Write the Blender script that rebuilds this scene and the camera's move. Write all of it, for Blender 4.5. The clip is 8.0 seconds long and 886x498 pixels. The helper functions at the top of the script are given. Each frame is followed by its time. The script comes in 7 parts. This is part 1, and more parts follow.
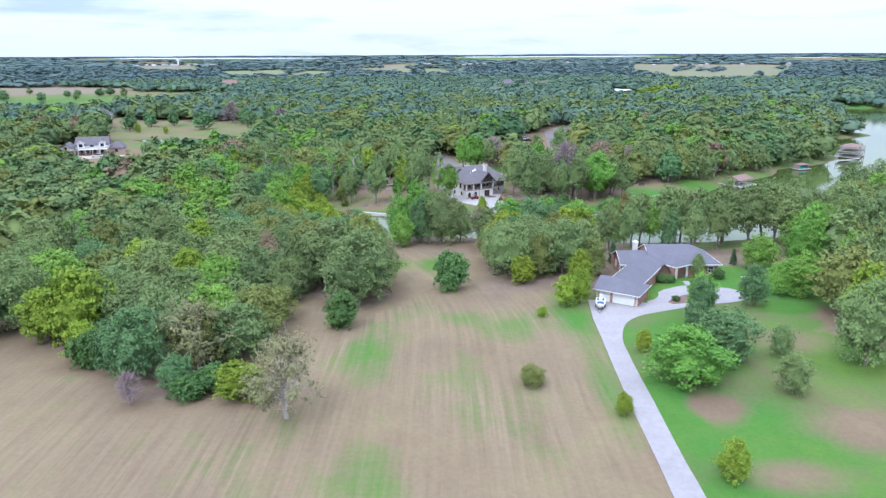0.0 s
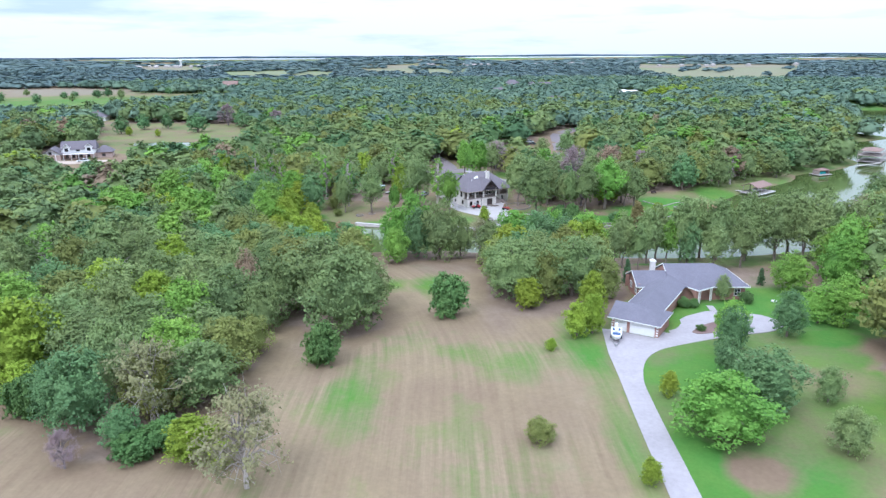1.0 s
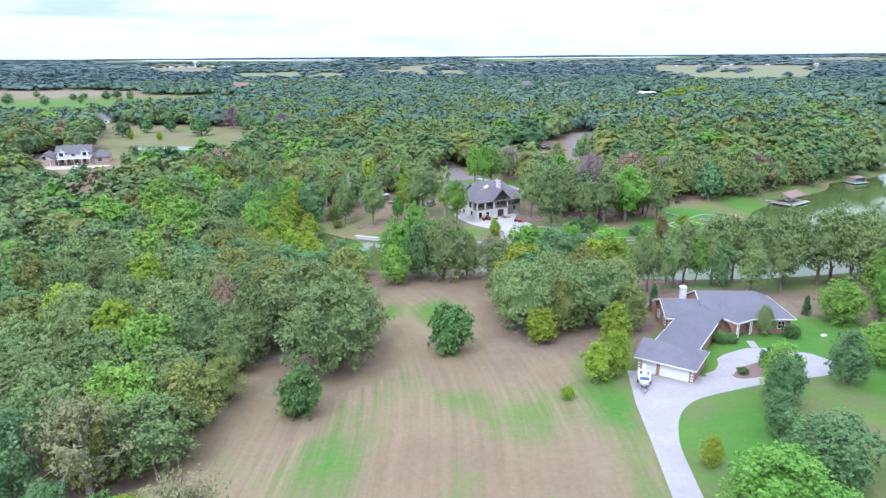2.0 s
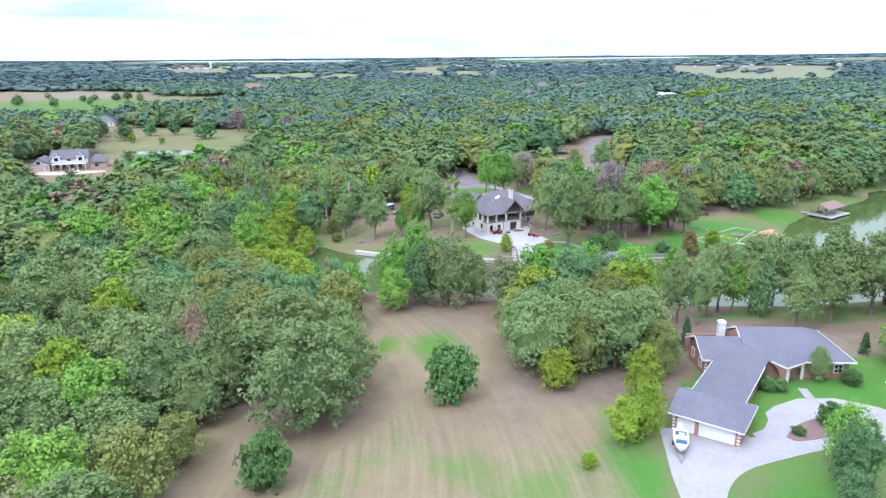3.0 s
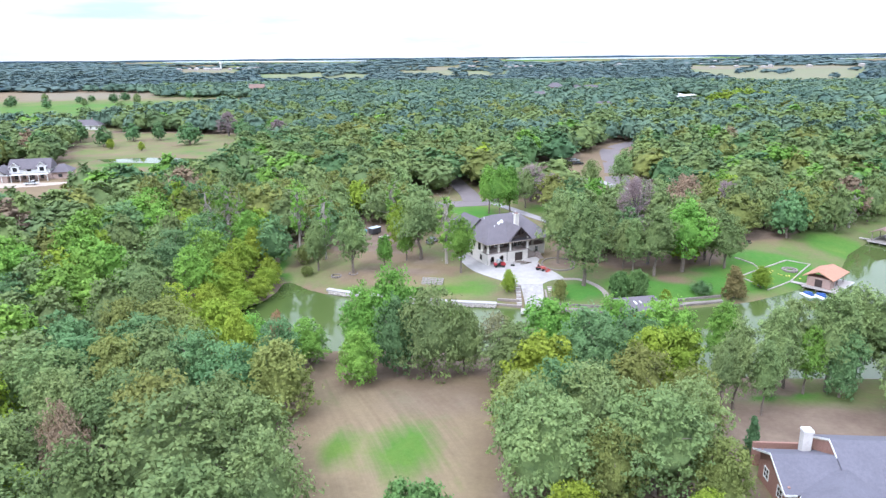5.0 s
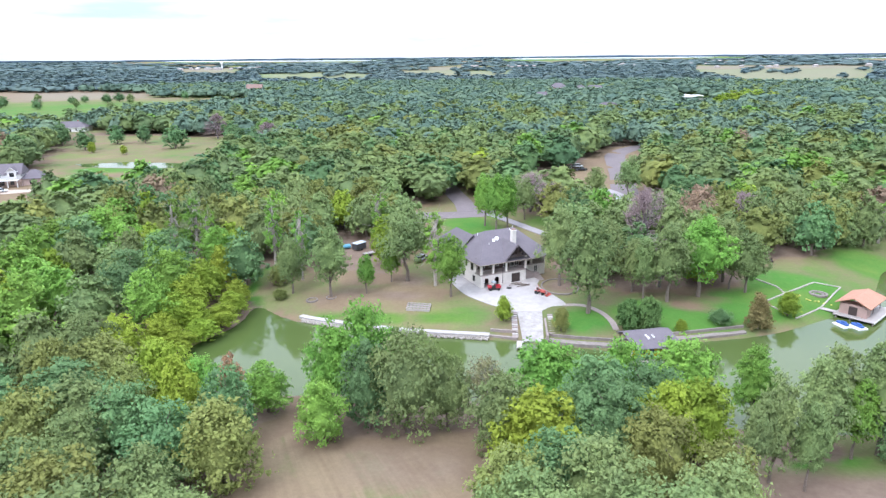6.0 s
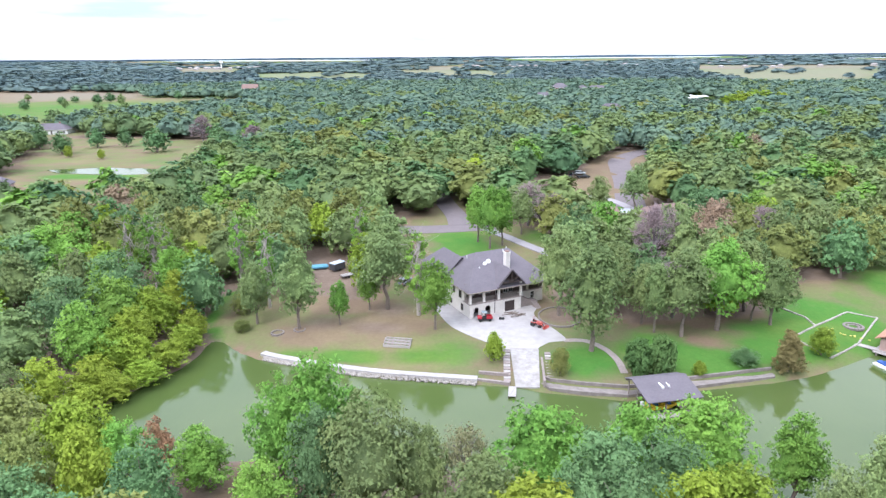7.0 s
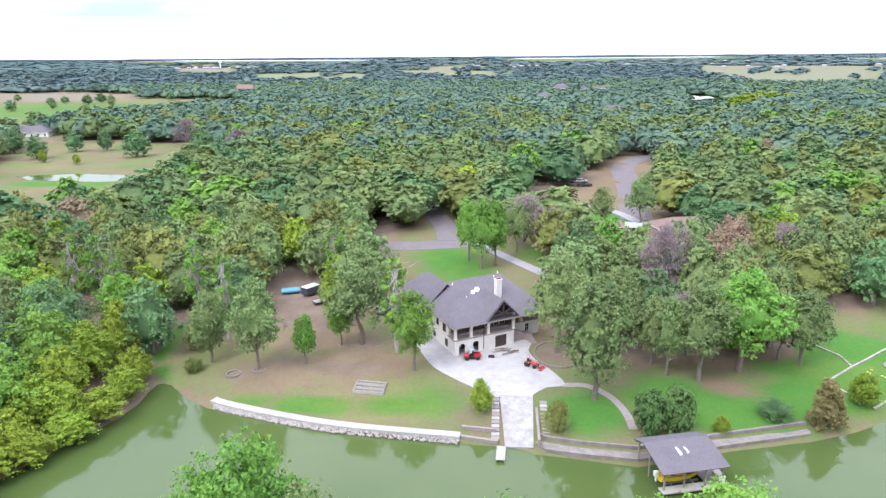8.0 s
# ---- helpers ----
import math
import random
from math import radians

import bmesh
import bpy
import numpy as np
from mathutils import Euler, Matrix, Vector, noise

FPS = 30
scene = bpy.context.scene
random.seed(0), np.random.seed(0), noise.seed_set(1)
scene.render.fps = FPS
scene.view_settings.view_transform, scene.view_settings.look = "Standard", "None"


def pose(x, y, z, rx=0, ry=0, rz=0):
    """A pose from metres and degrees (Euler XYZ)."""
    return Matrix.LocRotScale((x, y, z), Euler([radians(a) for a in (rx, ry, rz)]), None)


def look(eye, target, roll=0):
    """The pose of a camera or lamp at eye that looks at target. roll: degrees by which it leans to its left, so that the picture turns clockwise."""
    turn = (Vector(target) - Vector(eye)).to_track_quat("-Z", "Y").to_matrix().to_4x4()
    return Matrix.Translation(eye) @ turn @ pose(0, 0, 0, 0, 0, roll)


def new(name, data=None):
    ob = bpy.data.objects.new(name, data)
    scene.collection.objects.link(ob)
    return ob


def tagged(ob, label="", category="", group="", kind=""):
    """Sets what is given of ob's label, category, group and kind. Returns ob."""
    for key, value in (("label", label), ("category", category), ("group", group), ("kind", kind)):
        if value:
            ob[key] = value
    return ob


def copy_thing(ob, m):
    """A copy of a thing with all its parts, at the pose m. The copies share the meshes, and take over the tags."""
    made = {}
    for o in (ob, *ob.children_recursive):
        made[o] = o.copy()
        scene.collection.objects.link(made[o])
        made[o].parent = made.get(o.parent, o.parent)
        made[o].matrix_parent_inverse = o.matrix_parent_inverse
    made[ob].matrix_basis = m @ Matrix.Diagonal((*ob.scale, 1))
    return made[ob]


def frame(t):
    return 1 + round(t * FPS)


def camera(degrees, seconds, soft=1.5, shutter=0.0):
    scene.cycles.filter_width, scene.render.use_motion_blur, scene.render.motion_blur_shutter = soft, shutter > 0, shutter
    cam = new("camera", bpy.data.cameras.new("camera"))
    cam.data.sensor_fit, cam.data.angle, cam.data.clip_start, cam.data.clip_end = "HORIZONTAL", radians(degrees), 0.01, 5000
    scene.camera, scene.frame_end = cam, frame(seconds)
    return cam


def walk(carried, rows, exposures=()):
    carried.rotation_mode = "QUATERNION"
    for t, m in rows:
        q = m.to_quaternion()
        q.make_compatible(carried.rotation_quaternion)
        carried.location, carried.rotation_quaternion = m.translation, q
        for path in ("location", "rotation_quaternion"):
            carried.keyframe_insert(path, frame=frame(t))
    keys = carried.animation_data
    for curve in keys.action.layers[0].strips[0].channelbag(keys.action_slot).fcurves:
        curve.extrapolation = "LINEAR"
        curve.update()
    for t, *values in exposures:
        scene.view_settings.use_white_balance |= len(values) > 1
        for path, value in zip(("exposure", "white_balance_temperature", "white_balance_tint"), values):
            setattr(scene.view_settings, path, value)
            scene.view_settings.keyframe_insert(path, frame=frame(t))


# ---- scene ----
cam = camera(67.2, 8.0, 1.4)
METRES, EYE, TILT, LEAN, TURN = 144.0, 52.0, -16.3, 0.26, 0.0
ROWS = [
    (0.0, 0.0, 0.0, 0.0, 0.0, 0.0, -0.0),
    (0.5, 0.0044, 0.0532, 0.0149, 0.08, 0.01, 0.01),
    (1.0, 0.0109, 0.1098, 0.0302, 0.35, 0.04, -0.02),
    (1.5, 0.0184, 0.1684, 0.0462, 0.86, 0.08, -0.13),
    (3.0, 0.038, 0.3454, 0.0954, 2.8, 0.17, -0.56),
    (3.5, 0.0441, 0.4044, 0.112, 3.19, 0.18, -0.64),
    (4.0, 0.0503, 0.4635, 0.1285, 3.47, 0.17, -0.71),
    (4.5, 0.0565, 0.5224, 0.1448, 3.68, 0.17, -0.78),
    (6.0, 0.0783, 0.7054, 0.1961, 4.11, 0.14, -0.93),
    (6.5, 0.0861, 0.7696, 0.2148, 4.2, 0.12, -0.97),
    (7.0, 0.0939, 0.8341, 0.2338, 4.25, 0.1, -1.0),
    (7.5, 0.1015, 0.8979, 0.2524, 4.29, 0.09, -1.05),
    (8.0, 0.1091, 0.9568, 0.2693, 4.35, 0.1, -1.07),
]
walk(cam, [(t, pose(0, 0, EYE, TILT, LEAN, TURN) @ pose(METRES * x, METRES * y, METRES * z, 90 + pitch, roll, yaw)) for t, x, y, z, yaw, pitch, roll in ROWS], [(0.0, 0.50, 5380, 10), (3.0, 0.72, 5440, 10), (8.0, 0.79, 5840, 13)])


# ---------------------------------------------------------------- light
world = bpy.data.worlds.new("sky_world")
scene.world = world
world.use_nodes = True
wn, wl = world.node_tree.nodes, world.node_tree.links
wn.clear()
SUN_EL, SUN_AZ = radians(52), radians(215)


def build_world():
    out, bg = wn.new("ShaderNodeOutputWorld"), wn.new("ShaderNodeBackground")
    sky = wn.new("ShaderNodeTexSky")
    sky.sky_type, sky.sun_disc = "NISHITA", False
    sky.sun_elevation, sky.sun_rotation = SUN_EL, SUN_AZ
    sky.air_density, sky.dust_density = 1.2, 2.0
    gain = wn.new("ShaderNodeVectorMath")
    gain.operation = "SCALE"
    gain.inputs["Scale"].default_value = 0.10
    tc, mp = wn.new("ShaderNodeTexCoord"), wn.new("ShaderNodeMapping")
    mp.inputs["Scale"].default_value = (2.2, 2.2, 16.0)
    nz, ramp = wn.new("ShaderNodeTexNoise"), wn.new("ShaderNodeValToRGB")
    nz.inputs["Scale"].default_value, nz.inputs["Detail"].default_value = 1.6, 7.0
    nz.inputs["Roughness"].default_value = 0.55
    ramp.color_ramp.elements[0].position, ramp.color_ramp.elements[0].color = 0.32, (0.62, 0.71, 0.82, 1)
    ramp.color_ramp.elements[1].position, ramp.color_ramp.elements[1].color = 0.50, (0.98, 1.0, 1.03, 1)
    mix = wn.new("ShaderNodeMix")
    mix.data_type = "RGBA"
    mix.inputs["Factor"].default_value = 0.86
    wl.new(sky.outputs["Color"], gain.inputs[0])
    wl.new(tc.outputs["Generated"], mp.inputs["Vector"])
    wl.new(mp.outputs["Vector"], nz.inputs["Vector"])
    wl.new(nz.outputs["Fac"], ramp.inputs["Fac"])
    wl.new(gain.outputs["Vector"], mix.inputs["A"])
    wl.new(ramp.outputs["Color"], mix.inputs["B"])
    sep, up = wn.new("ShaderNodeSeparateXYZ"), wn.new("ShaderNodeMapRange")
    up.inputs["To Min"].default_value, up.inputs["To Max"].default_value = 0.80, 1.95
    wl.new(tc.outputs["Generated"], sep.inputs[0])
    wl.new(sep.outputs["Z"], up.inputs["Value"])
    lift = wn.new("ShaderNodeVectorMath")
    lift.operation = "SCALE"
    wl.new(mix.outputs["Result"], lift.inputs[0])
    wl.new(up.outputs["Result"], lift.inputs["Scale"])
    wl.new(lift.outputs["Vector"], bg.inputs["Color"])
    bg.inputs["Strength"].default_value = 1.0
    wl.new(bg.outputs["Background"], out.inputs["Surface"])


build_world()
sun = new("sun", bpy.data.lights.new("sun", "SUN"))
sun.data.energy, sun.data.angle, sun.data.color = 1.3, radians(20), (1.0, 0.96, 0.9)
sun.matrix_world = look((200 * math.sin(SUN_AZ) * math.cos(SUN_EL), 200 * math.cos(SUN_AZ) * math.cos(SUN_EL), 200 * math.sin(SUN_EL)), (0, 0, 0))

# ---------------------------------------------------------------- materials
MATS = {}


def shader(name):
    m = bpy.data.materials.new(name)
    m.use_nodes = True
    n, l = m.node_tree.nodes, m.node_tree.links
    return m, n, l, n["Principled BSDF"]


def noise_node(n, l, scale, vec, detail=4.0, rough=0.6):
    z = n.new("ShaderNodeTexNoise")
    z.inputs["Scale"].default_value, z.inputs["Detail"].default_value, z.inputs["Roughness"].default_value = scale, detail, rough
    l.new(vec, z.inputs["Vector"])
    return z.outputs["Fac"]


def ramped(n, l, fac, lo, hi):
    r = n.new("ShaderNodeMapRange")
    r.inputs["From Min"].default_value, r.inputs["From Max"].default_value = lo, hi
    l.new(fac, r.inputs["Value"])
    return r.outputs["Result"]


def blend(n, l, fac, a, b, mode="MIX"):
    x = n.new("ShaderNodeMix")
    x.data_type, x.blend_type = "RGBA", mode
    for key, v in (("Factor", fac), ("A", a), ("B", b)):
        if isinstance(v, (int, float)):
            x.inputs[key].default_value = v
        elif isinstance(v, tuple):
            x.inputs[key].default_value = (*v, 1)
        else:
            l.new(v, x.inputs[key])
    return x.outputs["Result"]


def mat(name, c1, c2, scale=2.0, rough=0.8, bump=0.15, metal=0.0, vary=0.0, stain=0.15):
    """A surface of two tones with grain, broad stains and relief."""
    if name in MATS:
        return MATS[name]
    m, n, l, p = shader(name)
    tc = n.new("ShaderNodeTexCoord").outputs["Object"]
    fine = noise_node(n, l, scale, tc, 6.0, 0.7)
    broad = noise_node(n, l, scale * 0.13, tc, 3.0)
    col = blend(n, l, ramped(n, l, fine, 0.3, 0.7), c1, c2)
    col = blend(n, l, ramped(n, l, broad, 0.35, 0.75), col, blend(n, l, 1.0, col, (1 - stain,) * 3, "MULTIPLY"))
    if vary:
        hsv, oi = n.new("ShaderNodeHueSaturation"), n.new("ShaderNodeObjectInfo")
        l.new(col, hsv.inputs["Color"])
        r = n.new("ShaderNodeMapRange")
        r.inputs["To Min"].default_value, r.inputs["To Max"].default_value = 1 - vary, 1 + vary
        l.new(oi.outputs["Random"], r.inputs["Value"])
        l.new(r.outputs["Result"], hsv.inputs["Value"])
        col = hsv.outputs["Color"]
    l.new(col, p.inputs["Base Color"])
    p.inputs["Roughness"].default_value, p.inputs["Metallic"].default_value = rough, metal
    if bump:
        b = n.new("ShaderNodeBump")
        b.inputs["Strength"].default_value, b.inputs["Distance"].default_value = bump, 0.05
        l.new(fine, b.inputs["Height"])
        l.new(b.outputs["Normal"], p.inputs["Normal"])
    MATS[name] = m
    return m


def leaf_mat(name, dark, light, hue=0.012, val=0.18, grainy=1.0):
    """Leaves: two greens by leaf spray, tinted a little from tree to tree, with light coming through."""
    if name in MATS:
        return MATS[name]
    m, n, l, p = shader(name)
    geo, oi = n.new("ShaderNodeNewGeometry"), n.new("ShaderNodeObjectInfo")
    tc = n.new("ShaderNodeTexCoord").outputs["Object"]
    clump = noise_node(n, l, 0.55, tc, 2.0)
    f = n.new("ShaderNodeMath")
    f.operation, f.use_clamp = "MULTIPLY_ADD", True
    l.new(ramped(n, l, clump, 0.3, 0.7), f.inputs[0])
    f.inputs[1].default_value = 0.5
    g = n.new("ShaderNodeMath")
    g.operation = "MULTIPLY"
    g.inputs[1].default_value = 0.5 * grainy
    l.new(geo.outputs["Random Per Island"], g.inputs[0])
    l.new(g.outputs[0], f.inputs[2])
    col = blend(n, l, f.outputs[0], dark, light)
    # leaf by leaf grain, and broad shifts of tone over the crown
    grain = ramped(n, l, noise_node(n, l, 2.6, tc, 3.0, 0.7), 0.3, 0.7)
    col = blend(n, l, grain, blend(n, l, grainy, col, blend(n, l, 1.0, col, (0.78, 0.80, 0.82), "MULTIPLY")), blend(n, l, grainy, col, blend(n, l, 1.0, col, (1.20, 1.18, 1.12), "MULTIPLY")))
    broad = ramped(n, l, noise_node(n, l, 0.085, tc, 2.0, 0.5), 0.36, 0.64)
    col = blend(n, l, broad, blend(n, l, 1.0, col, (0.90, 0.92, 0.96), "MULTIPLY"), blend(n, l, 1.0, col, (1.10, 1.07, 1.0), "MULTIPLY"))
    own = n.new("ShaderNodeAttribute")
    own.attribute_name = "tone"
    col = blend(n, l, ramped(n, l, own.outputs["Fac"], -2.0, 2.0), blend(n, l, 1.0, col, (0.76, 0.82, 0.92), "MULTIPLY"), blend(n, l, 1.0, col, (1.24, 1.18, 1.08), "MULTIPLY"))
    hsv = n.new("ShaderNodeHueSaturation")
    l.new(col, hsv.inputs["Color"])
    for key, mid, amp, src in (("Hue", 0.5, hue, "a"), ("Value", 1.0, val, "b")):
        r = n.new("ShaderNodeMapRange")
        r.inputs["To Min"].default_value, r.inputs["To Max"].default_value = mid - amp, mid + amp
        if src == "a":
            l.new(oi.outputs["Random"], r.inputs["Value"])
        else:
            w = n.new("ShaderNodeMath")
            w.operation = "MULTIPLY"
            w.inputs[1].default_value = 7.31
            fr = n.new("ShaderNodeMath")
            fr.operation = "FRACT"
            l.new(oi.outputs["Random"], w.inputs[0])
            l.new(w.outputs[0], fr.inputs[0])
            l.new(fr.outputs[0], r.inputs["Value"])
        l.new(r.outputs["Result"], hsv.inputs[key])
    p.inputs["Roughness"].default_value = 0.7
    p.inputs["Specular IOR Level"].default_value = 0.15
    # leaves within a spray turn towards the sky
    up = n.new("ShaderNodeVectorMath")
    up.operation = "ADD"
    up.inputs[1].default_value = (0, 0, 0.9)
    l.new(geo.outputs["Normal"], up.inputs[0])
    l.new(up.outputs[0], p.inputs["Normal"])
    l.new(hsv.outputs["Color"], p.inputs["Base Color"])
    tr, mx = n.new("ShaderNodeBsdfTranslucent"), n.new("ShaderNodeMixShader")
    l.new(hsv.outputs["Color"], tr.inputs["Color"])
    l.new(up.outputs[0], tr.inputs["Normal"])
    mx.inputs["Fac"].default_value = 0.30
    l.new(p.outputs["BSDF"], mx.inputs[1])
    l.new(tr.outputs["BSDF"], mx.inputs[2])
    l.new(mx.outputs["Shader"], n["Material Output"].inputs["Surface"])
    MATS[name] = m
    return m


def ground_mat():
    m, n, l, p = shader("grass_ground")
    tc = n.new("ShaderNodeTexCoord").outputs["Object"]

    def attr(name):
        a = n.new("ShaderNodeAttribute")
        a.attribute_name = name
        return a.outputs["Fac"]
    fine, mid, broad = noise_node(n, l, 1.4, tc, 8.0, 0.75), noise_node(n, l, 0.16, tc, 6.0, 0.65), noise_node(n, l, 0.035, tc, 4.0)
    dry = blend(n, l, ramped(n, l, mid, 0.3, 0.7), (0.202, 0.150, 0.098), (0.268, 0.208, 0.126))
    dry = blend(n, l, ramped(n, l, broad, 0.35, 0.65), dry, (0.200, 0.142, 0.100))
    green = blend(n, l, ramped(n, l, mid, 0.3, 0.7), (0.072, 0.165, 0.028), (0.150, 0.208, 0.048))
    green = blend(n, l, ramped(n, l, broad, 0.3, 0.7), green, (0.070, 0.190, 0.036))
    litter = blend(n, l, ramped(n, l, mid, 0.35, 0.65), (0.175, 0.125, 0.100), (0.245, 0.185, 0.145))
    # mown rows
    rows, a = n.new("ShaderNodeCombineXYZ"), attr("row")
    l.new(a, rows.inputs["X"])
    sep = n.new("ShaderNodeSeparateXYZ")
    l.new(tc, sep.inputs[0])
    sc = n.new("ShaderNodeMath")
    sc.operation = "MULTIPLY"
    sc.inputs[1].default_value = 0.035
    l.new(sep.outputs["Y"], sc.inputs[0])
    l.new(sc.outputs[0], rows.inputs["Y"])
    wave = ramped(n, l, noise_node(n, l, 0.85, rows.outputs[0], 4.0, 0.65), 0.34, 0.70)
    st = n.new("ShaderNodeMath")
    st.operation = "MULTIPLY"
    l.new(wave, st.inputs[0])
    l.new(attr("mown"), st.inputs[1])
    dry = blend(n, l, st.outputs[0], dry, (0.292, 0.230, 0.152))
    # greenness breaks up with the turf
    gsum = n.new("ShaderNodeMath")
    gsum.operation = "MULTIPLY_ADD"
    l.new(ramped(n, l, mid, 0.25, 0.75), gsum.inputs[0])
    gsum.inputs[1].default_value = 0.5
    l.new(attr("lush"), gsum.inputs[2])
    # the mower's rows show in the green as well
    gm, gr = n.new("ShaderNodeMath"), n.new("ShaderNodeMath")
    gm.operation, gr.operation = "SUBTRACT", "MULTIPLY_ADD"
    l.new(attr("mown"), gm.inputs[0])
    l.new(st.outputs[0], gm.inputs[1])
    l.new(gm.outputs[0], gr.inputs[0])
    gr.inputs[1].default_value = 0.32
    l.new(gsum.outputs[0], gr.inputs[2])
    col = blend(n, l, ramped(n, l, gr.outputs[0], 0.42, 1.05), dry, green)
    lsum = n.new("ShaderNodeMath")
    lsum.operation = "MULTIPLY_ADD"
    l.new(ramped(n, l, mid, 0.3, 0.7), lsum.inputs[0])
    lsum.inputs[1].default_value = 0.3
    l.new(attr("litter"), lsum.inputs[2])
    col = blend(n, l, ramped(n, l, lsum.outputs[0], 0.4, 0.9), col, litter)
    # pale far pastures
    straw = blend(n, l, attr("lush"), (0.225, 0.19, 0.145), (0.195, 0.215, 0.125))
    col = blend(n, l, attr("straw"), col, straw)
    grain = ramped(n, l, fine, 0.25, 0.75)
    col = blend(n, l, grain, blend(n, l, 1.0, col, (0.84, 0.84, 0.82), "MULTIPLY"), blend(n, l, 1.0, col, (1.1, 1.1, 1.08), "MULTIPLY"))
    l.new(col, p.inputs["Base Color"])
    p.inputs["Roughness"].default_value = 0.95
    p.inputs["Specular IOR Level"].default_value = 0.1
    b = n.new("ShaderNodeBump")
    b.inputs["Strength"].default_value, b.inputs["Distance"].default_value = 0.5, 0.12
    l.new(fine, b.inputs["Height"])
    l.new(b.outputs["Normal"], p.inputs["Normal"])
    return m


def water_mat():
    m, n, l, p = shader("lake_water")
    tc = n.new("ShaderNodeTexCoord").outputs["Object"]
    broad = noise_node(n, l, 0.03, tc, 3.0)
    l.new(blend(n, l, ramped(n, l, broad, 0.3, 0.7), (0.072, 0.106, 0.030), (0.092, 0.124, 0.038)), p.inputs["Base Color"])
    p.inputs["Roughness"].default_value, p.inputs["IOR"].default_value = 0.04, 1.5
    mp = n.new("ShaderNodeMapping")
    mp.inputs["Scale"].default_value, mp.inputs["Rotation"].default_value = (1.0, 0.35, 1.0), (0, 0, 0.5)
    l.new(tc, mp.inputs["Vector"])
    b = n.new("ShaderNodeBump")
    b.inputs["Strength"].default_value, b.inputs["Distance"].default_value = 0.25, 0.06
    l.new(noise_node(n, l, 1.2, mp.outputs["Vector"], 3.0), b.inputs["Height"])
    l.new(b.outputs["Normal"], p.inputs["Normal"])
    return m


def glass_mat():
    m, n, l, p = shader("window_glass")
    p.inputs["Base Color"].default_value = (0.02, 0.025, 0.03, 1)
    p.inputs["Roughness"].default_value = 0.05
    p.inputs["Specular IOR Level"].default_value = 0.8
    return m


GRASS, WATER_M, GLASS = ground_mat(), water_mat(), glass_mat()
CONCRETE = mat("pale_concrete", (0.32, 0.29, 0.305), (0.39, 0.355, 0.37), 1.5, 0.85, 0.1)
BLEACHED = mat("bleached_concrete", (0.40, 0.365, 0.36), (0.51, 0.475, 0.465), 0.6, 0.85, 0.15, stain=0.25)
STONE = mat("white_stone", (0.70, 0.64, 0.60), (0.82, 0.77, 0.73), 1.6, 0.85, 0.3)
SHINGLE = mat("grey_shingle", (0.128, 0.110, 0.128), (0.172, 0.150, 0.170), 3.0, 0.85, 0.3)
SHINGLE_B = mat("blue_grey_shingle", (0.135, 0.127, 0.16), (0.175, 0.165, 0.205), 3.0, 0.85, 0.3)
SHINGLE_RED = mat("terracotta_shingle", (0.42, 0.20, 0.13), (0.50, 0.27, 0.19), 3.0, 0.85, 0.3)
SHINGLE_PINK = mat("faded_brown_shingle", (0.22, 0.14, 0.12), (0.28, 0.185, 0.16), 3.0, 0.85, 0.3)
BRICK = mat("red_brick", (0.30, 0.15, 0.12), (0.42, 0.25, 0.20), 5.0, 0.9, 0.3)
WHITE = mat("white_paint", (0.76, 0.75, 0.74), (0.82, 0.81, 0.80), 3.0, 0.5, 0.03, stain=0.06)
DARKWOOD = mat("dark_stained_wood", (0.045, 0.03, 0.03), (0.085, 0.06, 0.055), 4.0, 0.7, 0.2)
GREYWOOD = mat("weathered_wood", (0.26, 0.21, 0.20), (0.38, 0.32, 0.30), 3.0, 0.85, 0.3)
PALEWOOD = mat("bleached_planks", (0.38, 0.34, 0.325), (0.47, 0.43, 0.41), 3.0, 0.85, 0.2)
BARK = mat("grey_bark", (0.16, 0.125, 0.105), (0.27, 0.22, 0.19), 3.0, 0.95, 0.6)
PALEBARK = mat("pale_dead_bark", (0.36, 0.31, 0.28), (0.48, 0.43, 0.39), 3.0, 0.95, 0.5)
ROADM = mat("worn_asphalt", (0.17, 0.14, 0.145), (0.22, 0.185, 0.19), 2.0, 0.95, 0.2)
BLACK = mat("black_rubber", (0.015, 0.015, 0.016), (0.03, 0.03, 0.032), 5.0, 0.7, 0.1)
STEEL = mat("galvanised_steel", (0.42, 0.43, 0.45), (0.55, 0.56, 0.58), 4.0, 0.4, 0.05, metal=0.8)
RED = mat("red_paint", (0.42, 0.022, 0.035), (0.50, 0.04, 0.055), 4.0, 0.35, 0.02)
YELLOW = mat("yellow_gelcoat", (0.75, 0.50, 0.02), (0.82, 0.58, 0.05), 3.0, 0.25, 0.0)
WALLSTONE = mat("weathered_wall_stone", (0.20, 0.165, 0.155), (0.34, 0.295, 0.275), 0.8, 0.9, 0.4, stain=0.35)
ROCK = mat("pale_rock", (0.32, 0.28, 0.25), (0.46, 0.42, 0.38), 3.0, 0.95, 0.5, vary=0.15)

# ---------------------------------------------------------------- mesh helpers


def mesh_ob(name, verts, faces, material, parent=None, smooth=False):
    me = bpy.data.meshes.new(name)
    me.from_pydata(verts, [], faces)
    me.materials.append(material)
    if smooth:
        me.polygons.foreach_set("use_smooth", [True] * len(me.polygons))
    me.update()
    ob = new(name, me)
    if parent:
        ob.parent = parent
    return ob


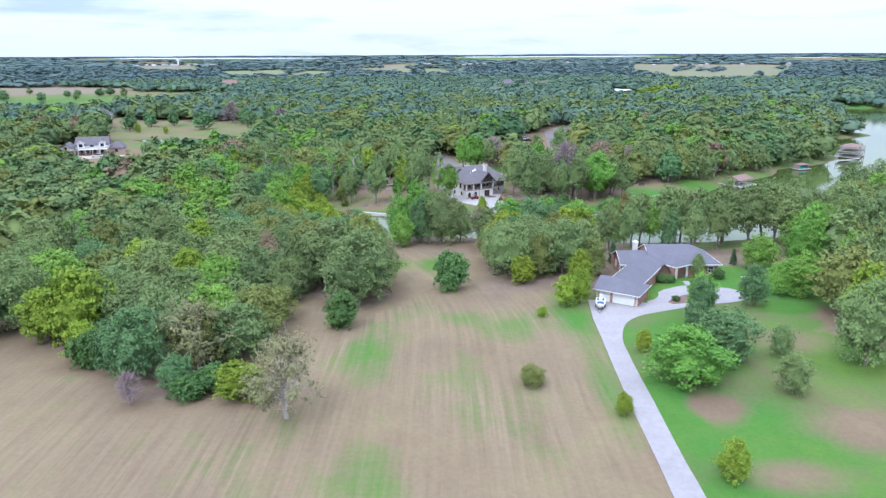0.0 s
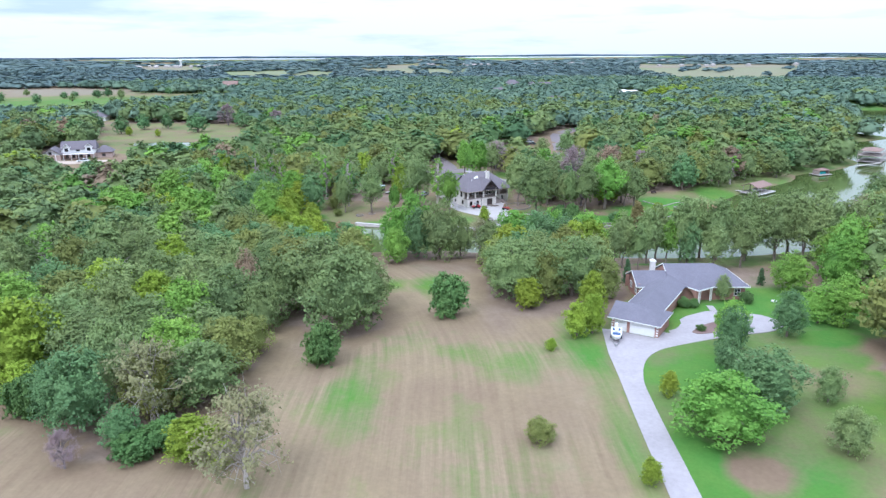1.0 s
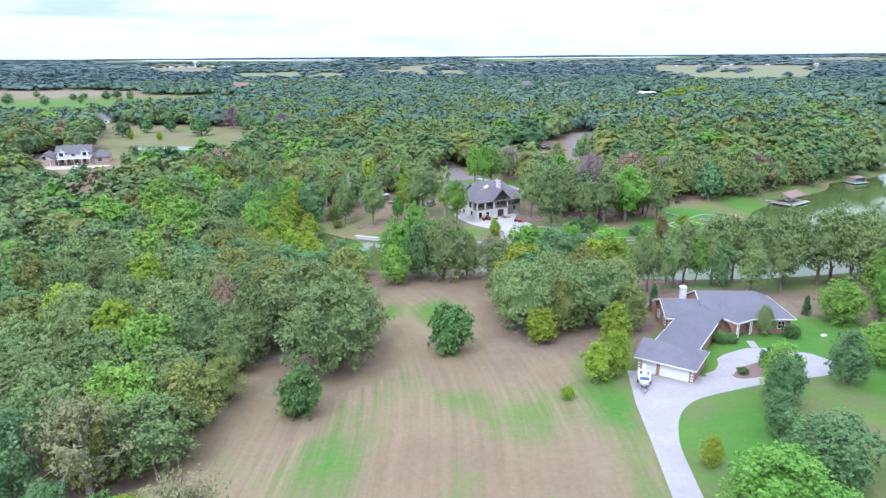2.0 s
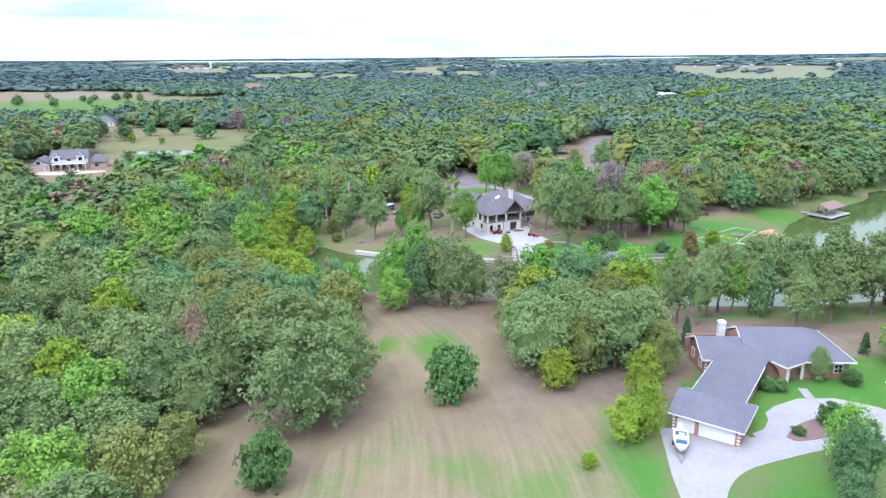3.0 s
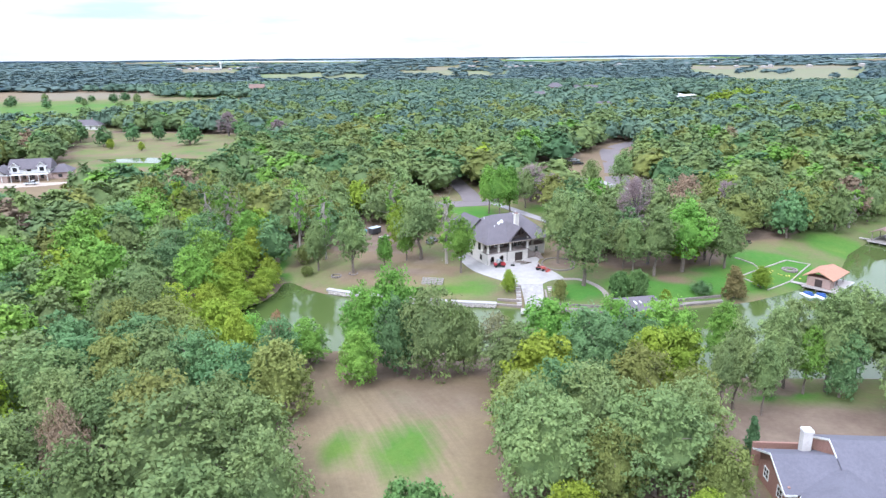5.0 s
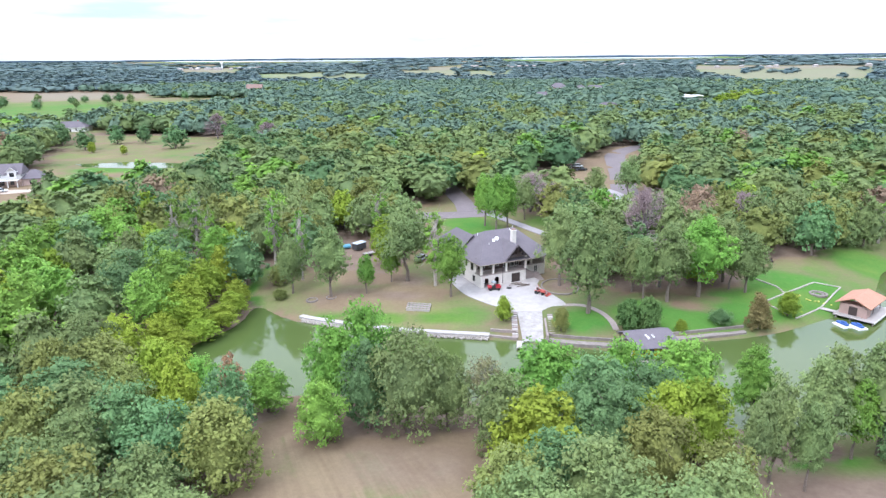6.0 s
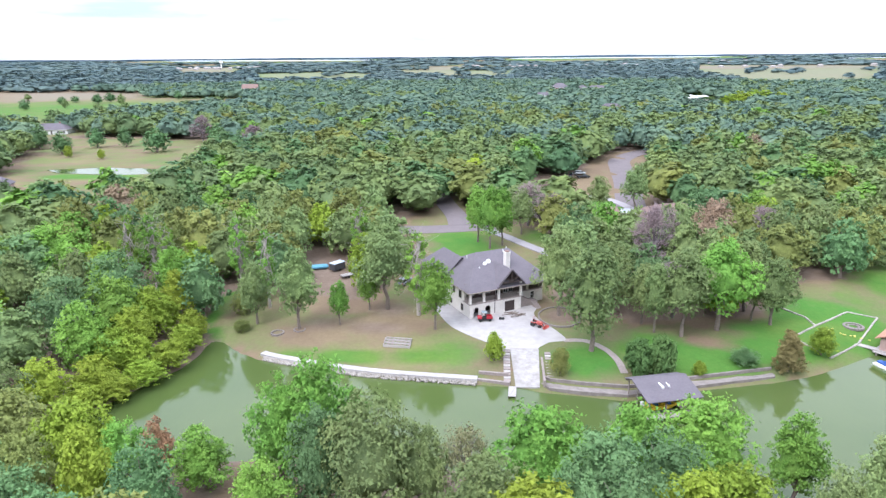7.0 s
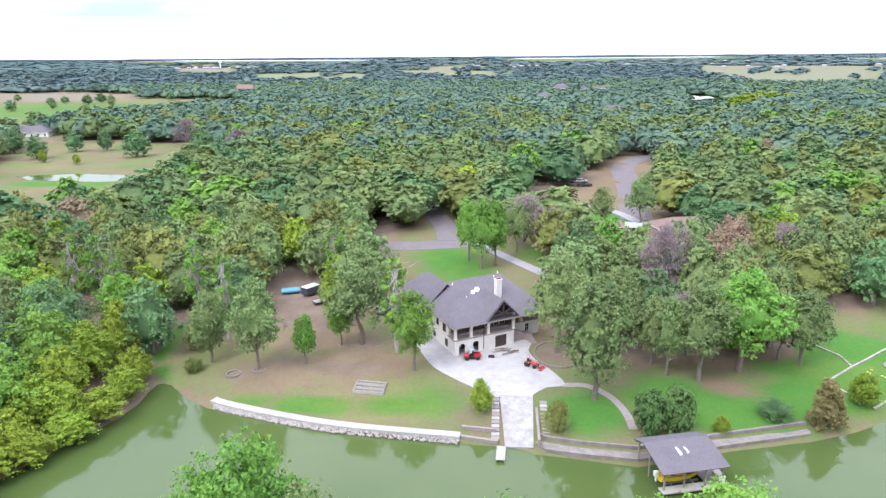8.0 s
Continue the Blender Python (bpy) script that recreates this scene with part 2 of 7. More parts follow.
def part(name, bm, material, parent=None, label="", smooth=False):
    """One mesh object from a bmesh, under a thing or under a part."""
    bmesh.ops.recalc_face_normals(bm, faces=bm.faces)
    me = bpy.data.meshes.new(name)
    bm.to_mesh(me)
    bm.free()
    me.materials.append(material)
    if smooth:
        me.polygons.foreach_set("use_smooth", [True] * len(me.polygons))
    ob = new(name, me)
    if parent:
        ob.parent = parent
    if label:
        tagged(ob, label)
    return ob


def thing(name, m, label, category, group="", kind=""):
    ob = new(name)
    ob.empty_display_size = 0.5
    ob.matrix_world = m
    return tagged(ob, label, category, group, kind)


def box(bm, x0, x1, y0, y1, z0, z1, bevel=0.0):
    """A box between the given limits."""
    r = bmesh.ops.create_cube(bm, size=1.0, matrix=Matrix.LocRotScale(((x0 + x1) / 2, (y0 + y1) / 2, (z0 + z1) / 2), None, (x1 - x0, y1 - y0, z1 - z0)))
    if bevel:
        es = {e for v in r["verts"] for e in v.link_edges}
        bmesh.ops.bevel(bm, geom=list(es), offset=bevel, segments=1, affect="EDGES")
    return bm


def boxes(*rows, bevel=0.0):
    bm = bmesh.new()
    for r in rows:
        box(bm, *r, bevel=bevel)
    return bm


def rod(bm, a, b, r, sides=6, r2=None):
    """A round bar from a to b."""
    a, b = Vector(a), Vector(b)
    d = b - a
    m = Matrix.Translation((a + b) / 2) @ d.to_track_quat("Z", "Y").to_matrix().to_4x4()
    bmesh.ops.create_cone(bm, cap_ends=True, segments=sides, radius1=r, radius2=r if r2 is None else r2, depth=d.length, matrix=m)
    return bm


def beam(bm, a, b, w, h):
    """A squared timber from a to b."""
    a, b = Vector(a), Vector(b)
    d = b - a
    m = Matrix.Translation((a + b) / 2) @ d.to_track_quat("X", "Z").to_matrix().to_4x4() @ Matrix.Diagonal((d.length, w, h, 1))
    bmesh.ops.create_cube(bm, size=1.0, matrix=m)
    return bm


def poly(bm, pts):
    return bm.faces.new([bm.verts.new(p) for p in pts])


def prism(bm, pts, z0, z1):
    """An upright prism on a flat outline."""
    lo, hi = [bm.verts.new((x, y, z0)) for x, y in pts], [bm.verts.new((x, y, z1)) for x, y in pts]
    bm.faces.new(lo[::-1]), bm.faces.new(hi)
    for i in range(len(pts)):
        j = (i + 1) % len(pts)
        bm.faces.new((lo[i], lo[j], hi[j], hi[i]))
    return bm


def hip_roof(bm, x0, x1, y0, y1, z, top, a=None, b=None, along="x", thick=0.18):
    """A roof on a rectangle, ridge along x or y, its ends hipped by a and b (0: a gable)."""
    sw = along == "y"
    if sw:
        x0, x1, y0, y1 = y0, y1, x0, x1
    half = (y1 - y0) / 2
    a, b = half if a is None else a, half if b is None else b
    ym = (y0 + y1) / 2
    co = [(x0, y0, z), (x1, y0, z), (x1, y1, z), (x0, y1, z), (x0 + a, ym, top), (x1 - b, ym, top)]
    co += [(x, y, h - thick) for x, y, h in co]
    vs = [bm.verts.new((y, x, h) if sw else (x, y, h)) for x, y, h in co]
    ends = ([(1, 2, 5)] if b else []) + ([(3, 0, 4)] if a else [])
    for f in [(0, 1, 5, 4), (2, 3, 4, 5), *ends]:
        bm.faces.new([vs[i] for i in f])
        bm.faces.new([vs[i + 6] for i in reversed(f)])
    rim = [(0, 1), (2, 3)] + ([(1, 2)] if b else [(1, 5), (5, 2)]) + ([(3, 0)] if a else [(3, 4), (4, 0)])
    for i, j in rim:
        bm.faces.new((vs[i], vs[j], vs[j + 6], vs[i + 6]))
    return bm


def fascia(x0, x1, y0, y1, z, h=0.2, t=0.035):
    return boxes((x0 - t, x1 + t, y0 - t, y0 - 0.003, z - h, z - 0.01), (x0 - t, x1 + t, y1 + 0.003, y1 + t, z - h, z - 0.01),
                 (x0 - t, x0 - 0.003, y0, y1, z - h, z - 0.01), (x1 + 0.003, x1 + t, y0, y1, z - h, z - 0.01))


def window(parent, m, w, h, frame_mat=None, mullions=1):
    """A window with frame and glass, its middle foot at m, facing -y."""
    frame_mat = frame_mat or WHITE
    f = 0.09
    rows = [(-w / 2 - f, w / 2 + f, -0.07, 0.05, -f, 0), (-w / 2 - f, w / 2 + f, -0.07, 0.05, h, h + f),
            (-w / 2 - f, -w / 2, -0.07, 0.05, 0, h), (w / 2, w / 2 + f, -0.07, 0.05, 0, h)]
    rows += [(-w / 2 + w * k / (mullions + 1) - 0.025, -w / 2 + w * k / (mullions + 1) + 0.025, -0.05, 0.03, 0, h) for k in range(1, mullions + 1)]
    rows += [(-w / 2, w / 2, -0.052, 0.03, h / 2 - 0.025, h / 2 + 0.025)]
    win = part("window", boxes(*rows), frame_mat, parent)
    win.matrix_basis = m
    part("pane", boxes((-w / 2, w / 2, -0.02, 0.0, 0, h)), GLASS, win)
    return win


# ---------------------------------------------------------------- terrain
WATER = -4.2
SHORE = [(-52, 213), (-50, 218), (-47, 225), (-43.5, 232), (-42.5, 238), (-43.3, 245), (-40, 244), (-35, 239.5), (-30, 236.6), (-25, 235), (-17, 233), (-5.6, 230.5),
         (11, 229.3), (18, 228.7), (22, 227.2), (36, 225), (49, 229.5), (63, 233.2), (70, 236), (76, 239.5), (86, 246), (96, 252), (111, 276),
         (127, 293), (142, 303), (156, 314), (162, 322), (166, 330), (178, 337), (193, 344), (214, 362), (220, 372), (222, 392), (229, 412), (250, 442), (268, 452), (298, 468), (300, 476), (291, 500), (303, 530), (340, 572), (372, 636), (352, 660), (316, 634),
         (296, 690), (318, 762), (372, 730), (430, 700), (640, 690), (1500, 800),
         (1500, -300), (420, 60), (290, 170), (225, 235), (190, 262), (160, 262), (145, 250), (133, 228), (118, 209), (105, 203), (80, 198), (60, 197), (40, 199), (20, 201), (5, 205), (-8, 206), (-20, 204.5),
         (-31, 203.5), (-43, 205), (-50, 209)]
POND = [(-192, 416), (-172, 424), (-141, 420), (-128, 410), (-150, 405), (-181, 408)]
POND_2 = [(-140, 366), (-131, 375), (-118, 384), (-106, 388), (-112, 380), (-126, 368)]
YS = [-400, 0, 90, 115, 135, 160, 185, 205, 240, 250, 270, 300, 350, 420, 600]
ZS = [2.2, 1.9, 1.6, 1.1, 0.2, -0.6, -1.8, -2.6, -2.5, -2.0, -1.6, -1.0, 0.8, 2.0, 3.0]


def sdist(x, y, outline):
    """Distance to an outline: minus inside."""
    x, y = np.asarray(x, float), np.asarray(y, float)
    best, inside, n = np.full(x.shape, 1e9), np.zeros(x.shape, bool), len(outline)
    for i in range(n):
        (ax, ay), (bx, by) = outline[i], outline[(i + 1) % n]
        dx, dy = bx - ax, by - ay
        s = np.clip(((x - ax) * dx + (y - ay) * dy) / (dx * dx + dy * dy), 0, 1)
        best = np.minimum(best, np.hypot(x - ax - s * dx, y - ay - s * dy))
        if dy:
            inside ^= ((ay > y) != (by > y)) & (x < ax + (y - ay) / dy * dx)
    return np.where(inside, -best, best)


def height(x, y):
    x, y = np.asarray(x, float), np.asarray(y, float)
    d = sdist(x, y, SHORE)
    land = np.interp(y, YS, ZS) + np.interp(np.hypot(x, y), [0, 1200, 2000, 3000, 4000, 4900], [0, 0, 3, 11, 23, 33])
    bank = WATER + 0.5 * np.clip(d, 0, 1.2) + 0.13 * np.clip(d - 1.2, 0, None)
    z = np.where(d > 0, np.minimum(land, bank), WATER - np.clip(-d * 0.4, 0, 1.8))
    for o in (POND, POND_2):
        z -= np.clip(2.0 - sdist(x, y, o), 0, 3) * 0.3
    return z


def at_ground(x, y, up=0.0):
    return float(height(x, y)) + up


# outlines of the open land
FIELD = [(-90, 60), (-86, 119), (-62, 102), (-55, 101), (-45, 89), (-36, 93), (-30, 122), (-34, 140), (-26, 136), (-16, 131), (-10, 139), (-15, 159), (-22, 184),
         (-20, 203), (-14, 187), (4, 189), (9, 189), (11, 155), (16, 149), (24, 152), (32, 140), (30, 60), (-90, -200)]
LAWN_E = [(28, -200), (28, 60), (31, 138), (38, 146), (44, 160), (43, 183), (66, 189), (86, 186), (90, 172), (84, 160), (90, 140), (72, 118), (95, 80), (300, -200)]
LAWN_N = [(-36, 240), (-43.5, 247), (-48, 262), (-42, 270), (-34, 264), (-12, 262), (-8, 300), (-14, 330), (0, 362), (8, 335), (28, 318), (30, 300), (26, 268), (42, 252), (70, 258), (76, 276),
          (100, 282), (128, 300), (150, 310), (165, 318), (127, 290), (109, 271), (96, 250), (76, 238), (36, 223), (10, 228)]
COURT = [(30, 345), (36, 392), (50, 410), (70, 470), (92, 480), (84, 425), (70, 392), (68, 345), (82, 330), (48, 328)]
POND_LAND = [(-200, 395), (-228, 455), (-271, 527), (-216, 533), (-157, 521), (-118, 470), (-112, 430), (-118, 400), (-108, 364), (-111, 340), (-118, 331), (-134, 335), (-168, 372)]
FAR_FIELD = [(-450, 540), (-880, 1050), (-700, 1095), (-572, 1085), (-480, 1060), (-435, 955), (-290, 925), (-225, 780), (-265, 690), (-280, 640), (-300, 560), (-360, 545)]
HOUSE_LOT = [(-218, 345), (-216, 384), (-172, 386), (-150, 350), (-136, 288), (-158, 284), (-182, 318)]
OPEN = [FIELD, LAWN_E, LAWN_N, COURT, POND_LAND, FAR_FIELD, HOUSE_LOT]
# pale pastures of the far plain: outline and greenness
INLET = [(178, 690), (200, 830), (208, 891), (224, 954), (254, 953), (247, 880), (242, 830), (224, 685)]
PASTURES = [([(-426, 1400), (-196, 1370), (-311, 1969), (-511, 2124), (-663, 2003)], 0.95), ([(-92, 1480), (36, 1500), (69, 2182), (-175, 2229)], 0.8), ([(-790, 1850), (-640, 1850), (-1029, 2811), (-1217, 2663)], 0.25),
            ([(458, 1701), (421, 1278), (411, 1142), (560, 1155), (1027, 2029), (597, 2192)], 0.75), ([(600, 2195), (1030, 2035), (1207, 2369), (715, 2611)], 0.2), ([(-190, 2300), (190, 2290), (300, 2700), (-260, 2720)], 0.4),
            ([(-560, 890), (-435, 950), (-490, 1055), (-572, 1085), (-701, 1085)], 0.1), ([(-60, 1640), (-180, 1660), (-320, 2300), (-120, 2300)], 0.6)]
# patches of green turf and of bare litter: x, y, radius across, radius along, strength
LUSH = [(-13, 237, 9, 3, 1.0), (1, 237.5, 9, 3.5, 1.0), (-24, 238, 6, 2.5, .9), (-46, 258, 4, 12, 1.4), (-43, 248, 3, 5, 1.2), (-52, 274, 4, 8, 1.0), (-31, 254, 6, 4, .9), (-6, 246, 5, 3, .3), (73, 131, 8, 5, 1.2), (34, 88, 4, 14, 1.2),
        (-13, 108, 5, 14, .45), (5, 126, 6, 5, .28), (13, 117, 5, 9, .4), (27, 128, 5, 16, .7), (26, 100, 3, 25, .5), (-2, 166, 5, 8, .75), (-11.5, 167, 2.2, 6, .7), (-10, 72, 6, 8, .5),
        (-25, 60, 8, 10, .3), (4, 104, 4, 8, .35), (46, 112, 14, 20, .9), (60, 130, 20, 14, .7), (50, 80, 14, 18, .8), (70, 90, 16, 14, .6), (66, 148, 12, 8, .8), (38, 146, 5, 9, 1.0),
        (48, 143, 7, 5, 1.0), (56, 186, 12, 5, .9), (-2, 238, 10, 5, .6), (8, 239, 8, 7, .95), (-20, 240, 10, 4, .5), (30, 236, 8, 7, .95), (50, 238, 14, 7, .9), (66, 246, 12, 9, .85),
        (84, 258, 12, 12, 1.0), (110, 280, 14, 14, .95), (8, 300, 12, 22, .9), (26, 312, 8, 10, 1.0), (52, 352, 10, 12, 1.0), (-44.5, 255, 3.5, 9, 1.0), (-150, 440, 50, 16, .45),
        (-420, 760, 260, 170, 0.72), (-160, 398, 30, 8, .9), (45, 240, 8, 8, .9)]
LITTER = [(60, 176, 26, 9, 1.0), (-22, 130, 8, 10, .5), (12, 146, 5, 18, .6), (20, 150, 12, 8, .8), (0, 182, 14, 8, .5), (-10, 248.5, 8, 3.5, .75), (-21, 250, 6, 4.5, .65), (-27, 246, 4, 4, .5), (28, 256, 5, 5, .9), (-8, 258, 6, 5, .7),
          (60, 264, 30, 7, .35), (76, 168, 10, 6, .7), (40, 172, 8, 8, .8), (20, 105, 12, 26, .35)]


# worn tan spots in the lawns
BARE = [(39, 88, 5, 4, .9), (81, 126, 6, 5, 1.0), (43, 71, 7, 4, .8), (58, 82, 9, 5, .6), (66, 112, 8, 5, .4), (-8, 251, 8, 3.5, .6), (-22, 245, 7, 3.5, .6), (-19, 260, 8, 4, .7), (56, 245, 5, 3, .5), (63, 249, 5, 3, .5)]


def patches(x, y, rows):
    v = np.zeros(x.shape)
    for px, py, rx, ry, s in rows:
        v = np.maximum(v, s * np.exp(-(((x - px) / rx) ** 2 + ((y - py) / ry) ** 2) ** 1.4))
    return v


def build_ground():
    def lines(lo, hi, step, far_lo, far_hi, grow):
        mid = list(np.arange(lo, hi + 0.1, step))
        for sign, end, far in ((1, hi, far_hi), (-1, lo, far_lo)):
            s, v = step, end
            while v * sign < far * sign:
                s *= grow
                v += sign * s
                mid.append(v)
        return np.array(sorted(mid))
    xs, ys = lines(-110, 150, 2.0, -4850, 4850, 1.07), lines(50, 420, 2.0, -600, 4880, 1.045)
    gx, gy = np.meshgrid(xs, ys)
    x, y = gx.ravel(), gy.ravel()
    z = height(x, y)
    wob = np.array([noise.noise((a * 0.06, b * 0.06, 0.0)) for a, b in zip(x, y)])
    z = z + 0.12 * wob * (np.abs(z - WATER) > 1.0)
    nx, ny = len(xs), len(ys)
    i = np.arange(nx * ny).reshape(ny, nx)
    q = np.stack([i[:-1, :-1], i[:-1, 1:], i[1:, 1:], i[1:, :-1]], -1).reshape(-1, 4)
    ob = mesh_ob("ground", np.stack([x, y, z], 1).tolist(), q.tolist(), GRASS, smooth=True)
    far = np.hypot(x, y) > 600
    field, lawn_e, lawn_n = sdist(x, y, FIELD), sdist(x, y, LAWN_E), sdist(x, y, LAWN_N)
    is_open = np.minimum.reduce([sdist(x, y, o) for o in OPEN])
    lush = patches(x, y, LUSH)
    blot = np.array([noise.noise((a * 0.035, b * 0.03, 6.0)) for a, b in zip(x, y)])
    lush = np.maximum(lush, np.where(lawn_e < 0, 0.58, 0)) + np.where((lawn_e < 0) | (lawn_n < 0), 0.85 * blot, 0)
    lush = np.maximum(lush, np.where(lawn_n < 0, 0.36, 0))
    lush = np.maximum(lush, np.where(sdist(x, y, POND_LAND) < 0, 0.36, 0))
    lush = np.where((is_open > 2) & ~far, lush * 0.6 + 0.1, lush) + 0.22 * wob
    lush = lush - patches(x, y, BARE)
    pale = np.array([noise.noise((a * 0.002, b * 0.004, 9.0)) for a, b in zip(x, y)])
    lush = np.where(far & (is_open > 0), 0.45 + 0.9 * pale, lush)
    straw = np.zeros(x.shape)
    for o, g in PASTURES:
        k = np.clip(0.5 - sdist(x, y, o) / 60, 0, 1)
        straw = np.maximum(straw, k)
        lush = np.where(k > 0.3, g + 0.5 * pale, lush)
    bank = np.where(x > 60, sdist(x, y, SHORE), 99)
    lush = np.where((bank > 0) & (bank < 16) & ~far, np.maximum(lush, 0.5 + 0.3 * wob), lush)
    litter = patches(x, y, LITTER)
    litter = np.where((is_open > 1.0) & ~far & (y > 75) & (bank > 15), np.maximum(litter, 0.75), litter)
    mown = np.where(field < -3, 0.6 + 0.5 * wob, 0.0)
    row = x + np.where(y > 112, (y - 112) ** 2 * 0.004, 0) + np.where(x < -15, (x + 15) * 0.3, 0)
    for name, v in (("lush", np.clip(lush, 0, 1)), ("litter", litter), ("mown", mown), ("row", row), ("straw", straw)):
        ob.data.attributes.new(name, "FLOAT", "POINT").data.foreach_set("value", v.astype(np.float32))
    return tagged(ob, "mown dry and green grass with bare patches and leaf litter", "ground", kind="structure")


build_ground()
lake = mesh_ob("water", [(-60, -300, WATER), (1500, -300, WATER), (1500, 800, WATER), (-60, 800, WATER)], [(0, 1, 2, 3)], WATER_M)
tagged(lake, "calm green lake water with faint ripples and sky reflections", "lake", kind="structure")
for o, z in ((POND, 1.55), (POND_2, 0.9)):
    c = [sum(p[k] for p in o) / len(o) for k in (0, 1)]
    pw = mesh_ob("pond_water", [(c[0] + (px - c[0]) * 1.03, c[1] + (py - c[1]) * 1.1, z) for px, py in o], [tuple(range(len(o)))[::-1]], WATER_M)
    tagged(pw, "dark still pond reflecting the bright sky", "pond", kind="structure")


def slab(name, pts, material, label, category, up=0.03, deep=0.3, step=3.0, curb=0.0):
    """Paving that follows the ground: an outline filled by a fine strip of cells."""
    bm = bmesh.new()
    f = poly(bm, [(x, y, 0) for x, y in pts])
    lo = [min(p[k] for p in pts) for k in (0, 1)]
    hi = [max(p[k] for p in pts) for k in (0, 1)]
    for k in (0, 1):
        v = lo[k] + step
        while v < hi[k]:
            g = bm.verts[:] + bm.edges[:] + bm.faces[:]
            bmesh.ops.bisect_plane(bm, geom=g, plane_co=[v if j == k else 0 for j in range(3)], plane_no=[1 if j == k else 0 for j in range(3)])
            v += step
    r = bmesh.ops.extrude_face_region(bm, geom=bm.faces[:])
    top = {e for e in r["geom"] if isinstance(e, bmesh.types.BMVert)}
    for v in bm.verts:
        v.co.z = at_ground(v.co.x, v.co.y, up if v in top else -deep)
    ob = part(name, bm, material)
    return tagged(ob, label, category, kind="structure")


def curve_pts(pts, n=8):
    """A smooth line through the points (Catmull-Rom)."""
    out, p = [], [pts[0], *pts, pts[-1]]
    for i in range(1, len(p) - 2):
        for k in range(n):
            t = k / n
            out.append(tuple(0.5 * (2 * p[i][j] + (p[i + 1][j] - p[i - 1][j]) * t + (2 * p[i - 1][j] - 5 * p[i][j] + 4 * p[i + 1][j] - p[i + 2][j]) * t * t
                                    + (3 * p[i][j] - p[i - 1][j] - 3 * p[i + 1][j] + p[i + 2][j]) * t ** 3) for j in (0, 1)))
    return out + [tuple(pts[-1])]


def ribbon(pts, w):
    """The outline of a band of width w along a line."""
    left, right = [], []
    for i, p in enumerate(pts):
        a, b = pts[max(i - 1, 0)], pts[min(i + 1, len(pts) - 1)]
        d = math.hypot(b[0] - a[0], b[1] - a[1]) or 1
        nx, ny = -(b[1] - a[1]) / d, (b[0] - a[0]) / d
        left.append((p[0] + nx * w / 2, p[1] + ny * w / 2))
        right.append((p[0] - nx * w / 2, p[1] - ny * w / 2))
    return left + right[::-1]


# driveway of the brick house with its turning circle
DRIVE_L = [(25.4, -60), (26.4, 40), (27.0, 67), (27.3, 74), (27.6, 84.5), (28.0, 93.9), (28.6, 104.3), (29.3, 114.2), (30.0, 125), (31.6, 137.2)]
DRIVE_R = [(67.4, 138.2), (64, 135.6), (58.9, 134.2), (52, 132), (46, 129.6), (39.6, 126.4), (35.6, 121.5), (33.1, 114), (32.4, 107), (31.9, 98.5), (31.6, 91), (31.2, 82), (30.9, 74), (30.8, 67), (29.9, 40), (29.0, -60)]
drive = DRIVE_L[:-1] + [(31.6, 137.2), (33.3, 136.9), (40.9, 132.1), (43.2, 135.9), (45.3, 139.2), (50.5, 144.2), (55.3, 147.0), (61, 147.2), (66, 144.5), (68.4, 141)] + curve_pts(DRIVE_R, 4)
slab("driveway", drive, CONCRETE, "pale concrete driveway with a turning circle", "driveway", 0.05)
# patio, ramp and paths of the lake house
slab("patio", curve_pts([(3.0, 266), (1.0, 260), (2.2, 256), (5, 250), (9, 245.8), (13.7, 242.2), (16.8, 240.6)], 5) + [(22.2, 240.6)] + curve_pts([(22.2, 241.2), (24.5, 243.6), (27.7, 244.9), (25.5, 250), (23.5, 253), (22.2, 257), (22.5, 262), (14, 264)], 5),
     BLEACHED, "pale concrete patio and drive in front of the lake house", "patio", 0.06)
slab("boat_ramp", [(17.6, 228.6), (21.7, 228.0), (22.2, 240.6), (16.8, 240.6)], mat("stained_ramp_concrete", (0.30, 0.27, 0.255), (0.50, 0.465, 0.45), 0.9, 0.9, 0.3, stain=0.3), "rough pale concrete ramp down to the water", "ramp", 0.2)
slab("garden_path", ribbon(curve_pts([(27.2, 244.6), (31.3, 244.6), (34.5, 241.5), (36.0, 237.5), (36.6, 232.5)], 5), 1.3), GREYWOOD, "curved grey gravel path to the boathouse", "path", 0.05)
slab("road", ribbon(curve_pts([(-60, 318), (-25, 320), (-6, 321), (8, 324), (13, 326)], 5), 8.0), ROADM, "worn pinkish asphalt lane", "road", 0.05)
slab("side_road", ribbon(curve_pts([(3, 326), (1, 338), (-4, 356), (-8, 380), (-4, 420)], 5), 7.0), ROADM, "worn pinkish asphalt lane", "road", 0.09)
slab("house_drive", ribbon(curve_pts([(10.5, 323), (16, 316), (22.5, 307), (30, 297), (36, 288), (38, 281)], 5), 3.2), CONCRETE, "pale concrete drive through the lawn", "driveway", 0.13)
slab("cul_de_sac", ribbon(curve_pts([(60, 350), (63, 372), (66, 392), (69, 420), (74, 450), (92, 478), (120, 500)], 5), 10.0), ROADM, "worn pinkish asphalt road with pale kerbs", "road", 0.05)
slab("court_drive", ribbon(curve_pts([(43, 366), (50, 366), (56, 358), (60, 346)], 5), 3.4), CONCRETE, "pale concrete drive", "driveway", 0.12)

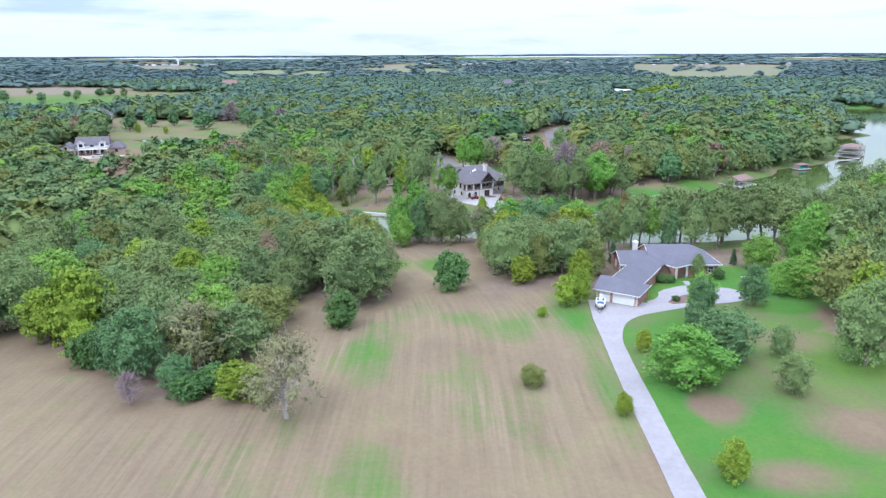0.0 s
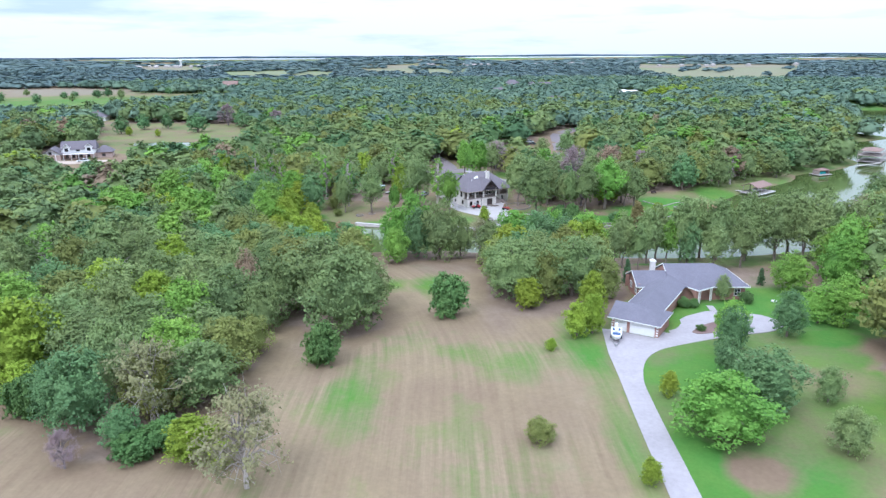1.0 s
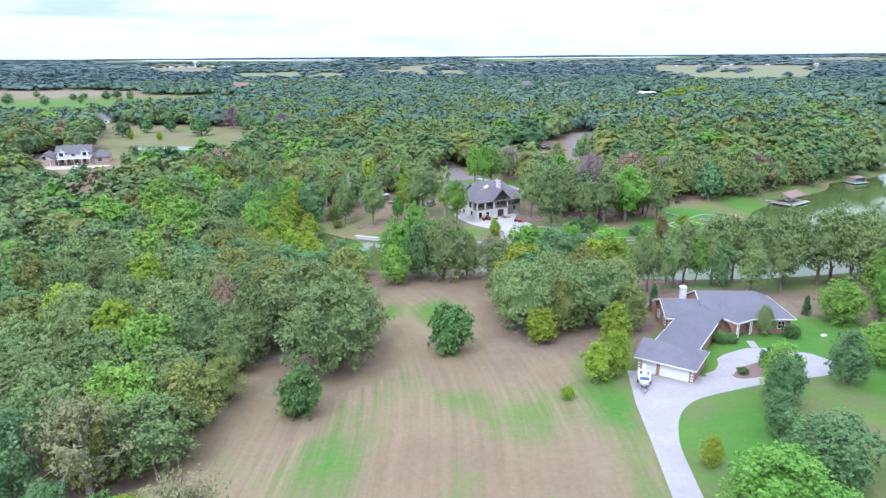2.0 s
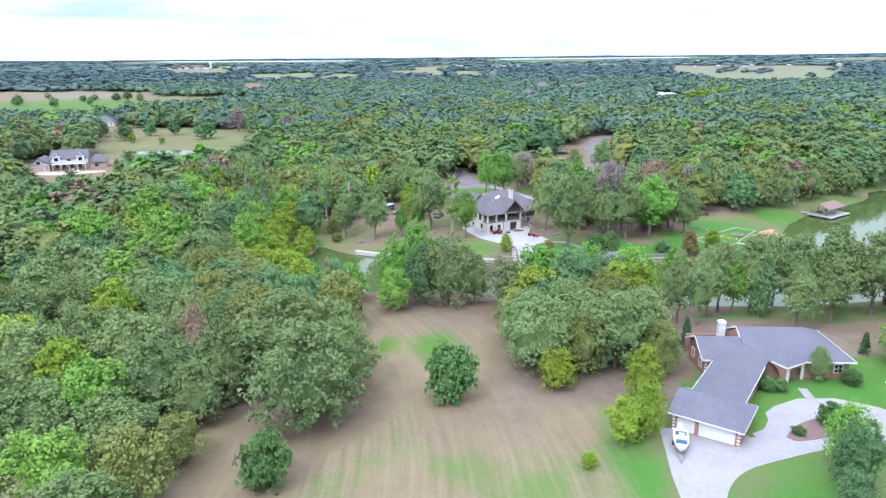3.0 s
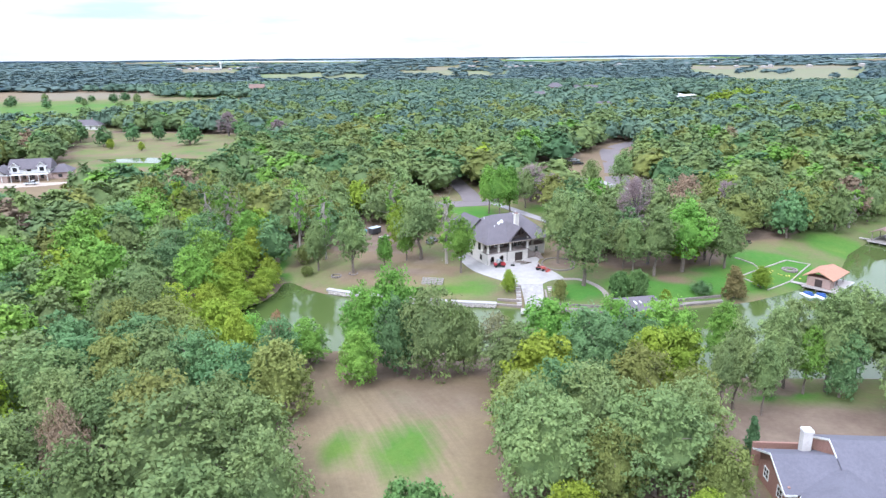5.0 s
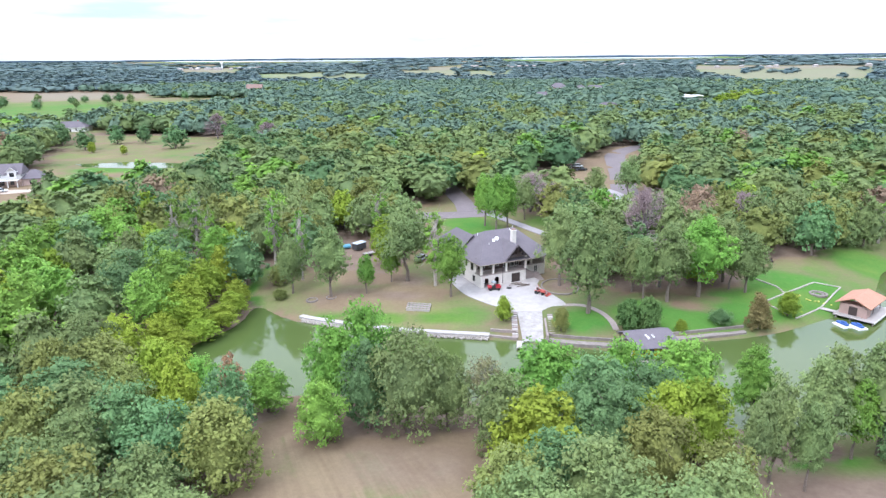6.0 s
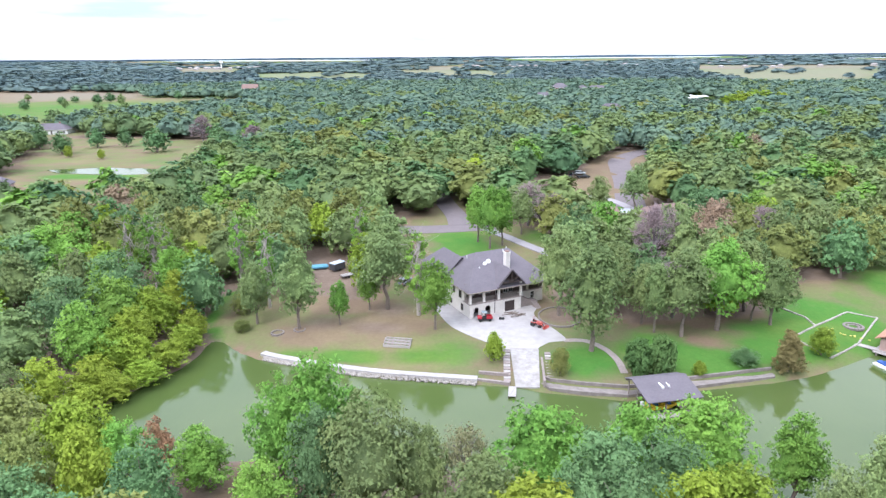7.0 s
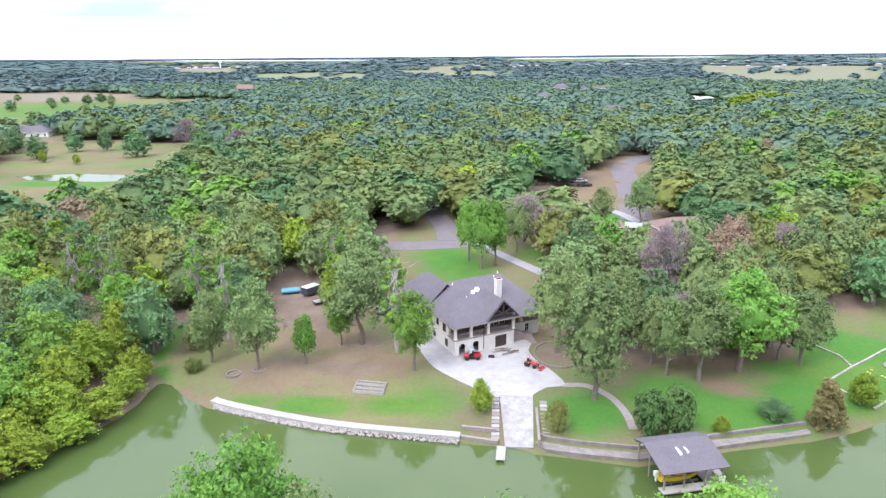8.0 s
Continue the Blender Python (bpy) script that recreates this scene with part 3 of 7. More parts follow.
# ---------------------------------------------------------------- trees
BARKS = {"bark": BARK, "pale": PALEBARK, "grey": mat("grey_purple_bark", (0.17, 0.14, 0.145), (0.26, 0.22, 0.225), 3.0, 0.95, 0.5)}
def kind(leaf, dark, light, h, r, low, clumps, leaves, size, shape, label, bark="bark", variants=2, bare=False, airy=False):
    return dict(leaf=leaf_mat(leaf, dark, light), canopy=leaf_mat(leaf + "_canopy", dark, light, 0.0, 0.0, 0.4), h=h, r=r, low=low, clumps=clumps, leaves=leaves, size=size, shape=shape, label=label, bark=bark, variants=variants, bare=bare, airy=airy)


KINDS = {
    "oak": kind("oak_leaves", (0.156, 0.226, 0.086), (0.278, 0.352, 0.138), 12, 5.6, 0.06, 52, 100, 0.34, "broad", "broad oak with a dense grey-green crown", variants=4),
    # oak of the outer rings: distance haze is tinted into its leaf colours
    "hazed_oak": kind("hazed_oak_leaves", (0.132, 0.212, 0.152), (0.225, 0.320, 0.225), 12, 5.6, 0.06, 52, 100, 0.34, "broad", "broad oak with a dense crown tinted blue for haze", variants=2),
    "elm": kind("elm_leaves", (0.150, 0.300, 0.052), (0.285, 0.470, 0.092), 12, 4.8, 0.06, 46, 100, 0.33, "oval", "bright green elm with a full rounded crown", variants=3),
    "ash": kind("ash_leaves", (0.112, 0.212, 0.085), (0.200, 0.318, 0.138), 12, 4.8, 0.05, 46, 100, 0.32, "oval", "dark blue-green ash with a dense crown"),
    "olive": kind("olive_leaves", (0.180, 0.212, 0.060), (0.300, 0.330, 0.105), 11, 5.0, 0.05, 46, 95, 0.33, "broad", "olive-green oak with a loose leafy crown"),
    "tall_oak": kind("oak_leaves", (0.156, 0.226, 0.086), (0.278, 0.352, 0.138), 14, 5.0, 0.26, 50, 100, 0.33, "oval", "tall oak with a clear grey trunk", variants=3),
    "tall_elm": kind("elm_leaves", (0.150, 0.300, 0.052), (0.285, 0.470, 0.092), 14, 4.6, 0.27, 46, 100, 0.33, "oval", "tall bright green tree with a clear trunk"),
    "yellow_tree": kind("yellowing_leaves", (0.205, 0.290, 0.030), (0.365, 0.465, 0.065), 9, 3.8, 0.06, 36, 95, 0.30, "oval", "yellow-green tree with a loose leafy crown"),
    "grey_oak": kind("pale_oak_leaves", (0.215, 0.215, 0.105), (0.335, 0.325, 0.175), 12, 5.4, 0.08, 46, 60, 0.30, "broad", "sparse pale grey-green oak", "pale", 1, airy=True),
    "dead_tree": kind("withered_leaves", (0.300, 0.225, 0.245), (0.400, 0.310, 0.320), 12, 4.8, 0.2, 46, 80, 0.22, "broad", "withered tree with bare grey-purple twigs", "grey", 2, True),
    "rust_tree": kind("rust_leaves", (0.350, 0.185, 0.115), (0.455, 0.255, 0.165), 8, 2.6, 0.1, 30, 60, 0.26, "oval", "small tree with withered rust-brown leaves", "bark", 1),
    "cedar": kind("cedar_needles", (0.085, 0.170, 0.075), (0.160, 0.265, 0.120), 9, 2.4, 0.03, 40, 90, 0.28, "cone", "dark green conical cedar"),
    "shrub": kind("shrub_leaves", (0.100, 0.200, 0.062), (0.180, 0.290, 0.095), 4, 2.3, 0.0, 30, 110, 0.22, "round", "dense rounded green shrub"),
    "brown_oak": kind("browning_leaves", (0.270, 0.195, 0.130), (0.395, 0.295, 0.210), 11, 4.8, 0.08, 46, 80, 0.32, "broad", "oak with withering pinkish-brown leaves", variants=1),
    "slender": kind("young_leaves", (0.150, 0.300, 0.052), (0.285, 0.470, 0.092), 14, 3.0, 0.15, 36, 60, 0.30, "column", "slender tree with sparse bright foliage and bare twigs", "pale", airy=True),
    "cypress": kind("rusty_needles", (0.220, 0.185, 0.075), (0.330, 0.270, 0.120), 6, 2.6, 0.03, 36, 90, 0.24, "cone", "feathery rust-brown cypress at the bank", "bark", 1),
}


def profile(shape, u):
    """Crown radius at a height from 0 (foot of the crown) to 1 (top)."""
    if shape == "cone":
        return (1.02 - u) ** 0.75 * min(1, 0.55 + u * 4)
    if shape == "broad":
        return max(0.04, 1 - abs((u - 0.34) / (0.67 if u > 0.34 else 0.44)) ** 2.0) ** 0.55
    if shape == "column":
        return 0.75 * max(0.05, 1 - abs(2 * u - 1) ** 3) ** 0.5
    if shape == "round":
        return max(0.05, 1 - abs((u - 0.38) / 0.64) ** 2.2) ** 0.5
    return max(0.04, 1 - abs((u - 0.38) / (0.63 if u > 0.38 else 0.45)) ** 2.0) ** 0.55


ICO = {}


def ico(level):
    if level not in ICO:
        bm = bmesh.new()
        bmesh.ops.create_icosphere(bm, subdivisions=level, radius=1.0)
        ICO[level] = np.array([v.co[:] for v in bm.verts]), np.array([[v.index for v in f.verts] for f in bm.faces])
        bm.free()
    return ICO[level]


def crown_arrays(rng, k, clumps, leaves, size, core=2, inner=0.56, spray=14):
    """A crown: a lobed inner mass under many small leaves, with an uneven outline. Vertices and triangles, and the lobes' centres for the limbs."""
    h, r, low = k["h"], k["r"], k["low"] * k["h"]
    seed = Vector(rng.uniform(0, 80, 3))
    mid = np.array((0, 0, low + 0.42 * (h - low)))
    size *= k["size"] / 0.33
    fine = spray >= 10
    leaves = round(leaves * k["leaves"] / 100)

    def hull(u, ang):
        w = profile(k["shape"], u)
        w *= 1 + 0.34 * noise.noise(Vector((math.cos(ang) * 1.2, math.sin(ang) * 1.2, u * 2.2)) + seed) + 0.30 * noise.noise(Vector((math.cos(ang) * 2.8, math.sin(ang) * 2.8, u * 5)) - seed)
        return r * w
    small = 0.72 if k["shape"] in ("cone", "column") else 1.0
    u = 1 - ((np.arange(clumps) + rng.uniform(size=clumps)) / clumps) ** 0.9
    ang = np.arange(clumps) * 2.39996 + rng.normal(size=clumps) * 0.5
    rad = r * rng.uniform(0.15, 0.38, clumps) * small * (40 / clumps) ** 0.3
    q = np.array([hull(min(0.97, max(0.03, a)), b) for a, b in zip(u, ang)]) * rng.uniform(0.72, 0.98, clumps) - 0.5 * rad
    q = np.maximum(q, 0)
    z = low + u * (h - low) * rng.uniform(0.94, 1.02, clumps) - 0.6 * rad * u + 0.5 * rad * (1 - u)
    cen = np.stack([q * np.cos(ang), q * np.sin(ang), z], 1)
    verts, tris, off = [], [], 0
    solid = not (k["bare"] or k["airy"])
    if solid:
        iv, it = ico(core)
        uu, aa = 0.5 + 0.5 * iv[:, 2], np.arctan2(iv[:, 1], iv[:, 0])
        qq = np.array([hull(min(0.97, max(0.03, a)), b) for a, b in zip(uu, aa)]) * np.minimum(1, np.hypot(iv[:, 0], iv[:, 1]) * 1.3)
        p = mid + (np.stack([qq * np.cos(aa), qq * np.sin(aa), low + uu * (h - low)], 1) - mid) * inner
        out = p - mid
        out /= np.linalg.norm(out, axis=1, keepdims=True) + 1e-6
        gap = np.linalg.norm(p[:, None] - cen[None], axis=2) / rad[None]
        p += out * (rad[None] * np.sqrt(np.clip(1 - gap ** 2, 0, 1))).max(axis=1)[:, None] * 0.45
        p += out * rng.normal(size=(len(p), 1)) * 0.02 * r
        p[:, 2] = np.maximum(p[:, 2], 0.04)
        verts.append(p)
        tris.append(it)
        off = len(p)
    # sprays of leaves: most on the lobes, the rest between them
    m = max(1, leaves // spray)
    ci = rng.permutation(np.resize(np.repeat(np.arange(clumps), np.maximum(1, (rad / rad.mean()) ** 2 * 8).astype(int)), m))
    axis = cen - mid
    axis /= np.linalg.norm(axis, axis=1, keepdims=True) + 1e-6
    d = rng.normal(size=(m, 3)) + 0.8 * axis[ci] + (0, 0, 0.35)
    d /= np.linalg.norm(d, axis=1, keepdims=True)
    reach = rng.uniform(0.72, 1.3 if fine else 1.15, m) if solid else rng.uniform(0.15, 1.35, m)
    pos = cen[ci] + d * (rad[ci] * reach)[:, None] * (1, 1, 0.85)
    if solid:
        fill = round(m * (0.4 if fine else 0.55))
        f = it[rng.integers(0, len(it), fill)]
        w = rng.dirichlet((1, 1, 1), fill)
        pos[:fill] = p[f[:, 0]] * w[:, :1] + p[f[:, 1]] * w[:, 1:2] + p[f[:, 2]] * w[:, 2:]
        d[:fill] = pos[:fill] - mid
        d[:fill] /= np.linalg.norm(d[:fill], axis=1, keepdims=True)
        pos[:fill] += d[:fill] * (rng.uniform(0.03, 0.30 if fine else 0.15, fill) * r)[:, None]
    si = np.repeat(np.arange(m), spray)
    t = m * spray
    d = d[si]
    pos = pos[si] + (rng.normal(size=(t, 3)) * (1, 1, 0.7) + d * 0.35) * (0.062 * r * rng.uniform(0.6, 1.5, m))[si][:, None]
    pos[:, 2] = np.maximum(pos[:, 2], 0.05)
    nrm = d * 0.9 + (0, 0, 0.35) + (0.62 if fine else 0.38) * rng.normal(size=(t, 3))
    nrm /= np.linalg.norm(nrm, axis=1, keepdims=True)
    e = np.cross(nrm, rng.normal(size=(t, 3)))
    e /= np.linalg.norm(e, axis=1, keepdims=True)
    g = np.cross(nrm, e)
    sz = (size * rng.uniform(0.6, 1.4, t))[:, None]
    if k["bare"]:
        # twigs in place of leaves
        e = d + 0.5 * rng.normal(size=(t, 3))
        e /= np.linalg.norm(e, axis=1, keepdims=True)
        g = np.cross(e, rng.normal(size=(t, 3)))
        g /= np.linalg.norm(g, axis=1, keepdims=True)
        e, g = e * 3.2, g * 0.42
    verts.append(np.stack([pos + e * sz, pos - e * sz * 0.6 + g * sz * 0.75, pos - e * sz * 0.6 - g * sz * 0.75], 1).reshape(-1, 3))
    tris.append(np.arange(t * 3).reshape(-1, 3) + off)
    return np.concatenate(verts), np.concatenate(tris), cen


def fast_mesh(name, verts, tris, material):
    me = bpy.data.meshes.new(name)
    me.vertices.add(len(verts))
    me.vertices.foreach_set("co", np.ascontiguousarray(verts, np.float32).ravel())
    me.loops.add(len(tris) * 3)
    me.loops.foreach_set("vertex_index", np.ascontiguousarray(tris, np.int32).ravel())
    me.polygons.add(len(tris))
    me.polygons.foreach_set("loop_start", np.arange(0, len(tris) * 3, 3, dtype=np.int32))
    me.polygons.foreach_set("loop_total", np.full(len(tris), 3, np.int32))
    me.materials.append(material)
    me.update(calc_edges=True)
    return me


def trunk_bm(rng, k, cen):
    """A tapered, slightly bent trunk with limbs that reach into the crown."""
    bm = bmesh.new()
    h, r = k["h"], k["r"]
    base = 0.026 * h + 0.05
    if k["shape"] == "round":
        for c in cen[::6]:
            rod(bm, (0, 0, -0.1), c, 0.05, 5, 0.02)
        return bm
    p, top = Vector((0, 0, -0.3)), h * (0.86 if k["shape"] in ("cone", "column") else 0.55)
    pts = [p]
    for i in range(1, 5):
        pts.append(Vector((rng.normal() * 0.03 * h * i / 4, rng.normal() * 0.03 * h * i / 4, top * i / 4)))
    for i in range(4):
        rod(bm, pts[i], pts[i + 1], base * (1 - 0.2 * i), 8, base * (0.8 - 0.2 * i) + 0.01)
    pick = cen[np.argsort(-cen[:, 2])][:: max(1, len(cen) // (9 if k["bark"] == "bark" else 24))]
    for c in pick:
        s = pts[2].lerp(pts[4], rng.uniform(0, 1)) if c[2] > h * 0.45 else pts[1].lerp(pts[3], rng.uniform(0, 1))
        c = Vector(c)
        mid = s.lerp(c, 0.5) + Vector((0, 0, 0.08 * h))
        rod(bm, s, mid, base * 0.4, 5, base * 0.22)
        rod(bm, mid, c, base * 0.22, 5, 0.02)
        if k["bark"] != "bark":
            for _ in range(3):
                e = c + Vector(rng.normal(size=3) * 0.10 * h) + Vector((0, 0, 0.06 * h))
                rod(bm, mid.lerp(c, rng.uniform(0.3, 1)), e, 0.035, 4, 0.01)
    return bm


TREES, PLACED = {}, []


def make_trees(name, lite):
    k, out = KINDS[name], []
    for v in range(k["variants"]):
        rng = np.random.default_rng(100 * len(TREES) + v)
        if lite:
            verts, tris, cen = crown_arrays(rng, k, 32, 2200, 0.38, 2, 0.58, 10)
        else:
            verts, tris, cen = crown_arrays(rng, k, 40, 6300, 0.225, 2)
        ob = thing(name if name.endswith(("tree", "shrub")) else name + "_tree", Matrix(), k["label"], "shrub" if name == "shrub" else "tree")
        crown = new("crown", fast_mesh("crown", verts, tris, k["leaf"]))
        crown.data.polygons.foreach_set("use_smooth", np.ones(len(crown.data.polygons), bool))
        crown.parent = ob
        part("trunk", trunk_bm(rng, k, cen), BARKS[k["bark"]], ob)
        out.append([ob, False])
    TREES[name, lite] = out


def plant(name, x, y, h, w, label="", lite=False):
    """Stand a tree of a kind at x, y: height h, crown width w."""
    if (name, lite) not in TREES:
        make_trees(name, lite)
    k, pool = KINDS[name], TREES[name, lite]
    i = int(abs(x * 7.3 + y * 3.1)) % len(pool)
    s = w / (2.25 * k["r"])
    m = pose(x, y, at_ground(x, y), 0, 0, (x * 37 + y * 53) % 360) @ Matrix.Diagonal((s, s, h / k["h"], 1))
    src = pool[i]
    if src[1]:
        ob = copy_thing(src[0], m)
        ob.matrix_basis = m
    else:
        ob, src[1] = src[0], True
        ob.matrix_world = m
    ob["label"] = label or k["label"]
    PLACED.append((x, y, w / 2))
    return ob


def plant_rows(name, rows, label="", lite=False):
    for r in rows:
        plant(name, *r, label=label, lite=lite)


# trees and bushes of the mown field and the brick house's lawn
plant("grey_oak", -41, 101.5, 12.5, 13, "half-bare grey oak at the edge of the field")
plant("olive", -41.5, 103, 10, 9, "olive-green oak at the edge of the field")
plant("grey_oak", -22.8, 85.5, 13.2, 12.5, "sparse pale grey-green oak standing in the dry field")
plant_rows("shrub", [(-20, 121, 7.2, 6.4), (1.5, 145, 8.8, 8.0)], "large rounded bush standing in the mown field")
plant_rows("yellow_tree", [(20, 126.6, 2.3, 2.4)], "low yellow-green bush in the mown field")
plant_rows("olive", [(13.9, 95.5, 3.4, 5.0)], "low olive-green bush in the mown field")
plant_rows("yellow_tree", [(26, 86, 3.7, 3.0), (35.2, 70.4, 5.7, 4.4), (35.3, 108.6, 4.2, 3.2), (18.4, 149.4, 6.8, 6.8), (25.9, 133.0, 7.0, 5.2), (29.2, 134.8, 8.2, 5)])
plant_rows("elm", [(38.4, 96.5, 9.2, 13.8), (52.6, 128.0, 9, 6.4), (79.5, 139.5, 10, 10), (75, 140, 8, 7), (79.5, 160.5, 9.2, 9.8)])
plant_rows("ash", [(47.8, 104.6, 9.6, 12), (50.4, 122.6, 9.8, 6.2), (47.2, 115.8, 6.8, 5.2), (65.5, 133, 9.2, 7.4)])
plant_rows("oak", [(53.5, 92.3, 6.9, 6), (58.4, 106.2, 5.9, 5), (71, 102.5, 15.5, 12), (84, 112, 14, 13), (92, 133, 12, 11), (95, 121, 13, 13), (61.5, 154.0, 6.0, 4.3)])
plant_rows("cedar", [(75, 165, 4.4, 2.4), (44.2, 167.5, 6.2, 2.8)])
plant_rows("shrub", [(66.2, 152.4, 2.5, 3.2), (51.8, 149.6, 2.2, 2.8), (53.9, 149.6, 1.9, 2.2)], "clipped green shrub beside the brick wall")
plant_rows("shrub", [(56.2, 138.8, 3.2, 4.2), (50.4, 136.0, 1.2, 2.0), (59.2, 140.2, 1.2, 2.2)], "flowering shrub in the island bed")
# the block of trees between the field and the brick house
plant_rows("yellow_tree", [(17.4, 181.5, 11.5, 14), (34, 184.5, 12, 10.5), (39, 186, 12, 10)], "broad yellow-green tree by the shore")
plant_rows("elm", [(19.5, 196, 14, 13), (42, 204, 14, 12.5), (31, 197, 14, 10)])
plant_rows("oak", [(16.4, 156.0, 13.4, 14), (29.4, 158, 14, 14.5), (35, 165, 12, 11), (23, 168, 13, 13)])
plant_rows("olive", [(23.2, 155, 11, 9), (36, 155, 9.5, 8), (37, 171, 11, 9), (31, 177, 12, 11)])
plant_rows("yellow_tree", [(31.1, 145.5, 9.4, 6.4)], "yellow-green feathery tree beside the garage")
plant_rows("ash", [(27, 182, 13.5, 11), (19, 171, 12, 11), (33, 191, 13, 11), (25.5, 188, 14.5, 12)])
plant_rows("grey_oak", [(10.5, 194.5, 11, 8)])
# tall row on the south shore behind the brick house
plant_rows("tall_oak", [(44.3, 179.6, 12.5, 6), (46.6, 181.2, 14.5, 6.5), (50.2, 179.5, 11.5, 5.5), (54.6, 187, 15, 8.5), (58.3, 191, 15.5, 8.5), (64.6, 190, 17, 10), (68.0, 194, 17, 10.5), (68.5, 177, 12.5, 8), (75, 192, 17, 11), (82, 190, 17, 11), (89, 188, 18, 12),
                       (96, 187, 18, 12), (104, 193, 18, 13), (97, 197, 18, 12), (85, 196, 18, 11), (77, 181, 13, 8.5), (72, 196, 17, 10)])
plant_rows("ash", [(65.5, 187.5, 12, 7)], "blue-green feathery tree by the shore")
plant_rows("tall_elm", [(60.4, 188.6, 11.5, 6), (50, 197, 13, 8)])
# trees of the south-eastern bank
plant_rows("oak", [(112, 196, 15, 14), (124, 202, 16, 15), (140, 222, 14, 14), (153, 247, 14.5, 14), (168, 252, 15, 15), (184, 248, 15, 15), (200, 240, 15, 15), (158, 232, 15, 14), (176, 234, 15, 14), (118, 184, 14, 14), (133, 196, 15, 15), (150, 208, 15, 15), (166, 210, 15, 15)], "broad grey-green oak on the bank of the lake")
plant_rows("grey_oak", [(128, 215, 13, 11), (136, 226, 12, 10)], "sparse grey-green tree on the bank of the lake")
plant_rows("elm", [(104, 180, 14, 12), (96, 172, 13, 11), (90, 160, 13, 11), (97, 150, 12, 11)], "bright green tree beside the lawn of the brick house")
# front of the western wood
plant_rows("yellow_tree", [(-67, 113.5, 14.5, 13.5), (-74, 115, 10, 9), (-62, 106, 7, 7)], "broad yellow-green tree at the edge of the wood")
plant_rows("yellow_tree", [(-31.5, 92.4, 5.6, 8.6), (-27.4, 90.5, 3.2, 4.5)], "yellow-green bush at the edge of the wood")
plant_rows("yellow_tree", [(-56.4, 139.5, 11.5, 11), (-70.2, 148.6, 11.5, 12), (-63.4, 167, 12, 11), (-62, 160, 10, 9), (-57.5, 139.8, 7.5, 8)])
plant_rows("shrub", [(-39.3, 92.6, 3.2, 7), (-36, 95, 4, 5), (-60, 103, 6, 6)], "dense undergrowth at the edge of the wood")
plant_rows("dead_tree", [(-47.2, 89.6, 5.2, 4.4)], "low purplish bush of bare twigs at the edge of the wood")
plant_rows("ash", [(-49.6, 98.5, 12.6, 11), (-55, 102, 9.5, 8), (-42, 94.5, 6, 6)])
plant_rows("oak", [(-50, 110, 12.5, 12), (-82, 121, 15, 13), (-18.6, 135.8, 15.6, 17.5), (-42, 138.5, 12.6, 17), (-34.5, 136, 10, 9), (-26.5, 151.5, 15.5, 19), (-42, 127, 8.5, 13), (-52, 127, 10.5, 13), (-15, 147, 12.5, 11)])
plant_rows("olive", [(-34.8, 117.5, 9.5, 11), (-33, 125.5, 7, 7)], "olive-green oak at the edge of the field")
plant_rows("brown_oak", [(-42.6, 155.2, 11.8, 6)], "small oak with withering orange-brown leaves")
plant_rows("elm", [(-107, 231, 14, 16), (-98, 226, 12.5, 12), (-92, 271, 14.5, 18), (-101, 264, 13, 14), (-82, 262, 13, 13), (-69, 256, 12.5, 11), (-114, 222, 12, 12)], "bright green elm standing out of the wood")
# big trees by the cove
plant_rows("oak", [(-0.6, 190.8, 15.8, 12.6), (5, 193, 11.5, 8)])
plant_rows("ash", [(-6.5, 191.5, 14.5, 8.5)])
plant_rows("elm", [(-7.8, 197.5, 18.2, 11.5), (-13.8, 199, 14.5, 8.5)], "tall bright yellow-green tree on the cove's point")
plant_rows("elm", [(-12.4, 187, 9.6, 7.8)])
plant_rows("rust_tree", [(-28.6, 196, 10, 4.6)])
plant_rows("yellow_tree", [(-32.4, 187.4, 12.4, 7.6)])
plant_rows("ash", [(-25.2, 186.4, 11.6, 8.4), (-37, 180, 12, 10)])
plant_rows("elm", [(-23.3, 196.5, 8.4, 8.6), (-33.5, 196, 9.5, 7)])
plant_rows("olive", [(-41, 188, 11, 9)])
# round the lake house and its lawn
plant_rows("tall_elm", [(-17.5, 249.3, 9.2, 5), (-12.9, 257.4, 9, 5.4), (2.1, 248.2, 14.2, 7.6), (12.5, 303, 17, 9), (9, 309, 16, 8), (16, 306, 16, 8)])
plant_rows("tall_oak", [(-9.1, 258.2, 19, 14), (-25.4, 247.3, 16.5, 10), (-35.3, 250.5, 13.5, 8), (27.3, 256.5, 18.5, 11), (38, 257, 15.5, 11), (66.4, 261, 15, 11), (69.2, 254, 14, 9.5),
                   (21.7, 317, 13, 8), (47.9, 343, 12, 8), (60, 345, 15, 10), (43.5, 253, 12.5, 8)])
plant_rows("tall_oak", [(50.1, 247.5, 17, 11.5), (45.2, 249, 14, 6.5), (66.2, 256, 12, 7)])
plant_rows("tall_elm", [(57.8, 251, 17.8, 13.2)], "tall bright green tree on the lawn with a clear trunk")
plant_rows("tall_oak", [(31.9, 240.6, 20, 14)], "tall spreading grey-green oak on the lawn with a pale leaning trunk")
plant_rows("slender", [(-2.0, 255.2, 17.5, 7.5), (-45, 268, 17, 6), (-35, 258, 17, 6), (-65.5, 268, 17.5, 7), (-71, 268, 17.5, 6), (-61, 266, 16, 6), (-20, 285, 16, 7)])
plant_rows("yellow_tree", [(14, 236.2, 5.4, 4), (74.3, 243, 5.4, 5), (-16, 270, 13, 9)])
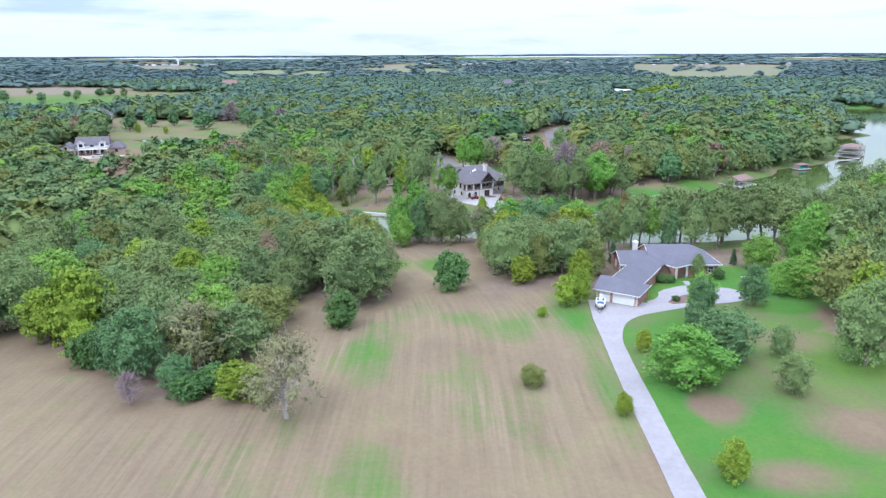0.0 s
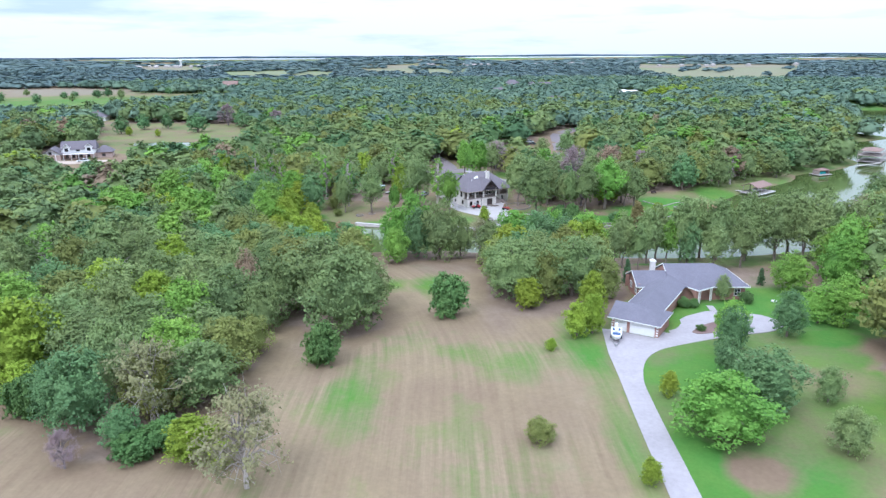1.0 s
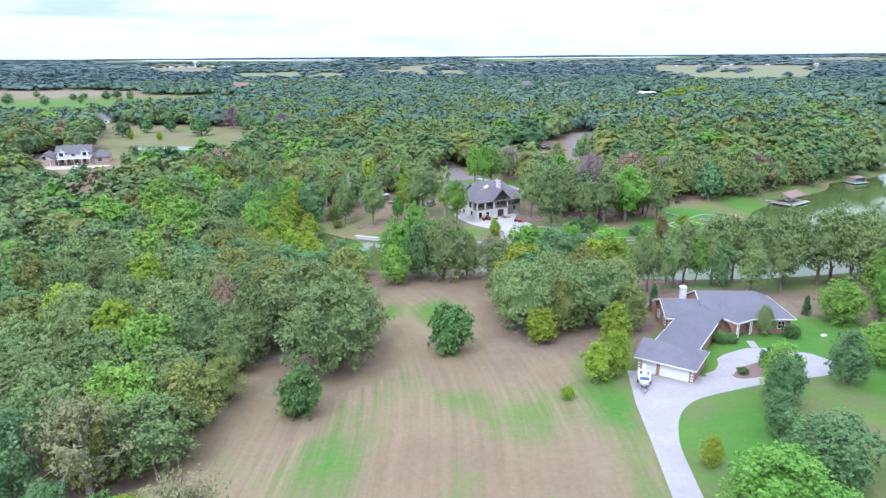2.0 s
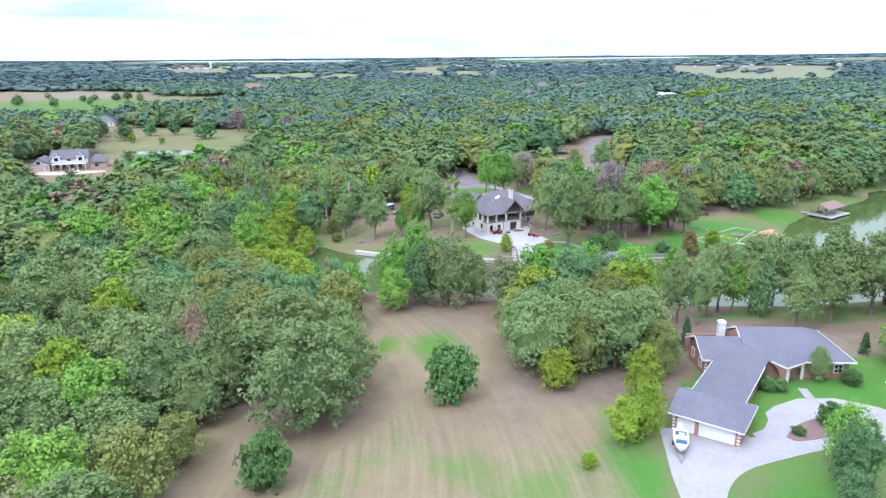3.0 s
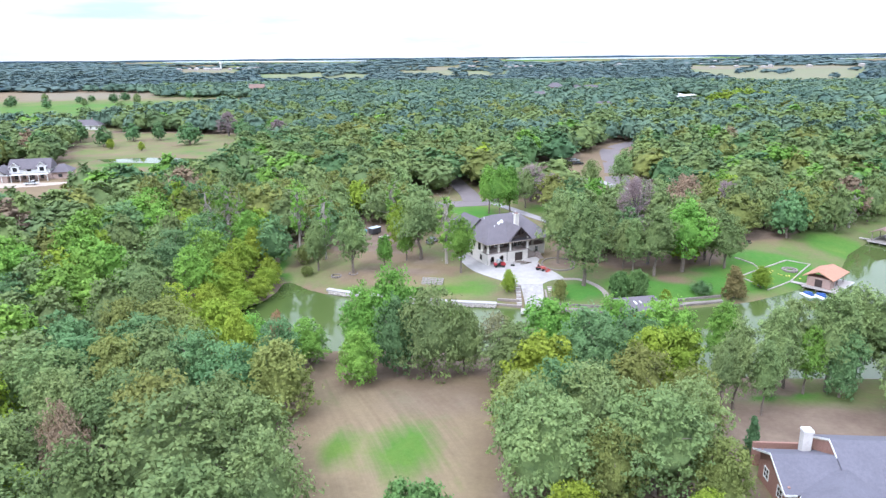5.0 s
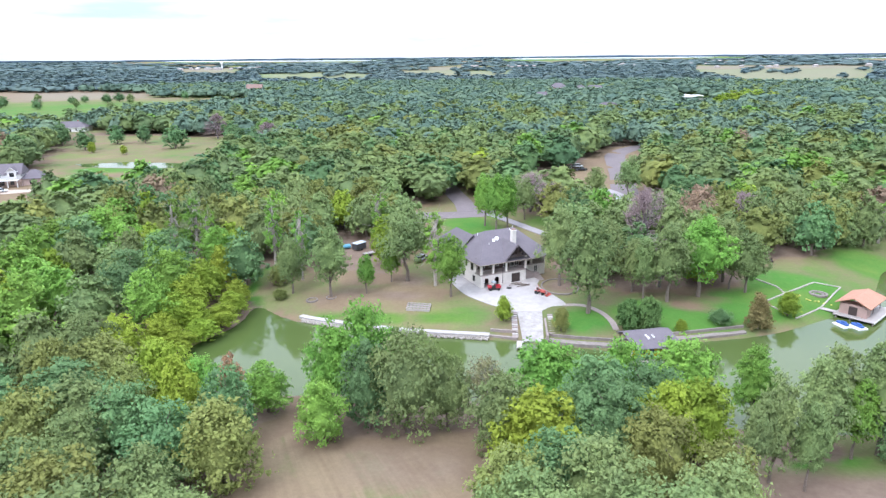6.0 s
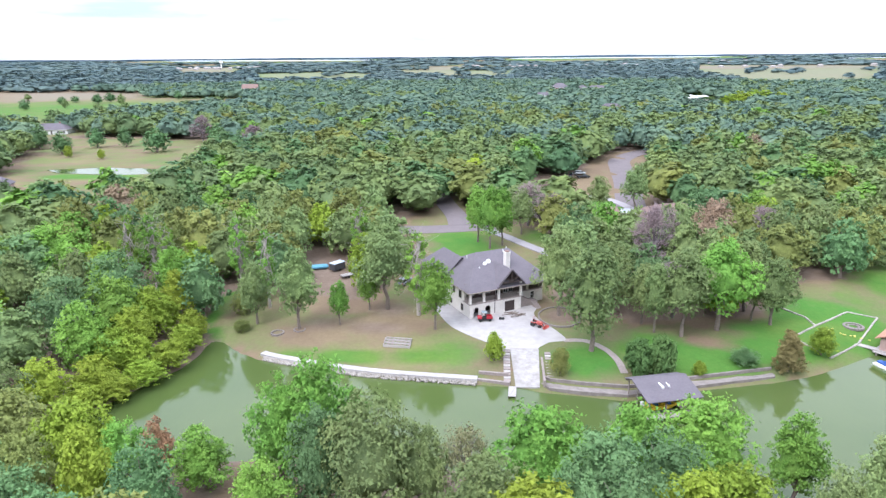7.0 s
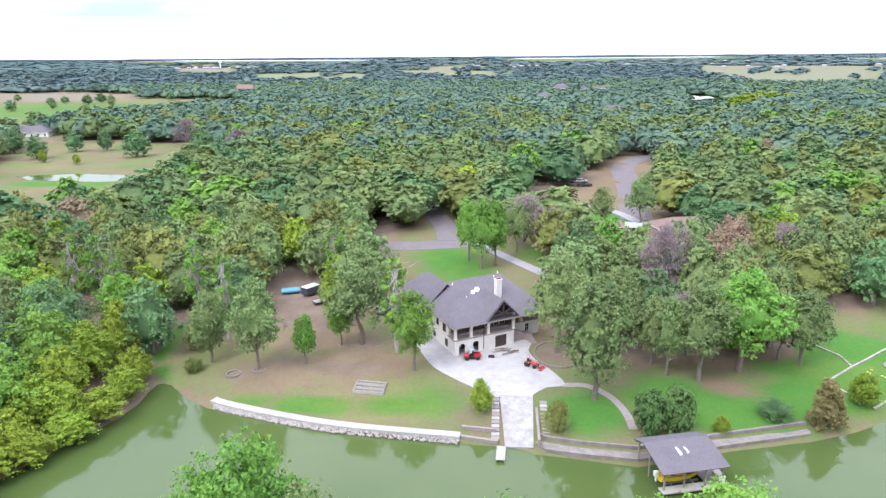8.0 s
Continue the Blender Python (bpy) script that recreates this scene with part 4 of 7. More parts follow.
plant_rows("dead_tree", [(51.5, 280, 17.5, 13.5), (24, 326, 13, 12), (32, 326, 10, 9), (-160, 513, 15, 14), (-113, 470, 14, 16), (84, 300, 13, 10)])
plant_rows("brown_oak", [(66.5, 288, 17, 14), (72, 300, 15, 12), (131, 440, 13, 12)])
plant_rows("ash", [(-166.8, 470, 13, 15), (-215, 462, 12, 11), (-211, 488, 11, 11), (-196, 492, 11, 9), (-255, 500, 13, 13), (-240, 480, 12, 12), (-140, 492, 11, 12), (-148, 505, 12, 12), (-128, 500, 12, 12)], "dark rounded oak standing in the pasture", True)
plant_rows("yellow_tree", [(238, 770, 14, 22), (252, 778, 15, 24), (266, 786, 14, 22), (282, 792, 13, 20), (226, 762, 12, 18)], "yellowing tree in a distant row beside the inlet", True)
plant_rows("yellow_tree", [(-184, 446, 5, 4), (-205, 452, 6, 5)], "small young tree in the pasture")
plant_rows("shrub", [(38.9, 232.2, 6.4, 5.2), (42.9, 232.8, 7.0, 5.4)], "dense rounded bright green bush beside the boathouse")
plant_rows("yellow_tree", [(49.5, 233.2, 2.8, 2.8)], "small light green bush behind the retaining wall")
plant_rows("ash", [(58.7, 237.4, 3.2, 5.4)], "low blue-green bush behind the retaining wall")
plant("olive", 25.4, 231.8, 5.0, 3.8, "sparse willowy shrub above the retaining wall")
plant("cypress", 65.6, 236.2, 7.6, 6.8)
# weedy western bank of the cove
plant_rows("yellow_tree", [(-46.8, 226, 4.5, 8), (-45.2, 232, 5.0, 7.5), (-44.8, 238.0, 5.5, 7), (-46.0, 243.5, 6, 7), (-49.2, 220, 5, 7.5), (-51.5, 215.5, 5, 7), (-50, 229, 7, 8), (-53, 235, 9, 9), (-52.5, 221, 6.5, 8), (-53, 243, 10, 9), (-52, 251, 11, 8), (-57, 214, 9, 9), (-53, 228, 8, 9), (-51, 258, 10, 7)], "yellow-green thicket on the bank of the cove")
plant_rows("elm", [(-58, 228, 12.5, 11), (-60, 240, 13.5, 12), (-56, 258, 13, 10)])
plant_rows("ash", [(-66, 236, 14.5, 13), (-64, 250, 15, 13)])
plant_rows("olive", [(-40, 255, 5, 5), (-37.5, 247.5, 2.5, 4), (-39, 262, 8, 7)], "low scrub at the head of the cove")


prng = np.random.default_rng(33)
for k in range(26):
    px, py = -200 - 420 * prng.uniform(), 640 + 330 * prng.uniform()
    if sdist(px, py, FAR_FIELD) < -12:
        plant("ash" if k % 3 else "oak", px, py, 7 + 5 * prng.uniform(), 8 + 7 * prng.uniform(), "lone rounded oak standing in the green pasture", True)["group"] = "oaks of the far pasture"


def scatter(rng, x0, x1, y0, y1, step):
    gx, gy = np.meshgrid(np.arange(x0, x1, step), np.arange(y0, y1, step))
    x = gx.ravel() + rng.uniform(-0.45, 0.45, gx.size) * step
    y = gy.ravel() + rng.uniform(-0.45, 0.45, gx.size) * step
    return x, y


# lots cleared round the scattered houses: place and radius
DWELLINGS = [(70, 336, 8), (49.3, 335.5, 6), (56.5, 336.5, 5), (-283, 556, 13), (100, 1060, 14), (66, 890, 12), (150, 1062, 14), (111, 708, 11), (126, 1040, 10), (-238, 377, 9), (-330, 1065, 14)]


def wooded(x, y, margin):
    """Where the woods stand: clear of water, open land, roads and things."""
    ok = (sdist(x, y, SHORE) > margin) & (sdist(x, y, POND) > 3) & (sdist(x, y, POND_2) > 2)
    for o in OPEN:
        ok &= sdist(x, y, o) > margin * 0.7
    ok &= sdist(x, y, INLET) > 3
    for hx, hy, hr in DWELLINGS:
        d = math.hypot(hx - 16, hy - 140)
        ux, uy, reach = (16 - hx) / d, (140 - hy) / d, d * 0.13
        along = np.clip((x - hx) * ux + (y - hy) * uy, 0, reach)
        ok &= np.hypot(x - hx - along * ux, y - hy - along * uy) > hr
    lone = np.array([noise.noise((a * 0.21, b * 0.21, 2.0)) for a, b in zip(x, y)]) > 0.52
    for o, g in PASTURES:
        ok &= (sdist(x, y, o) > 6) | (lone & (g > 0.5))
    return ok


def near_woods():
    rng = np.random.default_rng(7)
    x, y = scatter(rng, -100, 165, 78, 320, 7.2)
    ok = wooded(x, y, 3.0) & (np.abs(x) < y * 0.72 + 15)
    ok &= ~((x > -46) & (x < 12) & (y > 197) & (y < 216))
    ok &= ~((sdist(x, y, LAWN_N) < 5) & (y > 262) & (x > -12) & (x < 30)) & ~((x > -34) & (x < -18) & (y > 272) & (y < 290))
    names = ["oak", "elm", "ash", "olive", "yellow_tree", "slender", "brown_oak", "dead_tree"]
    share = np.cumsum([0.60, 0.06, 0.12, 0.14, 0.05, 0.005, 0.02, 0.005])
    share_young = np.cumsum([0.38, 0.18, 0.14, 0.12, 0.14, 0.03, 0.005, 0.005])
    for a, b in zip(x[ok], y[ok]):
        w = rng.uniform(10.5, 15.0)
        pl = np.array(PLACED)
        if np.min(np.hypot(pl[:, 0] - a, pl[:, 1] - b) / (pl[:, 2] + w / 2)) < 0.50:
            continue
        h = rng.uniform(11.5, 15.5) if b > 215 else rng.uniform(12, 16) if a > 80 else rng.uniform(9.5, 13) if b < 160 else rng.uniform(10.5, 14)
        tone = 0.5 * noise.noise((a * 0.02, b * 0.02, 5.0))
        young = 205 < b < 272 and a < -45
        name = names[int(np.searchsorted(share_young if young else share, min(0.9999, abs((rng.uniform() + tone + 1) % 1))))]
        if name in ("yellow_tree", "slender"):
            h, w = h * 0.85, w * (0.8 if name == "yellow_tree" else 0.5)
        plant(name, a, b, h, w, lite=b > 204 or a > 70 or (b > 172 and a < -62))["group"] = "trees of the wood"


near_woods()


def far_woods(name, seed, step, bounds, keep, size, tall, clumps, leaves, leaf_size, core, spray, material_kinds, label, leaf=None):
    """Woods past counting: many small crowns joined in one mesh per leaf colour."""
    rng = np.random.default_rng(seed)
    x, y = scatter(rng, *bounds, step)
    ok = wooded(x, y, 3.0) & keep(x, y)
    x, y = x[ok], y[ok]
    z = height(x, y)
    patch = np.array([noise.noise((a * 0.012, b * 0.012, seed * 1.0)) for a, b in zip(x, y)])
    share = np.cumsum([s for _, s in material_kinds])
    u = (rng.uniform(0, 1, len(x)) + 0.35 * patch) % 1.0
    which = np.searchsorted(share, u)
    for i, (kind, _) in enumerate(material_kinds):
        sel = np.nonzero(which == i)[0]
        if not len(sel):
            continue
        k = dict(KINDS[kind], low=0.05)
        temps = [crown_arrays(np.random.default_rng(seed * 10 + v), k, clumps, leaves, leaf_size, core, 0.76, spray)[:2] for v in range(4)]
        vs, ts, tone, off = [], [], [], 0
        for j in sel:
            v, t = temps[rng.integers(4)]
            a = rng.uniform(0, 6.28)
            w = size * rng.uniform(0.8, 1.3) / (2.1 * k["r"])
            hh = rng.uniform(0.86, 1.16) * tall / k["h"]
            c, s = math.cos(a) * w, math.sin(a) * w
            tone.append(np.full(len(v), rng.normal(), np.float32))
            vs.append(np.stack([v[:, 0] * c - v[:, 1] * s + x[j], v[:, 0] * s + v[:, 1] * c + y[j], v[:, 2] * hh + z[j]], 1))
            ts.append(t + off)
            off += len(v)
        ob = new(name, fast_mesh(name, np.concatenate(vs), np.concatenate(ts), leaf or k["canopy"]))
        ob.data.polygons.foreach_set("use_smooth", np.ones(len(ob.data.polygons), bool))
        ob.data.attributes.new("tone", "FLOAT", "POINT").data.foreach_set("value", np.concatenate(tone))
        tagged(ob, label, "woods", kind="stuff")


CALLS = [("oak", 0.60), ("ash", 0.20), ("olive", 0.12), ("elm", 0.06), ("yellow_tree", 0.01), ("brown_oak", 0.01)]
# from here outwards the mixes carry haze blue in their leaf colours
CALLS_MID = [("oak", 0.45), ("hazed_oak", 0.47), ("olive", 0.05), ("elm", 0.03)]
CALLS_FAR = [("hazed_oak", 0.9), ("oak", 0.1)]
# the haze of the far plain, painted as blue-green leaf colour
HAZED_LEAF = leaf_mat("hazed_woodland", (0.130, 0.192, 0.192), (0.190, 0.260, 0.255), hue=0.0, val=0.0, grainy=0.3)


def mid_ring(x, y):
    far = np.ones(x.shape, bool)
    for px, py, r in PLACED:
        far &= np.hypot(x - px, y - py) > r + 1.0
    return far & (np.abs(x + 6) < y * 0.70 + 18) & ~((x > -100) & (x < 165) & (y < 318))


far_woods("wood", 11, 10.5, (-320, 320, 95, 440), mid_ring, 15.5, 13.5, 28, 850, 0.57, 1, 8, CALLS, "oak wood with a closed uneven green canopy")
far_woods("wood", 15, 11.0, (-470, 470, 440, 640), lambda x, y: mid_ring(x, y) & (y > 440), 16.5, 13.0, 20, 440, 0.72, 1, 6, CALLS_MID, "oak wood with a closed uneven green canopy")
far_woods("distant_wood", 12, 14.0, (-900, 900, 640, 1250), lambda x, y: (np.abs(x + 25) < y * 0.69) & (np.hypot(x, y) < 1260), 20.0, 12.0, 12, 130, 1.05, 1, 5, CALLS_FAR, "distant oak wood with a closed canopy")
far_woods("distant_wood", 14, 25.0, (-1700, 1700, 900, 2350), lambda x, y: (np.abs(x + 40) < y * 0.72) & (np.hypot(x, y) >= 1255) & (np.hypot(x, y) < 2350), 36.0, 11.0, 10, 50, 1.8, 1, 5, [("oak", 1.0)], "distant oak wood with a closed canopy", HAZED_LEAF)


# distant water whose sky reflection is put into a pale base colour
SKY_SHEEN_WATER = mat("painted_sky_sheen_water", (0.58, 0.66, 0.72), (0.70, 0.76, 0.80), 0.01, 0.4, 0.0)
# backdrop strip of far land, its blue standing for the haze before it
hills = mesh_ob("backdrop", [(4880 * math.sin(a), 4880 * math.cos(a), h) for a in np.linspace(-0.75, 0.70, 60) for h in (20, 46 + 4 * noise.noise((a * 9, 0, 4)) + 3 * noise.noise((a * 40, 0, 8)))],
                [(2 * i, 2 * i + 2, 2 * i + 3, 2 * i + 1) for i in range(59)], mat("haze_blue_ridge", (0.06, 0.105, 0.17), (0.08, 0.13, 0.20), 0.01, 0.95, 0.0))
tagged(hills, "low line of distant land at the horizon, painted haze blue", "distance", kind="structure")
FAR_LAKES = [(-2060, -690, 4150, 4400), (90, 1380, 4300, 4560), (1500, 2000, 3450, 3530)]


def open_country(x, y):
    n = np.array([noise.noise((a * 0.0012, b * 0.0026, 3.0)) + 0.5 * noise.noise((a * 0.005, b * 0.011, 7.0)) for a, b in zip(x, y)])
    r = np.hypot(x, y)
    ok = (r > 2340) & (r < 4640) & (np.abs(x + 40) < y * 0.74) & ((n > -0.12) | (r > 4500))
    for x0, x1, y0, y1 in FAR_LAKES:
        ok &= ~((x > x0 - 40) & (x < x1 + 40) & (y > y0 - 700) & (y < y1 + 30))
    return ok


def far_lakes():
    for x0, x1, y0, y1 in FAR_LAKES:
        xs = np.linspace(x0, x1, 14)
        rng = np.random.default_rng(int(abs(x1)))
        lo, hi = y0 + rng.uniform(-30, 30, 14), y1 + rng.uniform(-30, 30, 14)
        lo[0] = hi[0] = lo[-1] = hi[-1] = (y0 + y1) / 2
        verts = [(a, b, float(height(a, b)) + 1.5) for a, b in zip(xs, lo)] + [(a, b, float(height(a, b)) + 1.5) for a, b in zip(xs, hi)]
        ob = mesh_ob("far_lake_water", verts, [(i, i + 1, i + 15, i + 14) for i in range(13)], SKY_SHEEN_WATER)
        tagged(ob, "pale strip of a distant lake, sky reflection in its colour", "lake", kind="structure")


def far_buildings():
    """Tiny pale buildings of the far plain, past counting."""
    rng = np.random.default_rng(21)
    bm = bmesh.new()
    spots = [(-1180 + 330 * rng.uniform(), 2560 + 70 * rng.normal()) for _ in range(24)] + [(-100 + 600 * rng.uniform(), 2600 + 130 * rng.normal()) for _ in range(30)] + [(500 + 700 * rng.uniform(), 3000 + 200 * rng.normal()) for _ in range(20)]
    spots += [(700 + 500 * rng.uniform(), 2350 + 60 * rng.normal()) for _ in range(8)]
    for x, y in spots:
        z = at_ground(x, y)
        w, d, h = rng.uniform(9, 20), rng.uniform(8, 12), rng.uniform(3, 6)
        box(bm, x - w / 2, x + w / 2, y - d / 2, y + d / 2, z - 1, z + h)
        hip_roof(bm, x - w / 2 - 0.5, x + w / 2 + 0.5, y - d / 2 - 0.5, y + d / 2 + 0.5, z + h, z + h + 3)
    ob = part("distant_buildings", bm, PALEWOOD)
    tagged(ob, "tiny pale buildings scattered over the far plain", "buildings", kind="stuff")
    H = thing("water_tower", pose(-1010, 2640, at_ground(-1010, 2640)), "pale distant water tower", "water tower")
    part("tank", rod(bmesh.new(), (0, 0, 20), (0, 0, 30), 6, 12), WHITE, H)
    part("stem", rod(bmesh.new(), (0, 0, -1), (0, 0, 20), 3, 8), WHITE, H)


far_lakes()
far_buildings()
inlet = mesh_ob("inlet_water", [(px, py, at_ground(px, py) + 0.6) for px, py in INLET], [tuple(range(len(INLET)))[::-1]], WATER_M)
tagged(inlet, "pale narrow inlet of the lake between the woods", "inlet", kind="structure")
for k, (px, py) in enumerate(((206, 862), (214, 846), (221, 880), (222, 858), (231, 868))):
    M = thing("marina_dock", pose(px, py, at_ground(px, py), 0, 0, 20), "white roofed boat slips on the inlet", "dock", "boat slips of the marina")
    part("deck", boxes((-7, 7, -3.5, 3.5, 0.7, 1.2)), PALEWOOD, M)
    part("roof", hip_roof(bmesh.new(), -7.4, 7.4, -3.8, 3.8, 4.2, 5.2), WHITE, M)
    for a in (-6.5, 0, 6.5):
        for b in (-3.2, 3.2):
            part("post", boxes((a - 0.15, a + 0.15, b - 0.15, b + 0.15, 0, 4.2)), STEEL, M)
far_woods("horizon_wood", 13, 56.0, (-3400, 3400, 1600, 4900), open_country, 66.0, 8.0, 6, 15, 3.6, 1, 5, [("oak", 1.0)], "far belts of woodland towards the horizon", HAZED_LEAF)

# ---------------------------------------------------------------- the lake house


def arch_wall(bm, length, top, gaps, y0, y1):
    """A wall from x 0 to length with openings (x0, x1, height, arched) that reach the ground."""
    x = 0.0
    for a, b, h, arched in gaps:
        box(bm, x, a, y0, y1, 0, top)
        if arched:
            r, n = (b - a) / 2, 10
            pts = [((a + b) / 2 - r * math.cos(math.pi * k / n), h - r + r * math.sin(math.pi * k / n)) for k in range(n + 1)]
            for (xa, za), (xb, zb) in zip(pts, pts[1:]):
                v = [bm.verts.new(p) for p in ((xa, y0, za), (xb, y0, zb), (xb, y0, top), (xa, y0, top), (xa, y1, za), (xb, y1, zb), (xb, y1, top), (xa, y1, top))]
                for f in ((0, 1, 2, 3), (7, 6, 5, 4), (0, 4, 5, 1), (3, 2, 6, 7)):
                    bm.faces.new([v[i] for i in f])
        else:
            box(bm, a, b, y0, y1, h, top)
        x = b
    box(bm, x, length, y0, y1, 0, top)
    return bm


def gable_roof(bm, x0, x1, y0, y1, z, top, thick=0.2):
    return hip_roof(bm, x0, x1, y0, y1, z, top, 0, 0, "y", thick)


def lake_house():
    H = thing("lake_house", pose(8.8, 253.6, -1.65, 0, 0, 30), "two-storey white stone lake house with grey roof and porch", "house")
    bm = arch_wall(bmesh.new(), 12.4, 3.2, [(0.9, 2.2, 2.5, True), (3.7, 5.0, 2.5, True), (8.4, 10.9, 2.7, False)], 0, 0.35)
    bm.transform(Matrix.Translation((0, 0, -0.5)))
    part("front_wall", bm, STONE, H)
    part("undercroft_wall", boxes((0.35, 12.05, 2.3, 2.5, -0.6, 2.69)), DARKWOOD, H)
    part("west_wall", boxes((0, 0.35, 0.352, 2.9, -0.6, 2.69), (0, 0.35, 2.9, 14, -0.6, 5.45)), STONE, H)
    part("back_wall", boxes((0.36, 19.4, 17.6, 18, -0.6, 5.45), (0, 0.36, 14, 24, -0.6, 5.45), (7.4, 7.8, 18, 24, -0.6, 5.45), (0.36, 7.4, 23.6, 24, -0.6, 5.45)), STONE, H)
    # wall behind the porch: the porch's shade is part of its dark brown
    part("upper_wall", boxes((0.36, 12.4, 2.9, 3.2, 2.95, 6.4)), mat("shaded_brown_siding", (0.10, 0.072, 0.066), (0.15, 0.11, 0.10), 3, 0.8), H, "brown wooden wall at the back of the porch, shade in its colour")
    part("east_wall", boxes((12.4, 19.2, 2.5, 2.85, -0.6, 2.75), (12.05, 12.4, 0.352, 17.5, -0.6, 2.69), (12.4, 19.2, 5.2, 5.5, 2.8, 5.45), (19.2, 19.5, 2.5, 17.6, -0.6, 5.45)), STONE, H)
    part("deck", boxes((-0.1, 12.5, -0.12, 2.9, 2.71, 2.94), (12.5, 19.3, 2.35, 5.2, 2.752, 2.94)), GREYWOOD, H, "weathered wooden porch deck")
    part("garage_door", boxes((8.42, 10.88, 0.22, 0.3, -0.4, 2.19), *[(8.46, 10.84, 0.19, 0.22, -0.25 + 0.6 * k, 0.28 + 0.6 * k) for k in range(4)]), DARKWOOD, H, "dark brown panelled garage door")
    for x, y, z in ((0.22, 0.22, 5.6), (3.4, 0.22, 5.6), (6.9, 0.1, 6.15), (12.3, 0.1, 6.15), (15.6, 2.7, 5.6), (0.22, 2.7, 5.6)):
        part("column", boxes((x - 0.24, x + 0.24, y - 0.24, y + 0.24, 2.95, z), (x - 0.3, x + 0.3, y - 0.3, y + 0.3, 2.945, 3.15), bevel=0.02), STONE, H)
    for x0, x1, y in ((0.5, 3.1, 0.1), (3.7, 6.6, 0.1), (7.2, 12.0, 0.1), (12.7, 15.3, 2.5), (15.9, 19.2, 2.5)):
        n = int((x1 - x0) / 0.16)
        rows = [(x0, x1, y - 0.04, y + 0.04, 3.86, 3.93), (x0, x1, y - 0.03, y + 0.03, 3.02, 3.07)]
        rows += [(x0 + (x1 - x0) * k / n - 0.012, x0 + (x1 - x0) * k / n + 0.012, y - 0.012, y + 0.012, 3.07, 3.86) for k in range(n + 1)]
        part("railing", boxes(*rows), GREYWOOD, H)
    part("side_railing", boxes((0.1, 0.16, 0.5, 2.45, 3.86, 3.93), (0.1, 0.16, 0.5, 2.45, 3.02, 3.07), *[(0.115, 0.145, 0.5 + 0.16 * k, 0.53 + 0.16 * k, 3.07, 3.86) for k in range(13)]), GREYWOOD, H)
    # windows
    for x in (2.0, 4.3, 5.9):
        window(H, pose(x, 2.88, 3.7), 0.95, 1.5)
    for x in (8.3, 10.2, 11.5):
        window(H, pose(x, 2.88, 3.1), 0.95, 2.2)
    for x in (13.8, 17.3):
        window(H, pose(x, 5.18, 3.5), 1.4, 1.6)
    window(H, pose(16.8, 2.48, 0.9), 0.8, 1.4)
    window(H, pose(13.9, 2.48, 0.9), 0.8, 1.4)
    for y, z, w, h in ((4.3, 3.2, 1.0, 2.0), (7.2, 3.5, 0.7, 1.5), (10.5, 3.5, 0.9, 1.5), (3.4, 0.7, 0.8, 1.2), (8.6, 0.7, 0.7, 0.8)):
        window(H, pose(-0.02, y, z, 0, 0, -90), w, h, DARKWOOD)
    for x in (2.4, 4.2):
        window(H, pose(x - 0.6 + (0.0 if x < 3 else 0.6), 2.28, 0.2), 0.9, 1.9)
    # roof
    E, R = 5.55, 10.65
    bm = hip_roof(bmesh.new(), -0.65, 20.1, -0.65, 20.5, E, R, 7.2, 5.2)
    part("main_roof", bm, SHINGLE, H)
    part("wing_roof", hip_roof(bmesh.new(), -0.66, 8.4, 11, 24.7, E + 0.01, 9.7, 0, 4.5, "y"), SHINGLE, H)
    bm = gable_roof(bmesh.new(), 6.3, 12.95, -0.9, 9.4, 5.9, 9.35)
    part("gable_roof", bm, SHINGLE, H, "steep front gable with timber truss")
    for row in ((-0.685, 20.135, -0.685, -0.653, E - 0.24, E - 0.03), (-0.685, 20.135, 20.503, 20.535, E - 0.24, E - 0.03), (-0.685, -0.653, -0.65, 20.5, E - 0.24, E - 0.03), (20.103, 20.135, -0.65, 20.5, E - 0.24, E - 0.03)):
        part("eave_board", boxes(row), mat("tan_fascia", (0.34, 0.28, 0.24), (0.42, 0.35, 0.30), 3), H)
    bm = bmesh.new()
    for a, b in (((6.5, -0.7, 6.0), (9.62, -0.7, 9.25)), ((12.75, -0.7, 6.0), (9.62, -0.7, 9.25)), ((7.3, -0.7, 6.6), (12.0, -0.7, 6.6)), ((9.62, -0.7, 6.6), (9.62, -0.7, 9.1)),
                 ((9.62, -0.7, 6.7), (8.1, -0.7, 7.6)), ((9.62, -0.7, 6.7), (11.15, -0.7, 7.6))):
        beam(bm, a, b, 0.2, 0.24)
    part("truss", bm, DARKWOOD, H, "dark timber truss in the gable")
    bm = bmesh.new()
    poly(bm, [(6.9, 1.2, 6.1), (12.35, 1.2, 6.1), (9.62, 1.2, 9.1)])
    bmesh.ops.solidify(bm, geom=bm.faces[:], thickness=0.15)
    part("gable_wall", bm, DARKWOOD, H)
    ch = part("chimney", boxes((10.95, 12.05, 4.1, 5.2, 6.5, 11.4), (10.85, 12.15, 4.0, 5.3, 11.4, 11.55), bevel=0.03), STONE, H, "white stone chimney")
    part("chimney_cap", boxes((11.1, 11.9, 4.25, 5.05, 11.551, 11.8)), mat("rust_metal", (0.22, 0.12, 0.10), (0.30, 0.18, 0.15), 5), ch)
    for x, y, z, r in ((8.0, 6.6, 9.35, 0.52), (6.9, 6.2, 9.1, 0.42)):
        bm = bmesh.new()
        bmesh.ops.create_cone(bm, cap_ends=True, segments=18, radius1=0.12, radius2=r, depth=0.2, matrix=Matrix.Translation((x, y, z)) @ Euler((radians(70), 0, radians(-25))).to_matrix().to_4x4())
